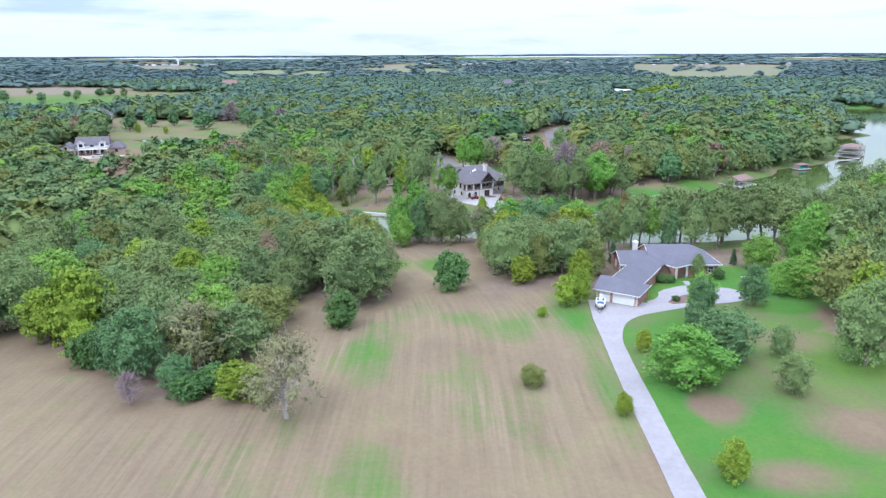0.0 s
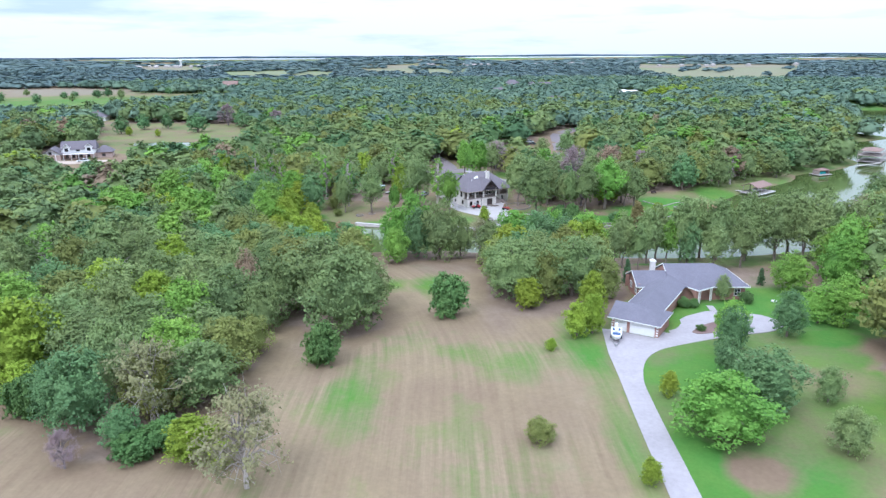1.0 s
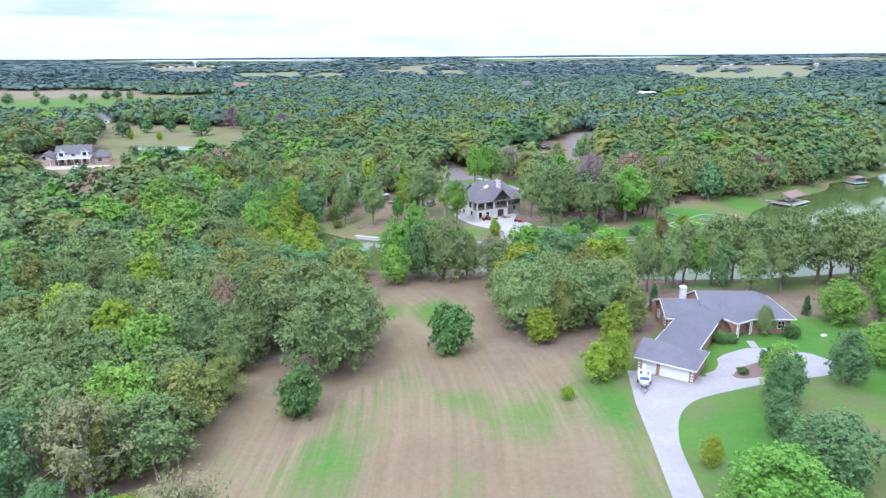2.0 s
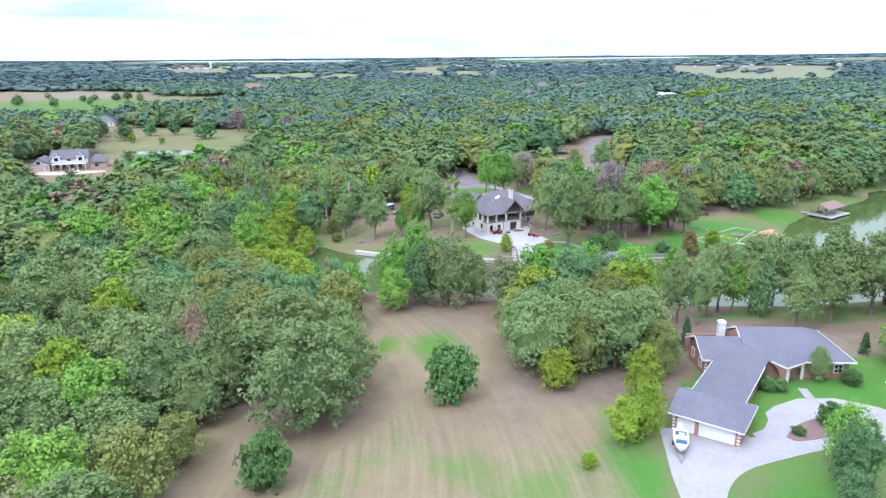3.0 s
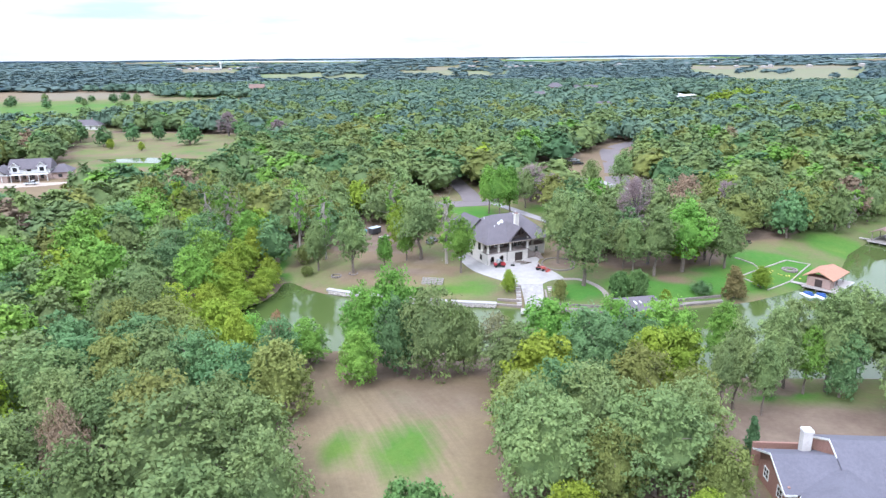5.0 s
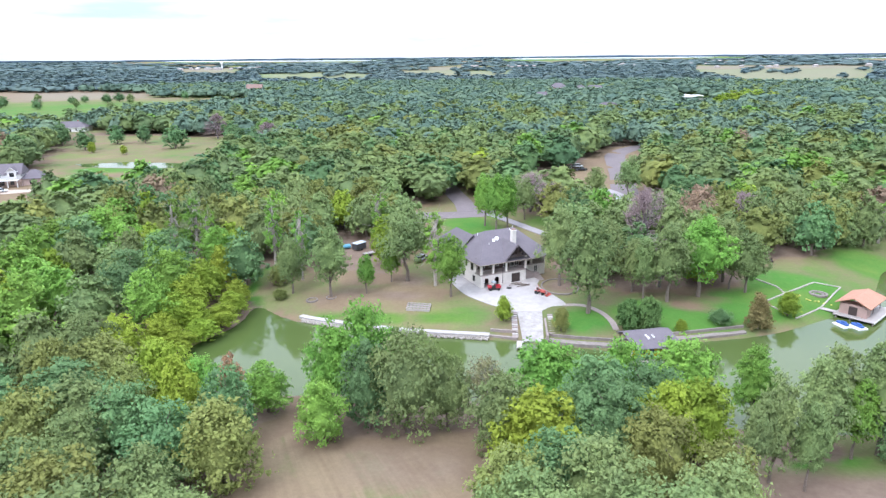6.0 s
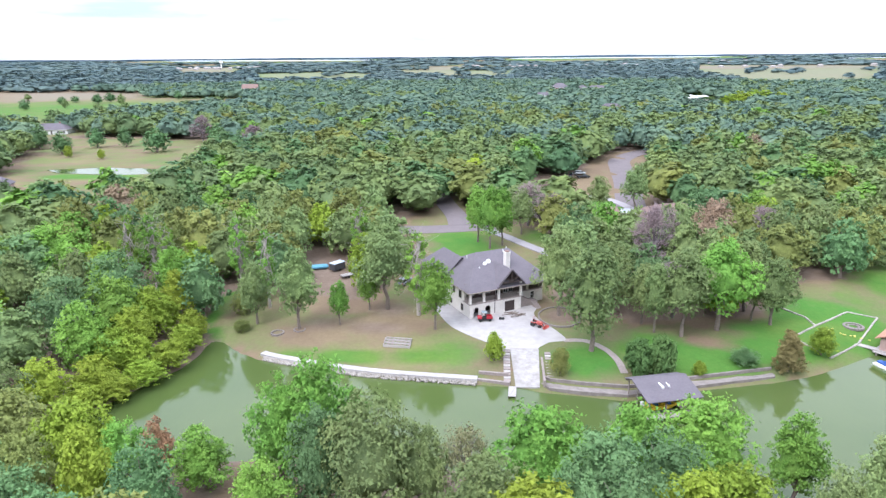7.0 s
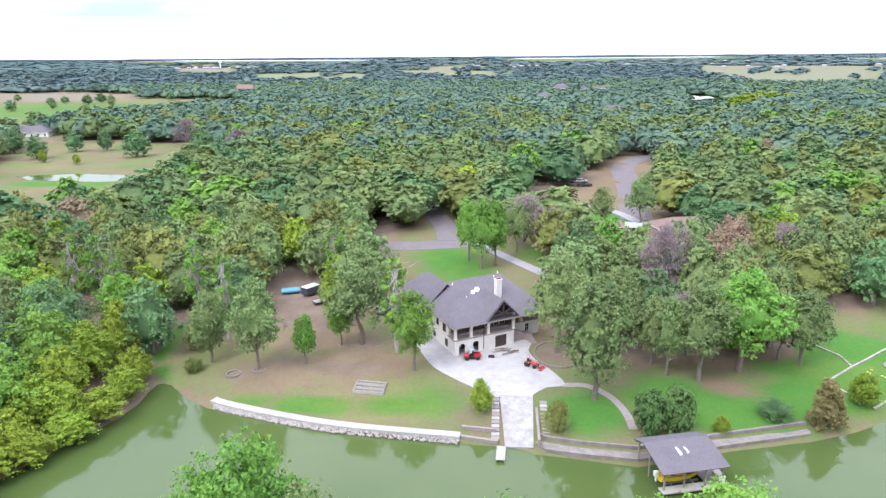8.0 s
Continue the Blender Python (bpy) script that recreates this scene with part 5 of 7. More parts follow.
        d = part("satellite_dish", bm, WHITE, H, "white satellite dish")
        part("dish_arm", rod(bmesh.new(), (x, y + 0.1, z - 0.9), (x, y, z), 0.04), STEEL, d)
    for x, y in ((4.0, 9.0), (5.2, 5.4), (14.5, 10.0), (13.2, 9.2)):
        zr = E + (y + 0.65) * (R - E) / 10.6
        part("roof_vent", rod(bmesh.new(), (x, y, zr - 0.2), (x, y, zr + 0.35), 0.09, 8), WHITE, H)
    part("downpipe", rod(bmesh.new(), (5.9, -0.1, 0.1), (5.9, -0.1, 5.4), 0.06), DARKWOOD, H)
    # outer stairs
    st = thing("outdoor_stairs", pose(8.8, 253.6, -1.95, 0, 0, 30), "weathered stone and timber stairs from the patio to the porch", "stairs")
    for k in range(9):
        part("step", boxes((12.75 + 0.28 * k, 13.05 + 0.28 * k, 0.7, 2.2, 0, 2.75 - 0.16 * k), bevel=0.02), GREYWOOD, st)
    part("landing", boxes((15.3, 16.7, 0.6, 2.2, 0, 1.33)), GREYWOOD, st)
    for k in range(8):
        part("step", boxes((15.35, 16.65, 0.3 - 0.32 * k, 0.6 - 0.32 * k, -0.2, 1.17 - 0.16 * k), bevel=0.02), GREYWOOD, st)


lake_house()

# ---------------------------------------------------------------- the brick house


def brick_house():
    H = thing("brick_house", pose(45, 150, 0.0), "low red-brick house with a blue-grey hipped roof and attached garage", "house")
    B = Matrix.Translation((-45, -150, 0))
    G = B @ pose(33.3, 137.0, 0.0, 0, 0, -32.5)

    def put(name, bm, material, m, label=""):
        bm.transform(m)
        return part(name, bm, material, H, label)
    # garage and link
    bm = boxes((0.3, 8.7, 7.4, 7.7, -0.5, 2.75), (-0.01, 0.3, 0.3, 7.7, -0.5, 2.75), (8.7, 9.0, 0.3, 7.7, -0.5, 2.75), (0.0, 0.55, 0, 0.3, -0.4, 2.75), (3.05, 3.55, 0, 0.3, -0.4, 2.75), (8.35, 9.0, 0, 0.3, -0.4, 2.75),
               (0.55, 3.05, 0, 0.3, 2.4, 2.75), (3.55, 8.35, 0, 0.3, 2.4, 2.75))
    put("garage_wall", bm, BRICK, G)
    for a, b in ((0.56, 3.04), (3.56, 8.34)):
        n = max(2, round((b - a) / 1.2))
        rows = [(a, b, 0.16, 0.22, 0.1, 2.39)]
        for r in range(4):
            rows += [(a + (b - a) * c / n + 0.06, a + (b - a) * (c + 1) / n - 0.06, 0.13, 0.16, 0.16 + 0.56 * r, 0.64 + 0.56 * r) for c in range(n)]
        put("garage_door", boxes(*rows), WHITE, G, "white panelled garage door")
    for x in (0.0, 8.62):
        for k in range(5):
            put("quoin", boxes((x - 0.02, x + 0.4, -0.03, 0.0, 0.15 + 0.5 * k, 0.4 + 0.5 * k)), WHITE, G, "white corner quoin")
    put("link_wall", boxes((0.9, 1.2, 7.7, 20.5, -0.9, 2.75), (7.1, 7.4, 7.7, 22, -0.9, 2.75)), BRICK, G)
    put("garage_roof", hip_roof(bmesh.new(), -0.6, 9.5, -0.65, 8.2, 2.9, 4.85, 0, 4.5), SHINGLE_B, G)
    put("link_roof", hip_roof(bmesh.new(), 0.35, 7.8, 4.0, 25.5, 2.95, 4.8, 0, 0, "y"), SHINGLE_B, G)
    put("garage_fascia", fascia(-0.6, 9.5, -0.65, 8.2, 2.92), WHITE, G, "white fascia board")
    for row in ((0.28, 0.347, 8.3, 20.0, 2.72, 2.97), (7.803, 7.87, 8.3, 22.0, 2.72, 2.97)):
        put("link_fascia", boxes(row), WHITE, G, "white fascia board")
    # main wing
    put("main_wall", boxes((50.5, 66.7, 154.6, 154.9, -1.5, 2.6), (66.4, 66.7, 154.9, 165.5, -1.5, 2.6), (43.4, 43.7, 154.9, 162.8, -1.5, 3.2), (43.4, 46, 154.6, 154.9, -1.5, 2.6), (43.4, 66.7, 165.2, 165.5, -1.5, 2.6)), BRICK, B)
    for m, x, ya, yb, z, top in ((B, 43.4, 154.8, 163.0, 2.61, 4.72), (B, 50.3, 154.6, 166.6, 2.61, 5.75), (G, 0.0, 0.0, 7.55, 2.76, 4.55)):
        bm = bmesh.new()
        poly(bm, [(x, ya, z), (x, yb, z), (x, (ya + yb) / 2, top)])
        ex = bmesh.ops.extrude_face_region(bm, geom=bm.faces[:])
        bmesh.ops.translate(bm, verts=[e for e in ex["geom"] if isinstance(e, bmesh.types.BMVert)], vec=(0.25, 0, 0))
        put("gable_wall", bm, BRICK, m)
    put("main_roof", hip_roof(bmesh.new(), 50.2, 67.4, 153.9, 167.3, 2.75, 6.1, 0, 6.0), SHINGLE_B, B)
    put("west_roof", hip_roof(bmesh.new(), 42.8, 54, 154.2, 163.6, 2.74, 5.0, 0, 2), SHINGLE_B, B)
    for row in ((54, 67.45, 153.83, 153.897, 2.52, 2.77), (67.403, 67.47, 153.9, 167.3, 2.52, 2.77), (42.8, 44.2, 154.13, 154.197, 2.5, 2.76)):
        put("main_fascia", boxes(row), WHITE, B, "white fascia board")
    for a, b in (((42.75, 154.15, 2.68), (42.75, 158.9, 4.96)), ((42.75, 163.65, 2.68), (42.75, 158.9, 4.96)), ((50.15, 160.6, 6.08), (50.15, 167.3, 2.7)), ((50.15, 160.6, 6.08), (50.15, 158.4, 4.95))):
        bm = bmesh.new()
        beam(bm, a, b, 0.07, 0.24)
        put("rake_board", bm, WHITE, B, "white rake board")
    for k in range(7):
        put("quoin", boxes((43.36, 43.8, 154.57, 154.6, -0.9 + 0.5 * k, -0.65 + 0.5 * k)), WHITE, B, "white corner quoin")
    # entry porch
    P = B @ pose(55.4, 151.6, 0, 0, 0, 31)
    put("porch_roof", hip_roof(bmesh.new(), -0.1, 5.0, -0.1, 11.5, 2.78, 4.5, 2.6, 0, "y"), SHINGLE_B, P)
    for row in ((-0.16, 5.06, -0.17, -0.103, 2.55, 2.8), (-0.17, -0.103, -0.1, 5.5, 2.55, 2.8), (5.003, 5.07, -0.1, 3.0, 2.55, 2.8)):
        put("porch_fascia", boxes(row), WHITE, P, "white fascia board")
    bm = bmesh.new()
    arch_wall(bm, 4.4, 2.55, [(0.5, 3.9, 2.2, True)], 0.25, 0.5)
    put("porch_arch", bm, BRICK, P @ pose(0.25, 0, 0.05), "red-brick porch arch")
    for x in (0.3, 0.75, 4.05, 4.5):
        put("porch_post", boxes((x, x + 0.16, 0.1, 0.26, -0.6, 2.56)), WHITE, P, "white porch post")
    put("porch_side_arch", arch_wall(bmesh.new(), 4.6, 2.55, [(0.6, 4.0, 2.2, True)], 0, 0.25), BRICK, P @ pose(0.25, 0.5, 0.05, 0, 0, 90), "red-brick porch arch")
    put("front_door", boxes((1.9, 2.9, 4.0, 4.1, -0.2, 2.1)), DARKWOOD, P)
    for x in (62.0, 65.0):
        window(H, Matrix.Translation((x - 45, 154.58 - 150, 0.6)), 1.2, 1.4)
    for y in (156.6, 160.5):
        window(H, Matrix.Translation((43.38 - 45, y - 150, 0.6)) @ pose(0, 0, 0, 0, 0, -90), 1.2, 1.3)
    # chimney
    c = put("chimney", boxes((48.0, 49.1, 162.2, 163.2, 2.5, 5.9), (47.9, 49.2, 162.1, 163.3, 5.9, 6.05)), mat("pale_brick", (0.62, 0.58, 0.56), (0.74, 0.70, 0.68), 4, 0.9, 0.3), B, "pale chimney with a hipped cap")
    bm = hip_roof(bmesh.new(), 47.95, 49.15, 162.15, 163.25, 6.22, 6.55)
    bm.transform(B)
    part("chimney_cap", bm, WHITE, c)
    return H


brick_house()


def simple_house(name, m, w, d, h, roof_h, wall_mat, roof_mat, label, hips=(None, None), storeys=1, chimney=False):
    """A small house: walls, hipped roof, windows in front, a door."""
    H = thing(name, m, label, "house")
    part("wall", boxes((-w / 2, w / 2, -d / 2, -d / 2 + 0.25, -1.0, h), (-w / 2, w / 2, d / 2 - 0.25, d / 2, -1.0, h), (-w / 2, -w / 2 + 0.25, -d / 2 + 0.25, d / 2 - 0.25, -1, h), (w / 2 - 0.25, w / 2, -d / 2 + 0.25, d / 2 - 0.25, -1, h)), wall_mat, H)
    part("roof", hip_roof(bmesh.new(), -w / 2 - 0.5, w / 2 + 0.5, -d / 2 - 0.5, d / 2 + 0.5, h + 0.12, h + roof_h, *hips), roof_mat, H)
    part("fascia", fascia(-w / 2 - 0.5, w / 2 + 0.5, -d / 2 - 0.5, d / 2 + 0.5, h + 0.13, 0.2), WHITE, H)
    for hip, x in zip(hips, (-w / 2, w / 2 - 0.2)):
        if hip == 0:
            bm = bmesh.new()
            poly(bm, [(x, -d / 2, h), (x, d / 2, h), (x, 0, h + roof_h * d / (d + 1) - 0.1)])
            ex = bmesh.ops.extrude_face_region(bm, geom=bm.faces[:])
            bmesh.ops.translate(bm, verts=[e for e in ex["geom"] if isinstance(e, bmesh.types.BMVert)], vec=(0.2, 0, 0))
            part("gable_wall", bm, wall_mat, H)
    for s in range(storeys):
        n = max(1, int(w / 3.5))
        for k in range(n):
            x = -w / 2 + w * (k + 0.5) / n
            if s == 0 and k == n // 2:
                part("door", boxes((x - 0.5, x + 0.5, -d / 2 - 0.04, -d / 2 + 0.02, 0, 2.1)), DARKWOOD, H)
            else:
                window(H, pose(x, -d / 2 - 0.02, 0.9 + 2.8 * s), 1.1, 1.3)
    if chimney:
        part("chimney", boxes((w * 0.2, w * 0.2 + 0.9, 0.2, 1.0, h, h + roof_h + 0.9)), BRICK, H)
    return H


def farmhouse():
    H = thing("farmhouse", pose(-189, 360, at_ground(-189, 360), 0, 0, 18.5), "white two-storey farmhouse with grey roof, dormers and brick wings", "house")
    sid = mat("white_siding", (0.74, 0.73, 0.74), (0.82, 0.81, 0.82), 2, 0.6)
    wal = mat("buff_brick", (0.42, 0.31, 0.28), (0.52, 0.40, 0.36), 5, 0.9)
    part("main_wall", boxes((-8, 8, 0, 9, 2.9, 5.0)), sid, H)
    part("ground_floor_wall", boxes((-8, 8, 0.02, 8.98, -1, 2.9)), wal, H)
    part("main_roof", hip_roof(bmesh.new(), -8.6, 8.6, -0.6, 9.6, 5.0, 8.8, 0.4, 0.4), SHINGLE, H)
    bm = bmesh.new()
    for s in (-8.02, 8.02):
        poly(bm, [(s, 0.1, 5.0), (s, 8.9, 5.0), (s, 4.5, 8.4)])
    bmesh.ops.solidify(bm, geom=bm.faces[:], thickness=0.1)
    part("gable_wall", bm, sid, H)
    for x in (-5.4, 5.0):
        part("dormer_wall", boxes((x - 1.6, x + 1.6, -0.7, 2, 3.4, 6.2)), sid, H)
        part("dormer_roof", hip_roof(bmesh.new(), x - 2.0, x + 2.0, -1.1, 4.6, 6.1, 7.9, 0, 0, "y"), WHITE, H)
        part("dormer_cover", hip_roof(bmesh.new(), x - 1.9, x + 1.9, -0.9, 4.7, 6.2, 7.98, 0, 0, "y", 0.1), SHINGLE, H)
        bm = bmesh.new()
        poly(bm, [(x - 1.6, -0.68, 6.2), (x + 1.6, -0.68, 6.2), (x, -0.68, 7.6)])
        bmesh.ops.solidify(bm, geom=bm.faces[:], thickness=0.1)
        part("dormer_gable", bm, sid, H)
        window(H, pose(x, -0.72, 4.1), 1.5, 1.5, DARKWOOD)
    window(H, pose(-0.2, -0.02, 4.0), 1.5, 1.2, DARKWOOD)
    part("porch_roof", boxes((-10.5, 7.5, -3.4, -0.72, 2.75, 2.95)), WHITE, H, "white flat porch roof")
    for k in range(6):
        part("porch_post", boxes((-10.3 + 3.5 * k, -10.05 + 3.5 * k, -3.3, -3.05, -0.5, 2.74)), WHITE, H)
    for x in (-5.5, -2.5, 1.0, 4.5):
        window(H, pose(x, 0.0, 0.7), 1.2, 1.5, DARKWOOD)
    part("door", boxes((-1.0, 0.2, -0.05, 0.0, 0, 2.2)), DARKWOOD, H)
    part("west_wing_wall", boxes((-17, -8.02, -3, 8, -1, 2.9)), wal, H)
    part("west_wing_roof", hip_roof(bmesh.new(), -17.6, -7, -3.6, 8.6, 2.95, 6.2, 0, 0, "y"), SHINGLE, H)
    bm = bmesh.new()
    poly(bm, [(-17, -3.05, 2.9), (-8, -3.05, 2.9), (-12.3, -3.05, 5.8)])
    bmesh.ops.solidify(bm, geom=bm.faces[:], thickness=0.1)
    part("west_gable", bm, sid, H)
    window(H, pose(-12.5, -3.1, 3.2), 1.2, 1.2, DARKWOOD)
    part("east_wing_wall", boxes((8.02, 15.5, 0.5, 9, -1, 2.9)), wal, H)
    part("east_wing_roof", hip_roof(bmesh.new(), 7.6, 16.1, -0.1, 9.6, 2.95, 6.0, 3, 3.5), SHINGLE, H)
    window(H, pose(11.5, 0.48, 0.8), 1.4, 1.3, DARKWOOD)


farmhouse()
slab("farm_yard", curve_pts([(-206, 350), (-190, 344), (-172, 350), (-170, 356), (-190, 353), (-206, 356)], 4), mat("bare_soil", (0.42, 0.33, 0.27), (0.52, 0.43, 0.36), 1.0), "pale bare-earth forecourt", "forecourt", 0.06)
simple_house("neighbour_house", pose(70, 336, 0.0, 0, 0, 12), 17, 10, 2.7, 2.6, mat("tan_brick", (0.40, 0.30, 0.25), (0.48, 0.37, 0.31), 5), SHINGLE_PINK, "low tan house with a faded brown roof under trees")
simple_house("garden_shed", pose(49.3, 335.5, 0.2, 0, 0, 20), 6, 4, 2.2, 1.6, BRICK, SHINGLE_PINK, "small shed with a pinkish roof", (0, 0))
simple_house("metal_shed", pose(56.5, 336.5, 0.3, 0, 0, -15), 4.5, 3.5, 2.0, 1.0, STEEL, STEEL, "small grey metal shed on the lawn", (0, 0))
simple_house("far_house", pose(-283, 556, 2.7, 0, 0, 10), 24, 12, 3, 3.8, WHITE, SHINGLE, "grey-roofed house among the trees", chimney=True)
simple_house("far_house", pose(100, 1060, 3, 0, 0, -20), 22, 14, 5.5, 6, BRICK, SHINGLE, "tall brick house above distant trees", storeys=2)
simple_house("far_house", pose(66, 890, 3, 0, 0, 5), 20, 10, 5, 3, WHITE, SHINGLE, "pale house among distant trees", chimney=True)
simple_house("far_house", pose(150, 1062, 3, 0, 0, 0), 26, 12, 5, 3, WHITE, SHINGLE, "pale house among distant trees")
simple_house("far_house", pose(111, 708, 3, 0, 0, 0), 18, 9, 5, 3, STONE, SHINGLE, "grey-roofed house among distant trees")
simple_house("far_house", pose(126, 1040, 3, 0, 0, 15), 16, 9, 5.5, 3.5, WHITE, SHINGLE, "pale house among distant trees")
simple_house("white_shed", pose(-238, 377, 1.3, 0, 0, 20), 14, 8, 3.2, 1.6, WHITE, WHITE, "long white metal shed beside the trees", (0, 0))
simple_house("barn", pose(-330, 1065, 3, 0, 0, 5), 22, 12, 6, 6, GREYWOOD, SHINGLE_PINK, "brown barn at the edge of the pasture", (0, 0))

# ---------------------------------------------------------------- shore works


def band(name, pts, w, z0, z1, material, label, category):
    """A level wall or walk of width w along a line."""
    o = ribbon(pts, w)
    n = len(pts)
    bm = bmesh.new()
    lo, hi = [bm.verts.new((x, y, z0)) for x, y in o], [bm.verts.new((x, y, z1)) for x, y in o]
    for i in range(n - 1):
        a, b, c, d = i, i + 1, 2 * n - 2 - i, 2 * n - 1 - i
        bm.faces.new((hi[a], hi[b], hi[c], hi[d])), bm.faces.new((lo[d], lo[c], lo[b], lo[a]))
        bm.faces.new((lo[a], lo[b], hi[b], hi[a])), bm.faces.new((lo[c], lo[d], hi[d], hi[c]))
    bm.faces.new((lo[0], hi[0], hi[-1], lo[-1])), bm.faces.new((lo[n - 1], lo[n], hi[n], hi[n - 1]))
    return tagged(part(name, bm, material), label, category, kind="structure")


WALK = curve_pts([(-30.0, 238.3), (-26.7, 236.9), (-17, 234.1), (-6, 231.8), (11, 230.2)], 6)
band("shore_walk", WALK, 1.4, -4.6, -3.3, BLEACHED, "pale concrete walk along the shore", "walk")
WALL_E = [(22.4, 228.6), (23.4, 227.6), (29, 226.6), (36, 225.9), (40, 227.1), (49, 230.2), (62.6, 234.2)]
band("retaining_wall", WALL_E, 0.45, -5, -3.42, WALLSTONE, "low pale stone retaining wall at the water", "wall")
band("wall_walk", [(x + 0.1, y + 1.1) for x, y in WALL_E], 1.5, -5, -3.5, WALLSTONE, "pale walk behind the retaining wall", "walk")
band("upper_wall", [(x + 0.2, y + 2.2) for x, y in WALL_E], 0.35, -5, -2.85, WALLSTONE, "weathered upper retaining wall", "wall")
band("ramp_wall", [(22.5, 228.2), (22.6, 240.4)], 0.4, -5, -2.5, GREYWOOD, "weathered timber wall beside the ramp", "wall")
band("ramp_wall", [(11.0, 230.3), (16.6, 229.2)], 0.5, -5, -3.5, GREYWOOD, "weathered timber wall beside the ramp", "wall")
band("ramp_wall", [(11.2, 232.0), (16.3, 231.4)], 0.4, -5, -2.9, GREYWOOD, "weathered timber wall beside the ramp", "wall")
steps = thing("garden_steps", pose(16.2, 229.6, -3.9), "weathered timber steps beside the boat ramp", "steps")
for k in range(12):
    part("step", boxes((-0.6, 0.6, 0.9 * k, 0.9 * k + 0.85, -0.5, 0.35 + 0.135 * k), bevel=0.02), PALEWOOD if k % 2 else GREYWOOD, steps)
steps = thing("garden_steps", pose(23.7, 230.2, -4.0), "weathered timber steps beside the boat ramp", "steps")
for k in range(10):
    part("step", boxes((-0.55, 0.55, 0.9 * k, 0.9 * k + 0.85, -0.5, 0.75 + 0.11 * k), bevel=0.02), GREYWOOD if k % 2 else PALEWOOD, steps)
dk = thing("swim_dock", pose(17.0, 226.5, -4.2, 0, 0, -3), "small pale wooden dock beside the ramp", "dock")
for k in range(10):
    part("plank", boxes((-0.65, 0.65, -1.75 + 0.35 * k, -1.42 + 0.35 * k, 0.38, 0.44)), PALEWOOD, dk)
for x, y in ((-0.55, -1.6), (0.55, -1.6), (-0.55, 1.6), (0.55, 1.6)):
    part("post", rod(bmesh.new(), (x, y, -1.2), (x, y, 0.377), 0.08), GREYWOOD, dk)


def riprap():
    rng = np.random.default_rng(4)
    bm = bmesh.new()
    bmesh.ops.create_icosphere(bm, subdivisions=1, radius=1)
    iv = np.array([v.co[:] for v in bm.verts])
    it = np.array([[v.index for v in f.verts] for f in bm.faces])
    bm.free()
    vs, ts, off = [], [], 0
    for i in range(900):
        u = rng.uniform(0.12, 1)
        a, b = WALK[int(u * (len(WALK) - 1))], WALK[min(int(u * (len(WALK) - 1)) + 1, len(WALK) - 1)]
        t = rng.uniform()
        x, y = a[0] + (b[0] - a[0]) * t, a[1] + (b[1] - a[1]) * t
        d = rng.uniform(0.7, 1.35)
        s = rng.uniform(0.10, 0.28)
        v = iv * s * rng.uniform(0.7, 1.3, (12, 3))
        vs.append(v + (x - 0.15 * d, y - d, -3.85 - 0.5 * (d - 0.7) + 0.3 * s))
        ts.append(it + off)
        off += 12
    ob = new("riprap", fast_mesh("riprap", np.concatenate(vs), np.concatenate(ts), ROCK))
    tagged(ob, "pale broken rocks along the water's edge", "rocks", kind="stuff")


riprap()


def boat(parent, L, w, hull_mat, deck_mat, name="hull"):
    """A small open motor boat, bow towards +x, keel at z 0."""
    bm = bmesh.new()
    secs = []
    for t, ww, z0, top in ((0, 0.92, 0.05, 0.95), (0.35, 1.0, 0.0, 0.95), (0.65, 0.92, 0.05, 1.0), (0.85, 0.55, 0.22, 1.08), (1.0, 0.06, 0.6, 1.15)):
        x = -L / 2 + L * t
        secs.append([bm.verts.new(p) for p in ((x, -w / 2 * ww, top), (x, -w / 2 * ww * 0.85, z0 + 0.3), (x, 0, z0), (x, w / 2 * ww * 0.85, z0 + 0.3), (x, w / 2 * ww, top))])
    for a, b in zip(secs, secs[1:]):
        for i in range(4):
            bm.faces.new((a[i], a[i + 1], b[i + 1], b[i]))
    bm.faces.new(secs[0])
    h = part(name, bm, hull_mat, parent)
    bm = bmesh.new()
    vs = [[bm.verts.new((-L / 2 + L * t, s * w / 2 * ww * 0.97, z)) for s in (-1, 1)] for t, ww, z in ((0.01, 0.92, 0.9), (0.35, 1.0, 0.9), (0.65, 0.92, 0.95), (0.85, 0.55, 1.03), (0.99, 0.06, 1.1))]
    for a, b in zip(vs, vs[1:]):
        bm.faces.new((a[0], a[1], b[1], b[0]))
    part("deck", bm, deck_mat, parent)
    part("console", boxes((-0.5, 0.3, -0.35, 0.35, 0.95, 1.55), (-0.05, 0.0, -0.4, 0.4, 1.55, 1.9), bevel=0.04), deck_mat, parent)
    for x in (-1.3, 0.9):
        part("seat", boxes((x - 0.3, x + 0.3, -w * 0.34, w * 0.34, 0.95, 1.25), bevel=0.05), mat("blue_vinyl", (0.03, 0.08, 0.22), (0.05, 0.12, 0.30), 3, 0.5), parent, "dark blue seat")
    part("outboard_motor", boxes((-L / 2 - 0.65, -L / 2 - 0.1, -0.25, 0.25, 0.8, 1.55), (-L / 2 - 0.45, -L / 2 - 0.25, -0.1, 0.1, 0.0, 0.8), bevel=0.05), WHITE, parent, "white outboard motor")
    return h


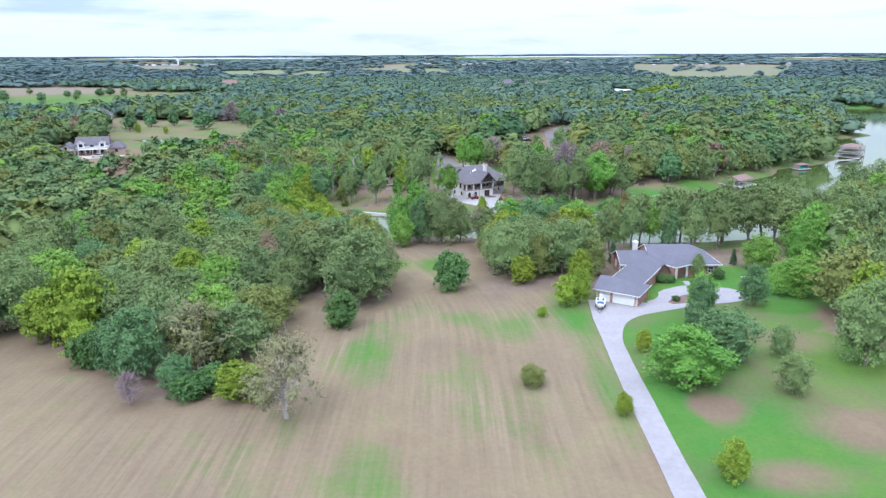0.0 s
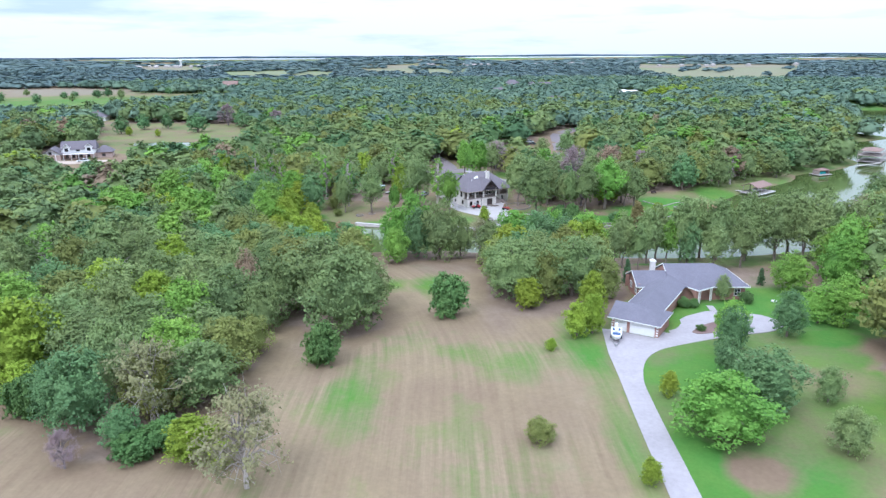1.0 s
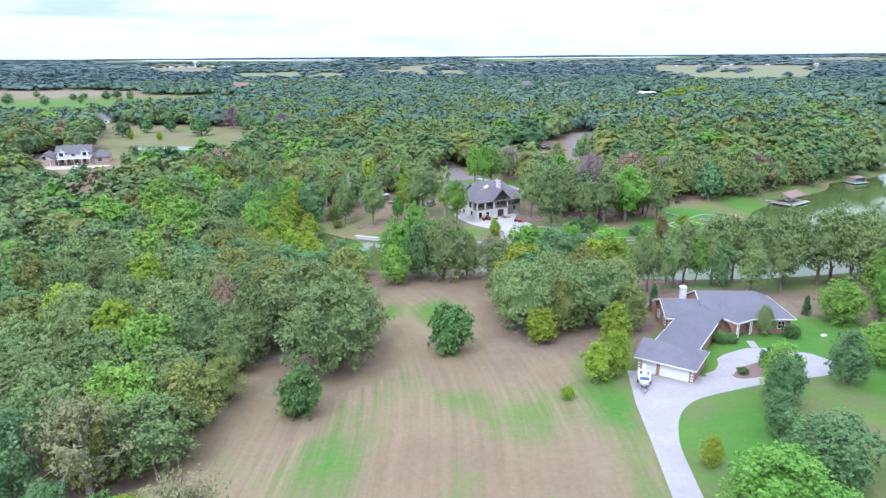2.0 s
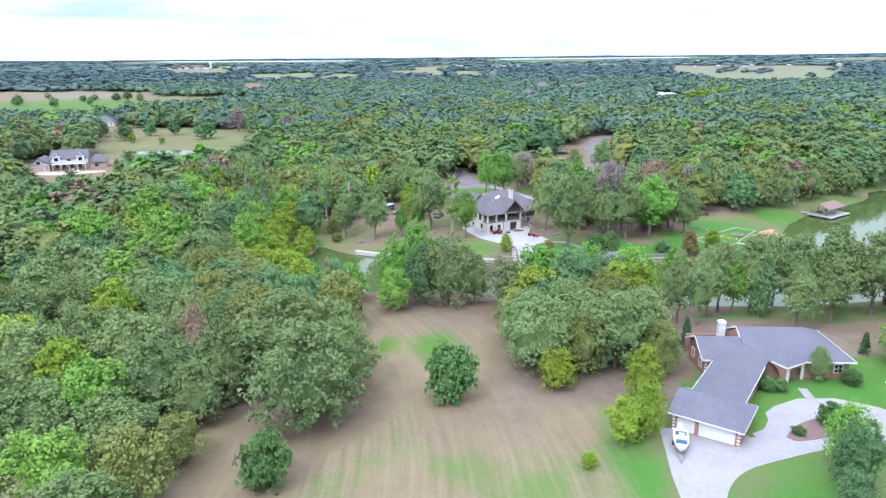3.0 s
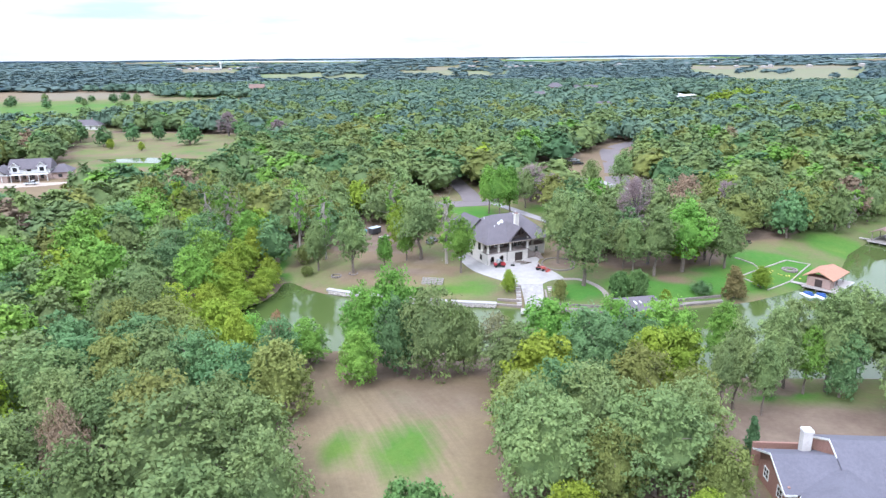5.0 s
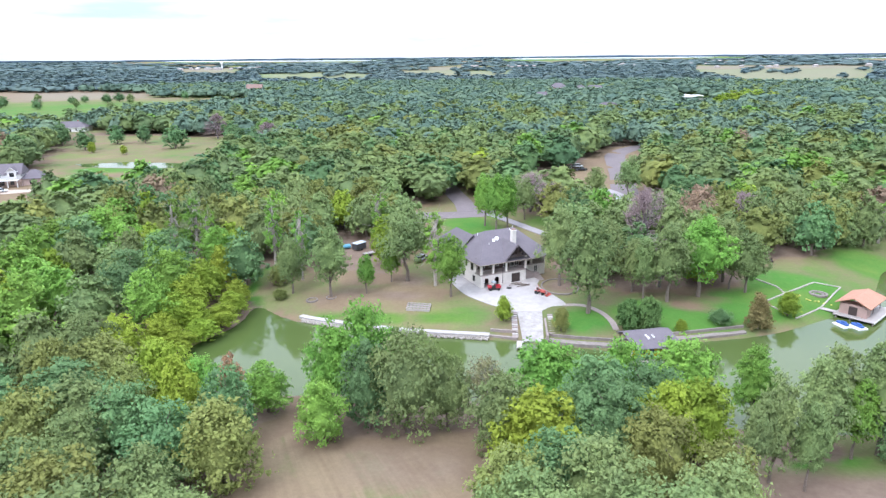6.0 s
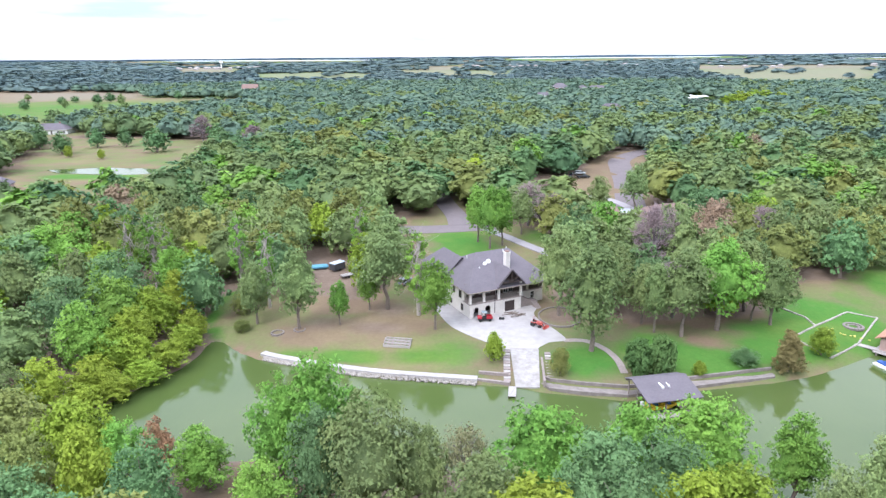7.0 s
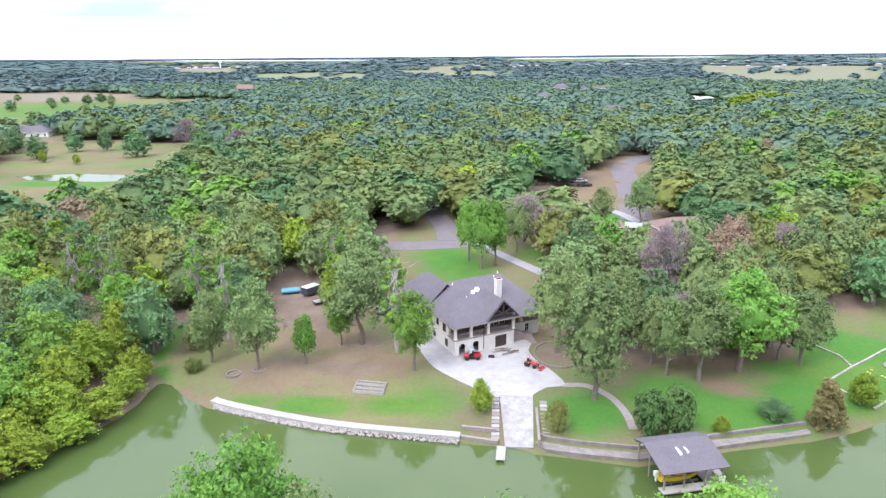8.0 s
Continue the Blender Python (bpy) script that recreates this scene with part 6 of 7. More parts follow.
def boathouse():
    M = pose(37.6, 218.6, WATER, 0, 0, 15)
    H = thing("boathouse", M, "open timber boathouse with a grey gabled roof over the water", "boathouse")
    part("front_deck", boxes((0, 9.0, -0.3, 1.1, 0.45, 0.62)), PALEWOOD, H)
    part("side_deck", boxes((6.6, 9.0, 1.105, 8.6, 0.45, 0.62), (0, 6.6, 7.4, 8.6, 0.45, 0.62)), GREYWOOD, H)
    for x in (0.4, 3.2, 6.2, 8.7):
        for y in (0.4, 4.4, 7.5):
            part("post", boxes((x - 0.09, x + 0.09, y - 0.09, y + 0.09, -1.5, 3.6 if y != 4.4 else 4.5)), GREYWOOD, H)
    for y, z in ((0.4, 3.55), (7.5, 3.65)):
        part("beam", boxes((-0.2, 8.9, y - 0.1, y + 0.1, z - 0.25, z)), GREYWOOD, H)
    bm = bmesh.new()
    vs = [(-0.4, -0.5, 3.6), (9.0, -0.5, 3.6), (9.0, 5.2, 4.8), (-0.4, 5.2, 4.8), (9.0, 7.8, 3.8), (-0.4, 7.8, 3.8)]
    v = [bm.verts.new(p) for p in vs] + [bm.verts.new((x, y, z - 0.14)) for x, y, z in vs]
    for f in ((0, 1, 2, 3), (3, 2, 4, 5)):
        bm.faces.new([v[i] for i in f]), bm.faces.new([v[i + 6] for i in reversed(f)])
    for i, j in ((0, 1), (1, 2), (2, 4), (4, 5), (5, 3), (3, 0)):
        bm.faces.new((v[i], v[j], v[j + 6], v[i + 6]))
    part("roof", bm, SHINGLE, H)
    bm = bmesh.new()
    for k in range(8):
        beam(bm, (-0.25 + 1.28 * k, -0.35, 3.4), (-0.25 + 1.28 * k, 5.2, 4.58), 0.08, 0.14)
    part("rafters", bm, GREYWOOD, H)
    part("skylight", boxes((3.4, 3.7, 2.2, 3.8, 4.1, 4.5)), WHITE, H, "narrow white roof patch")
    part("skylight", boxes((4.6, 4.8, 2.4, 3.6, 4.1, 4.5)), WHITE, H, "narrow white roof patch")
    part("locker", boxes((8.1, 8.95, 0.2, 1.9, 0.625, 1.6), (8.0, 9.0, 0.15, 1.95, 1.6, 1.66)), STONE, H, "white storage locker on the deck")
    B = thing("motor_boat", M @ pose(3.6, 2.3, 0.7), "yellow motor boat with white outboard on a lift", "boat")
    boat(B, 6.0, 2.1, YELLOW, YELLOW)
    L = thing("boat_lift", M @ pose(3.6, 2.3, 0.35), "steel boat lift under the roof", "boat lift")
    part("cradle", boxes((-2.4, 2.4, -0.7, -0.5, 0.2, 0.34), (-2.4, 2.4, 0.5, 0.7, 0.2, 0.34)), STEEL, L)
    part("cross_bar", boxes((-1.6, -1.45, -1.4, 1.4, 0.05, 0.19), (1.45, 1.6, -1.4, 1.4, 0.05, 0.19)), STEEL, L)


boathouse()


def shore_boathouse(m, L, D, label, roof_mat, wall=True):
    H = thing("boathouse", m, label, "boathouse")
    n = int(L / 0.5)
    part("deck", boxes((-1.2, L + 1.2, -1.8, D + 0.6, 0.6, 0.78)), PALEWOOD, H)
    part("deck_edge", boxes((-1.25, L + 1.25, -1.9, -1.81, 0.5, 0.8), (L + 1.21, L + 1.3, -1.8, D + 0.6, 0.5, 0.8)), WHITE, H)
    for x in (-0.9, L / 2, L + 0.9):
        for y in (-1.5, D / 2, D):
            part("pile", rod(bmesh.new(), (x, y, -2), (x, y, 0.6), 0.13), GREYWOOD, H)
    for x in (0.2, L / 2, L - 0.2):
        for y in (0.2, D - 0.2):
            part("post", boxes((x - 0.09, x + 0.09, y - 0.09, y + 0.09, 0.781, 3.3)), GREYWOOD, H)
    if wall:
        part("store_wall", boxes((0.1, L * 0.3, 0.1, D - 0.1, 0.782, 3.2)), mat("tan_siding", (0.40, 0.27, 0.24), (0.48, 0.34, 0.30), 3), H, "tan boarded store room")
        part("store_door", boxes((0.04, 0.1, D * 0.35, D * 0.65, 0.8, 2.8)), DARKWOOD, H)
    part("roof", hip_roof(bmesh.new(), -0.6, L + 0.6, -0.7, D + 0.7, 3.3, 4.9, 0.0, 1.5), roof_mat, H)
    b = thing("motor_boat", m @ pose(L * 0.62, D / 2, 0.9), "white motor boat with blue seats on a lift", "boat")
    boat(b, 5.6, 2.0, WHITE, WHITE)
    return H


shore_boathouse(pose(90.0, 242.2, WATER, 0, 0, 46), 9.5, 5.5, "boathouse with a terracotta roof on a pale deck", SHINGLE_RED)
gw = thing("gangway", pose(83.0, 248.8, WATER, 0, 0, -40), "pale wooden gangway from the garden to the boathouse", "gangway")
part("walkway", boxes((0, 8.5, -0.7, 0.7, 0.8, 0.92)), PALEWOOD, gw)
for x in (1, 4, 7):
    part("post", boxes((x - 0.08, x + 0.08, -0.6, 0.6, -1.5, 0.8)), GREYWOOD, gw)
for k, (x, y) in enumerate(((84.5, 240.6), (87.0, 239.6))):
    p = thing("watercraft_float", pose(x, y, WATER, 0, 0, 20), "white floating platform with a blue watercraft", "watercraft")
    part("float", boxes((-1.2, 1.2, -1.6, 1.6, -0.15, 0.3), bevel=0.1), WHITE, p)
    part("craft", boxes((-0.45, 0.45, -1.3, 1.3, 0.301, 0.75), (-0.25, 0.25, -0.9, 0.3, 0.75, 1.05), bevel=0.08), mat("blue_gelcoat", (0.04, 0.10, 0.35), (0.06, 0.14, 0.42), 3, 0.3), p, "blue and white watercraft")
shore_boathouse(pose(127, 283.5, WATER, 0, 0, 38), 11, 6, "boathouse with a faded brown roof on piles", SHINGLE_PINK, False)
gw = thing("gangway", pose(121.5, 291, WATER, 0, 0, -38), "pale wooden gangway from the bank to the boathouse", "gangway")
part("walkway", boxes((0, 9, -0.7, 0.7, 0.8, 0.92)), PALEWOOD, gw)
for x in (1, 4.5, 8):
    part("post", boxes((x - 0.08, x + 0.08, -0.6, 0.6, -1.5, 0.8)), GREYWOOD, gw)
# two-deck dock out on the lake
dk = thing("two_deck_dock", pose(226, 362, WATER, 0, 0, 50), "two-deck steel boat dock out on the lake", "dock")
part("lower_deck", boxes((0, 18, 0, 11, 0.5, 0.7)), PALEWOOD, dk)
part("upper_deck", boxes((0, 18, 0, 11, 3.6, 3.85)), GREYWOOD, dk)
part("canopy", hip_roof(bmesh.new(), 1, 15, 1, 10, 6.3, 7.4), SHINGLE_PINK, dk)
for x in (0.3, 6, 12, 17.7):
    for y in (0.3, 10.7):
        part("post", boxes((x - 0.12, x + 0.12, y - 0.12, y + 0.12, -2, 6.2)), GREYWOOD, dk)
part("railing", boxes((0, 18, 0, 0.08, 4.7, 4.8), (0, 18, 10.9, 11, 4.7, 4.8), (0, 0.08, 0, 11, 4.7, 4.8), *[(1.5 * k, 1.5 * k + 0.06, 0, 0.06, 3.85, 4.7) for k in range(12)]), GREYWOOD, dk)
gw = thing("gangway", pose(208, 352, WATER, 0, 0, 28), "long pale gangway to the lake dock", "gangway")
part("walkway", boxes((0, 20, -0.7, 0.7, 0.7, 0.85)), PALEWOOD, gw)
dk = thing("small_dock", pose(178.5, 331, WATER, 0, 0, 20), "small dock with a teal cover at the bank", "dock")
part("deck", boxes((-4, 4, -3, 3, 0.4, 0.6)), PALEWOOD, dk)
part("cover", hip_roof(bmesh.new(), -3.2, 3.2, -2, 2, 2.6, 3.4), SHINGLE_PINK, dk)
part("boat_cover", boxes((-2.4, 2.4, -1, 1, 0.62, 1.6), bevel=0.2), mat("teal_canvas", (0.03, 0.35, 0.36), (0.05, 0.42, 0.42), 3, 0.7), dk, "teal boat cover")
for x in (-3, 3):
    part("post", boxes((x - 0.08, x + 0.08, -1.9, 1.9, -1.5, 2.6)), GREYWOOD, dk)

# ---------------------------------------------------------------- garden things
for k in range(3):
    b = thing("raised_bed", pose(-4.6, 240.6 + 1.2 * k, at_ground(-4.6, 240.6 + 1.2 * k), 0, 0, -6), "weathered timber raised bed with dry soil", "raised bed", "raised beds on the lawn")
    part("frame", boxes((-2.6, 2.6, -0.5, -0.42, -0.2, 0.42), (-2.6, 2.6, 0.42, 0.5, -0.2, 0.42), (-2.6, -2.52, -0.42, 0.42, -0.2, 0.42), (2.52, 2.6, -0.42, 0.42, -0.2, 0.42)), PALEWOOD, b)
    part("soil", boxes((-2.52, 2.52, -0.42, 0.42, -0.2, 0.25)), mat("dry_soil", (0.20, 0.15, 0.12), (0.30, 0.23, 0.19), 4, 0.95, 0.6), b)
    for j in range(6):
        part("plant", boxes((-2.2 + 0.8 * j, -1.95 + 0.8 * j, -0.15, 0.1, 0.25, 0.5), bevel=0.1), KINDS["shrub"]["leaf"], b)


def ring(name, x, y, r, w, h, label, n=28, sq=1.0):
    """A round kerb of separate stones."""
    H = thing(name, pose(x, y, at_ground(x, y)), label, "edging")
    me = None
    for k in range(n):
        a = 2 * math.pi * k / n
        if me is None:
            L = 2 * math.pi * r / n * 0.94
            first = part("stone", boxes((-L / 2, L / 2, -w / 2, w / 2, -0.15, h), bevel=0.03), WALLSTONE, H)
            me = first.data
            ob = first
        else:
            ob = new("stone", me)
            ob.parent = H
        ob.matrix_basis = pose(r * math.cos(a), r * math.sin(a) * sq, 0, 0, 0, math.degrees(a) + 90)
    return H


ring("tree_ring", 27.4, 255.6, 4.3, 0.35, 0.28, "round pale stone edging round a tree", 40, 1.25)
ring("tree_ring", -29.5, 245.8, 1.2, 0.3, 0.3, "small stone ring round a tree stump", 14)
ring("tree_ring", -25.3, 247, 1.1, 0.25, 0.15, "small stone ring round a tree", 12)
ring("fire_ring", 86.2, 255.6, 1.7, 0.5, 0.3, "round stone fire pit in the garden", 18)
ring("fire_ring", 86.2, 255.6, 1.0, 0.4, 0.2, "inner ring of stones of the fire pit", 12)


def edging(pts, label):
    H = thing("path_edging", pose(*pts[0], at_ground(*pts[0])), label, "edging")
    x0, y0 = pts[0]
    first = None
    for a, b in zip(pts, pts[1:]):
        d = math.hypot(b[0] - a[0], b[1] - a[1])
        n = max(1, round(d / 1.0))
        for k in range(n):
            x, y = a[0] + (b[0] - a[0]) * (k + 0.5) / n, a[1] + (b[1] - a[1]) * (k + 0.5) / n
            if first is None:
                ob = part("stone", boxes((-0.47, 0.47, -0.18, 0.18, -0.2, 0.2), bevel=0.04), ROCK, H)
                first = ob.data
            else:
                ob = new("stone", first)
                ob.parent = H
            ob.matrix_basis = pose(x - x0, y - y0, at_ground(x, y) - at_ground(x0, y0), 0, 0, math.degrees(math.atan2(b[1] - a[1], b[0] - a[0])))


edging([(74.8, 263.0), (77.8, 258.0), (78.3, 254.6)], "pale stone edging of the garden path")
edging([(71.3, 248.7), (75, 251.8), (78.3, 254.6), (83, 258.2), (88.2, 262.4), (91, 261.6), (93.7, 261.0)], "pale stone edging of the garden path")
edging([(71.3, 248.7), (73.5, 245.6), (74.5, 243.6)], "pale stone edging of the garden path")
edging([(93.7, 261.0), (88.5, 254.5), (83.6, 248.4), (79.5, 245.0), (75.5, 241.9)], "pale stone edging of the garden path")
fl = thing("flower_bed", pose(82, 252, at_ground(82, 252)), "clumps of yellow flowers in the garden", "flowers")
rng = np.random.default_rng(3)
for k in range(14):
    x, y = -2.5 + 0.5 * k + rng.normal() * 0.3, 1.5 - 0.25 * k + rng.normal() * 0.4
    part("flower_clump", boxes((x - 0.2, x + 0.2, y - 0.15, y + 0.15, at_ground(82 + x, 252 + y) - at_ground(82, 252), at_ground(82 + x, 252 + y) - at_ground(82, 252) + 0.25), bevel=0.08), mat("yellow_petals", (0.55, 0.52, 0.10), (0.68, 0.62, 0.2), 5), fl)
bn = thing("garden_bench", pose(83, 276, at_ground(83, 276), 0, 0, 15), "dark wooden garden bench on the lawn", "bench")
part("seat", boxes((-1, 1, -0.3, 0.3, 0.42, 0.5)), DARKWOOD, bn)
part("backrest", boxes((-1, 1, 0.3, 0.36, 0.5, 1.0)), DARKWOOD, bn)
for x in (-0.85, 0.85):
    part("leg", boxes((x - 0.05, x + 0.05, -0.28, 0.34, -0.1, 0.42)), DARKWOOD, bn)


def vehicle(name, m, paint, label, category, L=4.8, W=1.9, kind="suv"):
    """A car: body, glasshouse, four wheels, lights; the nose towards +x."""
    H = thing(name, m, label, category)
    part("body", boxes((-L / 2, L / 2, -W / 2, W / 2, 0.4, 1.0), (L / 2 - 0.12, L / 2 + 0.05, -W / 2 + 0.05, W / 2 - 0.05, 0.42, 0.75), bevel=0.1), paint, H)
    c0, c1 = (-L / 2 + 0.15, L / 2 - 1.4) if kind == "suv" else (-0.3, L / 2 - 1.5)
    bm = bmesh.new()
    lo = [bm.verts.new(p) for p in ((c0, -W / 2 + 0.06, 1.0), (c1 + 0.5, -W / 2 + 0.06, 1.0), (c1 + 0.5, W / 2 - 0.06, 1.0), (c0, W / 2 - 0.06, 1.0))]
    hi = [bm.verts.new(p) for p in ((c0 + 0.25, -W / 2 + 0.22, 1.62), (c1 - 0.2, -W / 2 + 0.22, 1.62), (c1 - 0.2, W / 2 - 0.22, 1.62), (c0 + 0.25, W / 2 - 0.22, 1.62))]
    bm.faces.new(hi)
    for i in range(4):
        bm.faces.new((lo[i], lo[(i + 1) % 4], hi[(i + 1) % 4], hi[i]))
    part("windows", bm, GLASS, H)
    part("roof_panel", boxes((c0 + 0.22, c1 - 0.16, -W / 2 + 0.2, W / 2 - 0.2, 1.6, 1.68), bevel=0.03), paint, H)
    if kind == "pickup":
        part("bed_liner", boxes((-L / 2 + 0.15, -0.4, -W / 2 + 0.12, W / 2 - 0.12, 1.0, 1.04)), BLACK, H)
    for x in (-L * 0.31, L * 0.31):
        for y in (-W / 2 + 0.08, W / 2 - 0.08):
            w = part("wheel", rod(bmesh.new(), (x, y - 0.11, 0.36), (x, y + 0.11, 0.36), 0.36, 16), BLACK, H)
            part("rim", rod(bmesh.new(), (x, y - 0.12, 0.36), (x, y + 0.12, 0.36), 0.2, 12), STEEL, w)
    for y in (-W / 2 + 0.25, W / 2 - 0.25):
        part("headlight", boxes((L / 2 - 0.02, L / 2 + 0.01, y - 0.16, y + 0.16, 0.72, 0.88)), WHITE, H)
        part("tail_light", boxes((-L / 2 - 0.01, -L / 2 + 0.02, y - 0.12, y + 0.12, 0.75, 0.92)), RED, H)
    return H


PAINT_W = mat("white_car_paint", (0.72, 0.73, 0.75), (0.76, 0.77, 0.79), 2, 0.25, 0.0, stain=0.05)
PAINT_K = mat("black_car_paint", (0.012, 0.013, 0.016), (0.02, 0.021, 0.025), 2, 0.2, 0.0)
PAINT_G = mat("grey_car_paint", (0.20, 0.21, 0.24), (0.26, 0.27, 0.30), 2, 0.3, 0.0)
vehicle("pickup_truck", pose(50, 401, at_ground(50, 401), 0, 0, 5), PAINT_K, "black pickup truck parked by the road", "truck", 5.6, 2.0, "pickup")
vehicle("parked_car", pose(49.5, 409, at_ground(49.5, 409), 0, 0, 10), PAINT_W, "white car parked by the road", "car")
vehicle("parked_car", pose(45.5, 404, at_ground(45.5, 404), 0, 0, 80), PAINT_G, "small grey car parked by the road", "car", 4.2, 1.8)
vehicle("pickup_truck", pose(-182, 350, at_ground(-182, 350) + 0.08, 0, 0, 15), PAINT_W, "white pickup truck in front of the farmhouse", "truck", 5.6, 2.0, "pickup")
vehicle("parked_car", pose(-7.5, 274, at_ground(-7.5, 274), 0, 0, 70), PAINT_G, "grey car parked under the trees", "car")


def utility_vehicle():
    H = thing("utility_vehicle", pose(11.9, 253.0, -1.9, 0, 0, 10), "small red utility vehicle with a cargo bed on the patio", "utility vehicle")
    part("chassis", boxes((-1.4, 1.4, -0.65, 0.65, 0.35, 0.55)), BLACK, H)
    part("bonnet", boxes((-1.5, -0.6, -0.65, 0.65, 0.55, 1.0), bevel=0.1), RED, H)
    part("cargo_bed", boxes((0.35, 1.55, -0.7, -0.64, 0.6, 1.05), (0.35, 1.55, 0.64, 0.7, 0.6, 1.05), (0.35, 0.41, -0.64, 0.64, 0.6, 1.05), (1.49, 1.55, -0.64, 0.64, 0.6, 1.05), (0.35, 1.55, -0.64, 0.64, 0.56, 0.62)), RED, H)
    part("seat", boxes((-0.3, 0.2, -0.6, 0.6, 0.56, 0.85), (0.1, 0.25, -0.6, 0.6, 0.85, 1.3), bevel=0.04), BLACK, H)
    bm = bmesh.new()
    for x in (-0.6, 0.3):
        for y in (-0.62, 0.62):
            rod(bm, (x, y, 0.6), (x + 0.05, y * 0.92, 1.85), 0.03)
    part("roll_cage", bm, BLACK, H)
    part("canopy", boxes((-0.65, 0.45, -0.65, 0.65, 1.85, 1.92), bevel=0.03), mat("grey_plastic", (0.30, 0.36, 0.40), (0.36, 0.42, 0.46), 3, 0.5), H)
    for x in (-1.0, 1.0):
        for y in (-0.68, 0.68):
            part("wheel", rod(bmesh.new(), (x, y - 0.13, 0.32), (x, y + 0.13, 0.32), 0.32, 14), BLACK, H)


utility_vehicle()


def tiller():
    H = thing("compact_tractor", pose(22.4, 250.8, -2.02, 0, 0, -35), "orange-red compact tractor with front loader", "tractor")
    OR = mat("faded_red_paint", (0.45, 0.085, 0.07), (0.55, 0.13, 0.11), 4, 0.4)
    part("bonnet", boxes((0.1, 1.3, -0.35, 0.35, 0.55, 1.15), bevel=0.08), OR, H)
    part("seat", boxes((-0.7, -0.2, -0.3, 0.3, 0.8, 0.95), (-0.8, -0.68, -0.3, 0.3, 0.95, 1.4), bevel=0.04), BLACK, H)
    part("fenders", boxes((-1.0, 0.0, -0.75, -0.4, 0.85, 0.95), (-1.0, 0.0, 0.4, 0.75, 0.85, 0.95)), OR, H)
    bm = bmesh.new()
    for y in (-0.5, 0.5):
        beam(bm, (0.0, y, 1.0), (1.5, y, 0.8), 0.1, 0.14)
        beam(bm, (1.5, y, 0.8), (2.0, y, 0.3), 0.1, 0.14)
    part("loader_arms", bm, OR, H)
    part("bucket", boxes((1.9, 2.4, -0.8, 0.8, 0.12, 0.2), (1.9, 1.98, -0.8, 0.8, 0.2, 0.6), (1.9, 2.4, -0.8, -0.74, 0.2, 0.5), (1.9, 2.4, 0.74, 0.8, 0.2, 0.5)), OR, H)
    bm = bmesh.new()
    for y in (-0.4, 0.4):
        rod(bm, (-0.6, y, 0.9), (-0.7, y, 2.0), 0.035)
    rod(bm, (-0.7, -0.4, 2.0), (-0.7, 0.4, 2.0), 0.035)
    part("roll_bar", bm, OR, H)
    for x, y, r in ((-0.55, -0.6, 0.5), (-0.55, 0.6, 0.5), (0.95, -0.5, 0.32), (0.95, 0.5, 0.32)):
        part("wheel", rod(bmesh.new(), (x, y - 0.14, r), (x, y + 0.14, r), r, 14), BLACK, H)


tiller()
lg = thing("log_pile", pose(18.6, 256.2, -2.0, 0, 0, 20), "loose pile of cut branches on the patio", "log pile")
for k in range(14):
    a, x, y = rng.uniform(-0.6, 0.6), rng.normal() * 0.9, rng.normal() * 0.5
    part("log", rod(bmesh.new(), (x - math.cos(a) * 0.9, y - math.sin(a) * 0.9, 0.12 + 0.03 * k), (x + math.cos(a) * 0.9, y + math.sin(a) * 0.9, 0.14 + 0.045 * k), rng.uniform(0.06, 0.12), 6), BARK, lg)
bx = thing("storage_tub", pose(15.4, 253.9, -2.0), "black plastic tub on the patio", "tub")
part("tub", boxes((-0.55, 0.55, -0.35, 0.35, 0, 0.45), bevel=0.06), BLACK, bx)


def trailer_boat():
    m = pose(33.0, 131.8, 0.3, 0, 0, -104)
    H = thing("motor_boat", m @ pose(0, 0, 0.45), "white motor boat with blue seats on a trailer", "boat")
    boat(H, 5.4, 2.1, WHITE, WHITE)
    T = thing("boat_trailer", m, "galvanised boat trailer on the driveway", "trailer")
    bm = bmesh.new()
    for y in (-0.6, 0.6):
        beam(bm, (-2.2, y, 0.42), (2.0, y, 0.42), 0.1, 0.1)
        beam(bm, (2.0, y, 0.42), (3.9, 0, 0.42), 0.1, 0.1)
    part("frame", bm, STEEL, T)
    part("tongue", rod(bmesh.new(), (3.8, 0, 0.42), (4.3, 0, 0.42), 0.07), STEEL, T)
    for y in (-0.95, 0.95):
        part("wheel", rod(bmesh.new(), (-0.6, y - 0.1, 0.3), (-0.6, y + 0.1, 0.3), 0.3, 14), BLACK, T)
    part("jack", rod(bmesh.new(), (3.6, 0, 0.0), (3.6, 0, 0.6), 0.04), STEEL, T)


trailer_boat()
# trailers under the trees west of the lake house
H = thing("cargo_trailer", pose(-25.8, 283, at_ground(-25.8, 283), 0, 0, 55), "small dark enclosed trailer with a pale top", "trailer")
part("box_body", boxes((-1.8, 1.8, -1.0, 1.0, 0.4, 2.0), bevel=0.05), mat("dark_panel", (0.05, 0.05, 0.06), (0.08, 0.08, 0.09), 3, 0.5), H)
part("top", boxes((-1.85, 1.85, -1.05, 1.05, 2.0, 2.2), bevel=0.06), mat("pale_blue_tarp", (0.50, 0.56, 0.66), (0.60, 0.66, 0.76), 2, 0.6), H, "pale blue-grey tarp")
for y in (-1.0, 1.0):
    part("wheel", rod(bmesh.new(), (0, y - 0.1, 0.3), (0, y + 0.1, 0.3), 0.3, 12), BLACK, H)
H = thing("covered_boat", pose(-30.5, 283.5, at_ground(-30.5, 283.5), 0, 0, 20), "small boat under a blue tarpaulin", "boat")
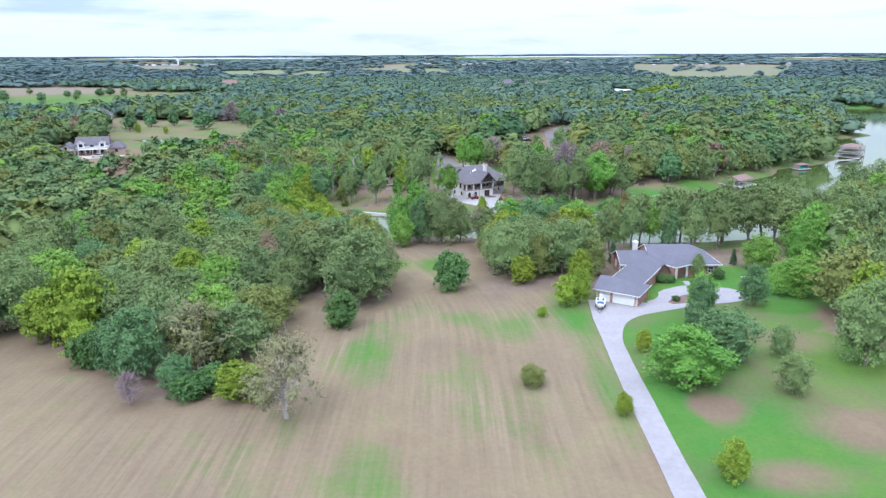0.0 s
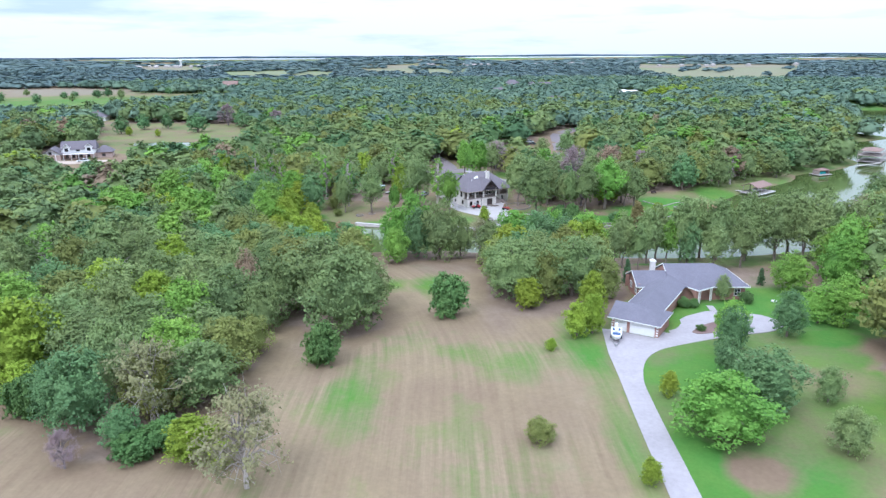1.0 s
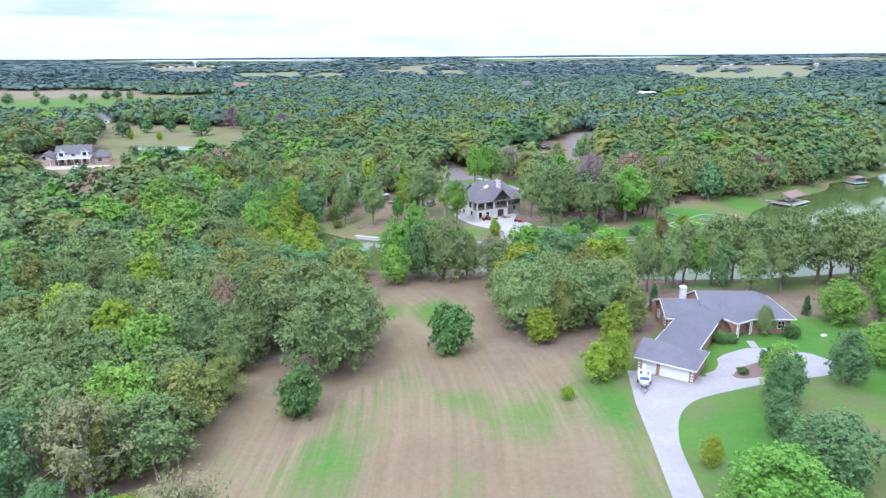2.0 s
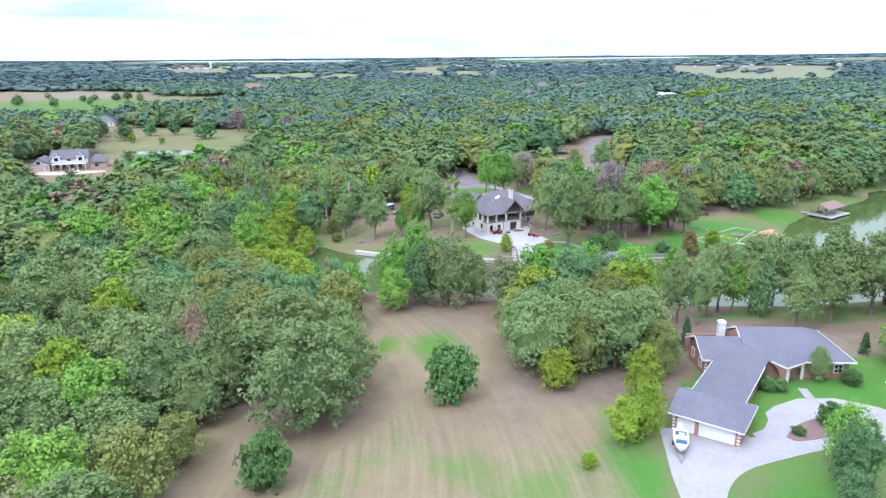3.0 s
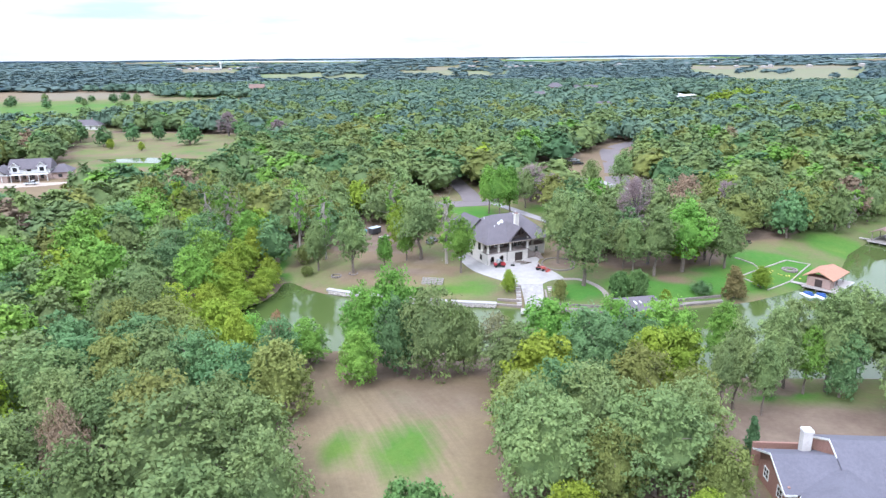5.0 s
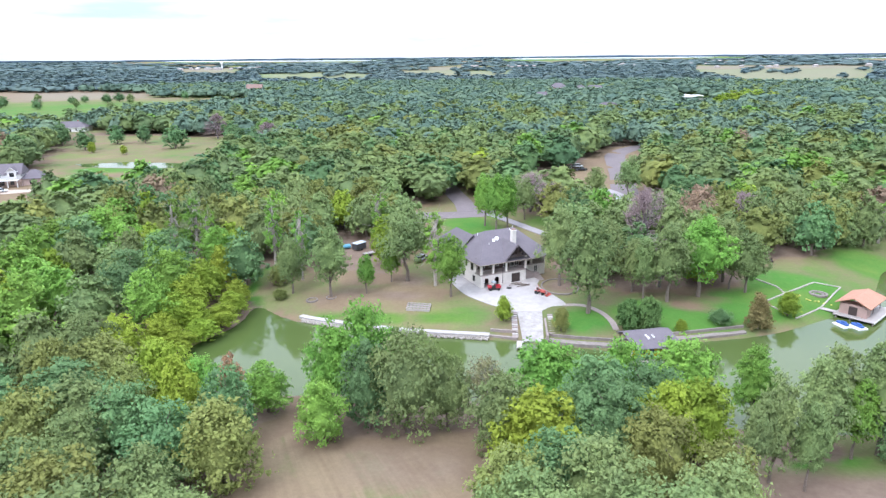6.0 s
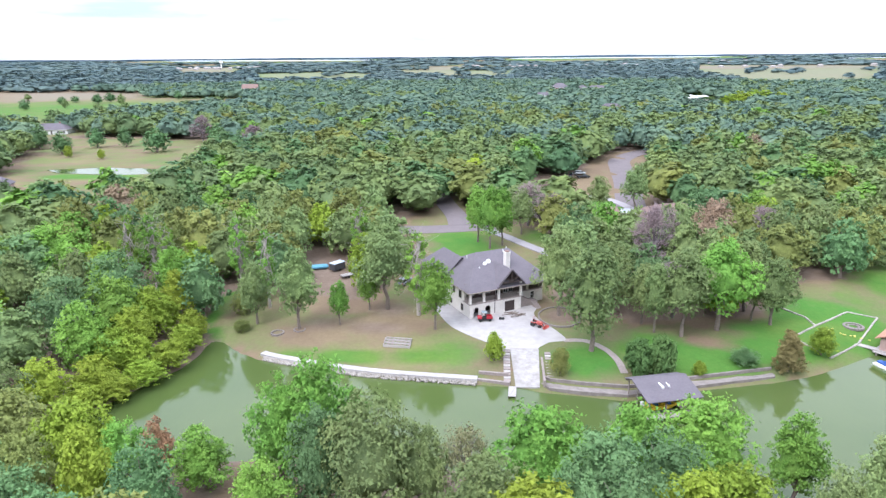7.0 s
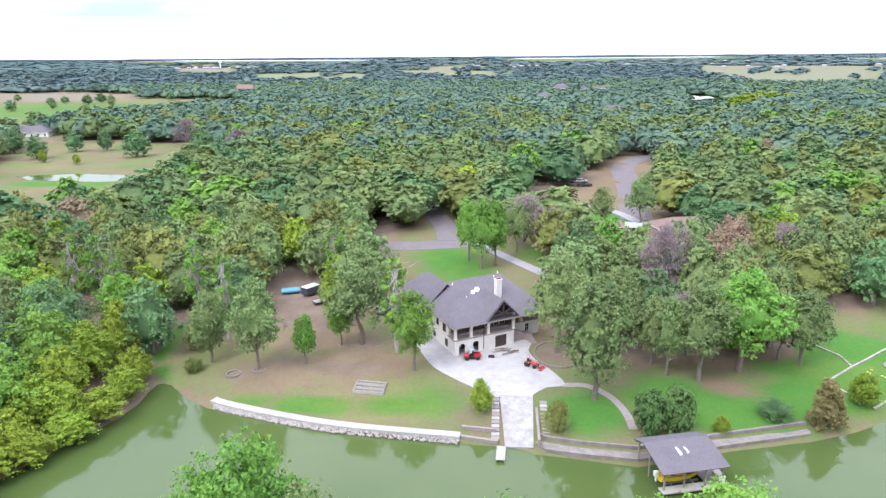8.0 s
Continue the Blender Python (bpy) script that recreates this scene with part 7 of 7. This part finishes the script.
part("tarpaulin", boxes((-2.2, 2.2, -0.9, 0.9, 0.3, 1.2), bevel=0.3), mat("blue_tarp", (0.10, 0.32, 0.48), (0.16, 0.40, 0.56), 2, 0.5), H)
H = thing("flatbed_trailer", pose(-22.2, 278, at_ground(-22.2, 278), 0, 0, 40), "flatbed trailer loaded with pale boards", "trailer")
part("flatbed", boxes((-1.7, 1.7, -0.9, 0.9, 0.45, 0.55)), DARKWOOD, H)
for k in range(4):
    part("board", boxes((-1.5, 1.6, -0.8 + 0.42 * k, -0.5 + 0.42 * k, 0.552, 0.75)), PALEWOOD, H)
for y in (-0.9, 0.9):
    part("wheel", rod(bmesh.new(), (0, y - 0.1, 0.28), (0, y + 0.1, 0.28), 0.28, 12), BLACK, H)
# planted island in the turning circle, bed and dish at the brick house
slab("island_bed", curve_pts([(48.4, 135.2), (51, 138.2), (55, 140.6), (59, 141.4), (61, 139.6), (58, 137.2), (53, 135.0), (49.5, 134.2), (48.4, 135.2)], 4)[:-1], mat("mulch", (0.16, 0.10, 0.09), (0.24, 0.16, 0.14), 3, 0.95, 0.6), "dark mulched island bed in the turning circle", "flower bed", 0.13)
slab("front_path", ribbon([(57.2, 147.2), (57.6, 150.5)], 1.4), CONCRETE, "short pale concrete path to the porch", "path", 0.06)
H = thing("satellite_dish", pose(68.3, 164.2, at_ground(68.3, 164.2)), "white satellite dish on a short pole", "satellite dish")
part("pole", rod(bmesh.new(), (0, 0, -0.2), (0, 0, 1.6), 0.05), STEEL, H)
bm = bmesh.new()
bmesh.ops.create_cone(bm, cap_ends=True, segments=18, radius1=0.15, radius2=0.7, depth=0.25, matrix=Matrix.Translation((0, 0, 1.9)) @ Euler((radians(60), 0, 0.4)).to_matrix().to_4x4())
part("reflector", bm, WHITE, H)
H = thing("utility_box", pose(72.5, 153, at_ground(72.5, 153), 0, 0, 20), "low white utility box on the lawn", "utility box")
part("cover", boxes((-0.5, 0.5, -0.35, 0.35, 0, 0.35), bevel=0.05), WHITE, H)
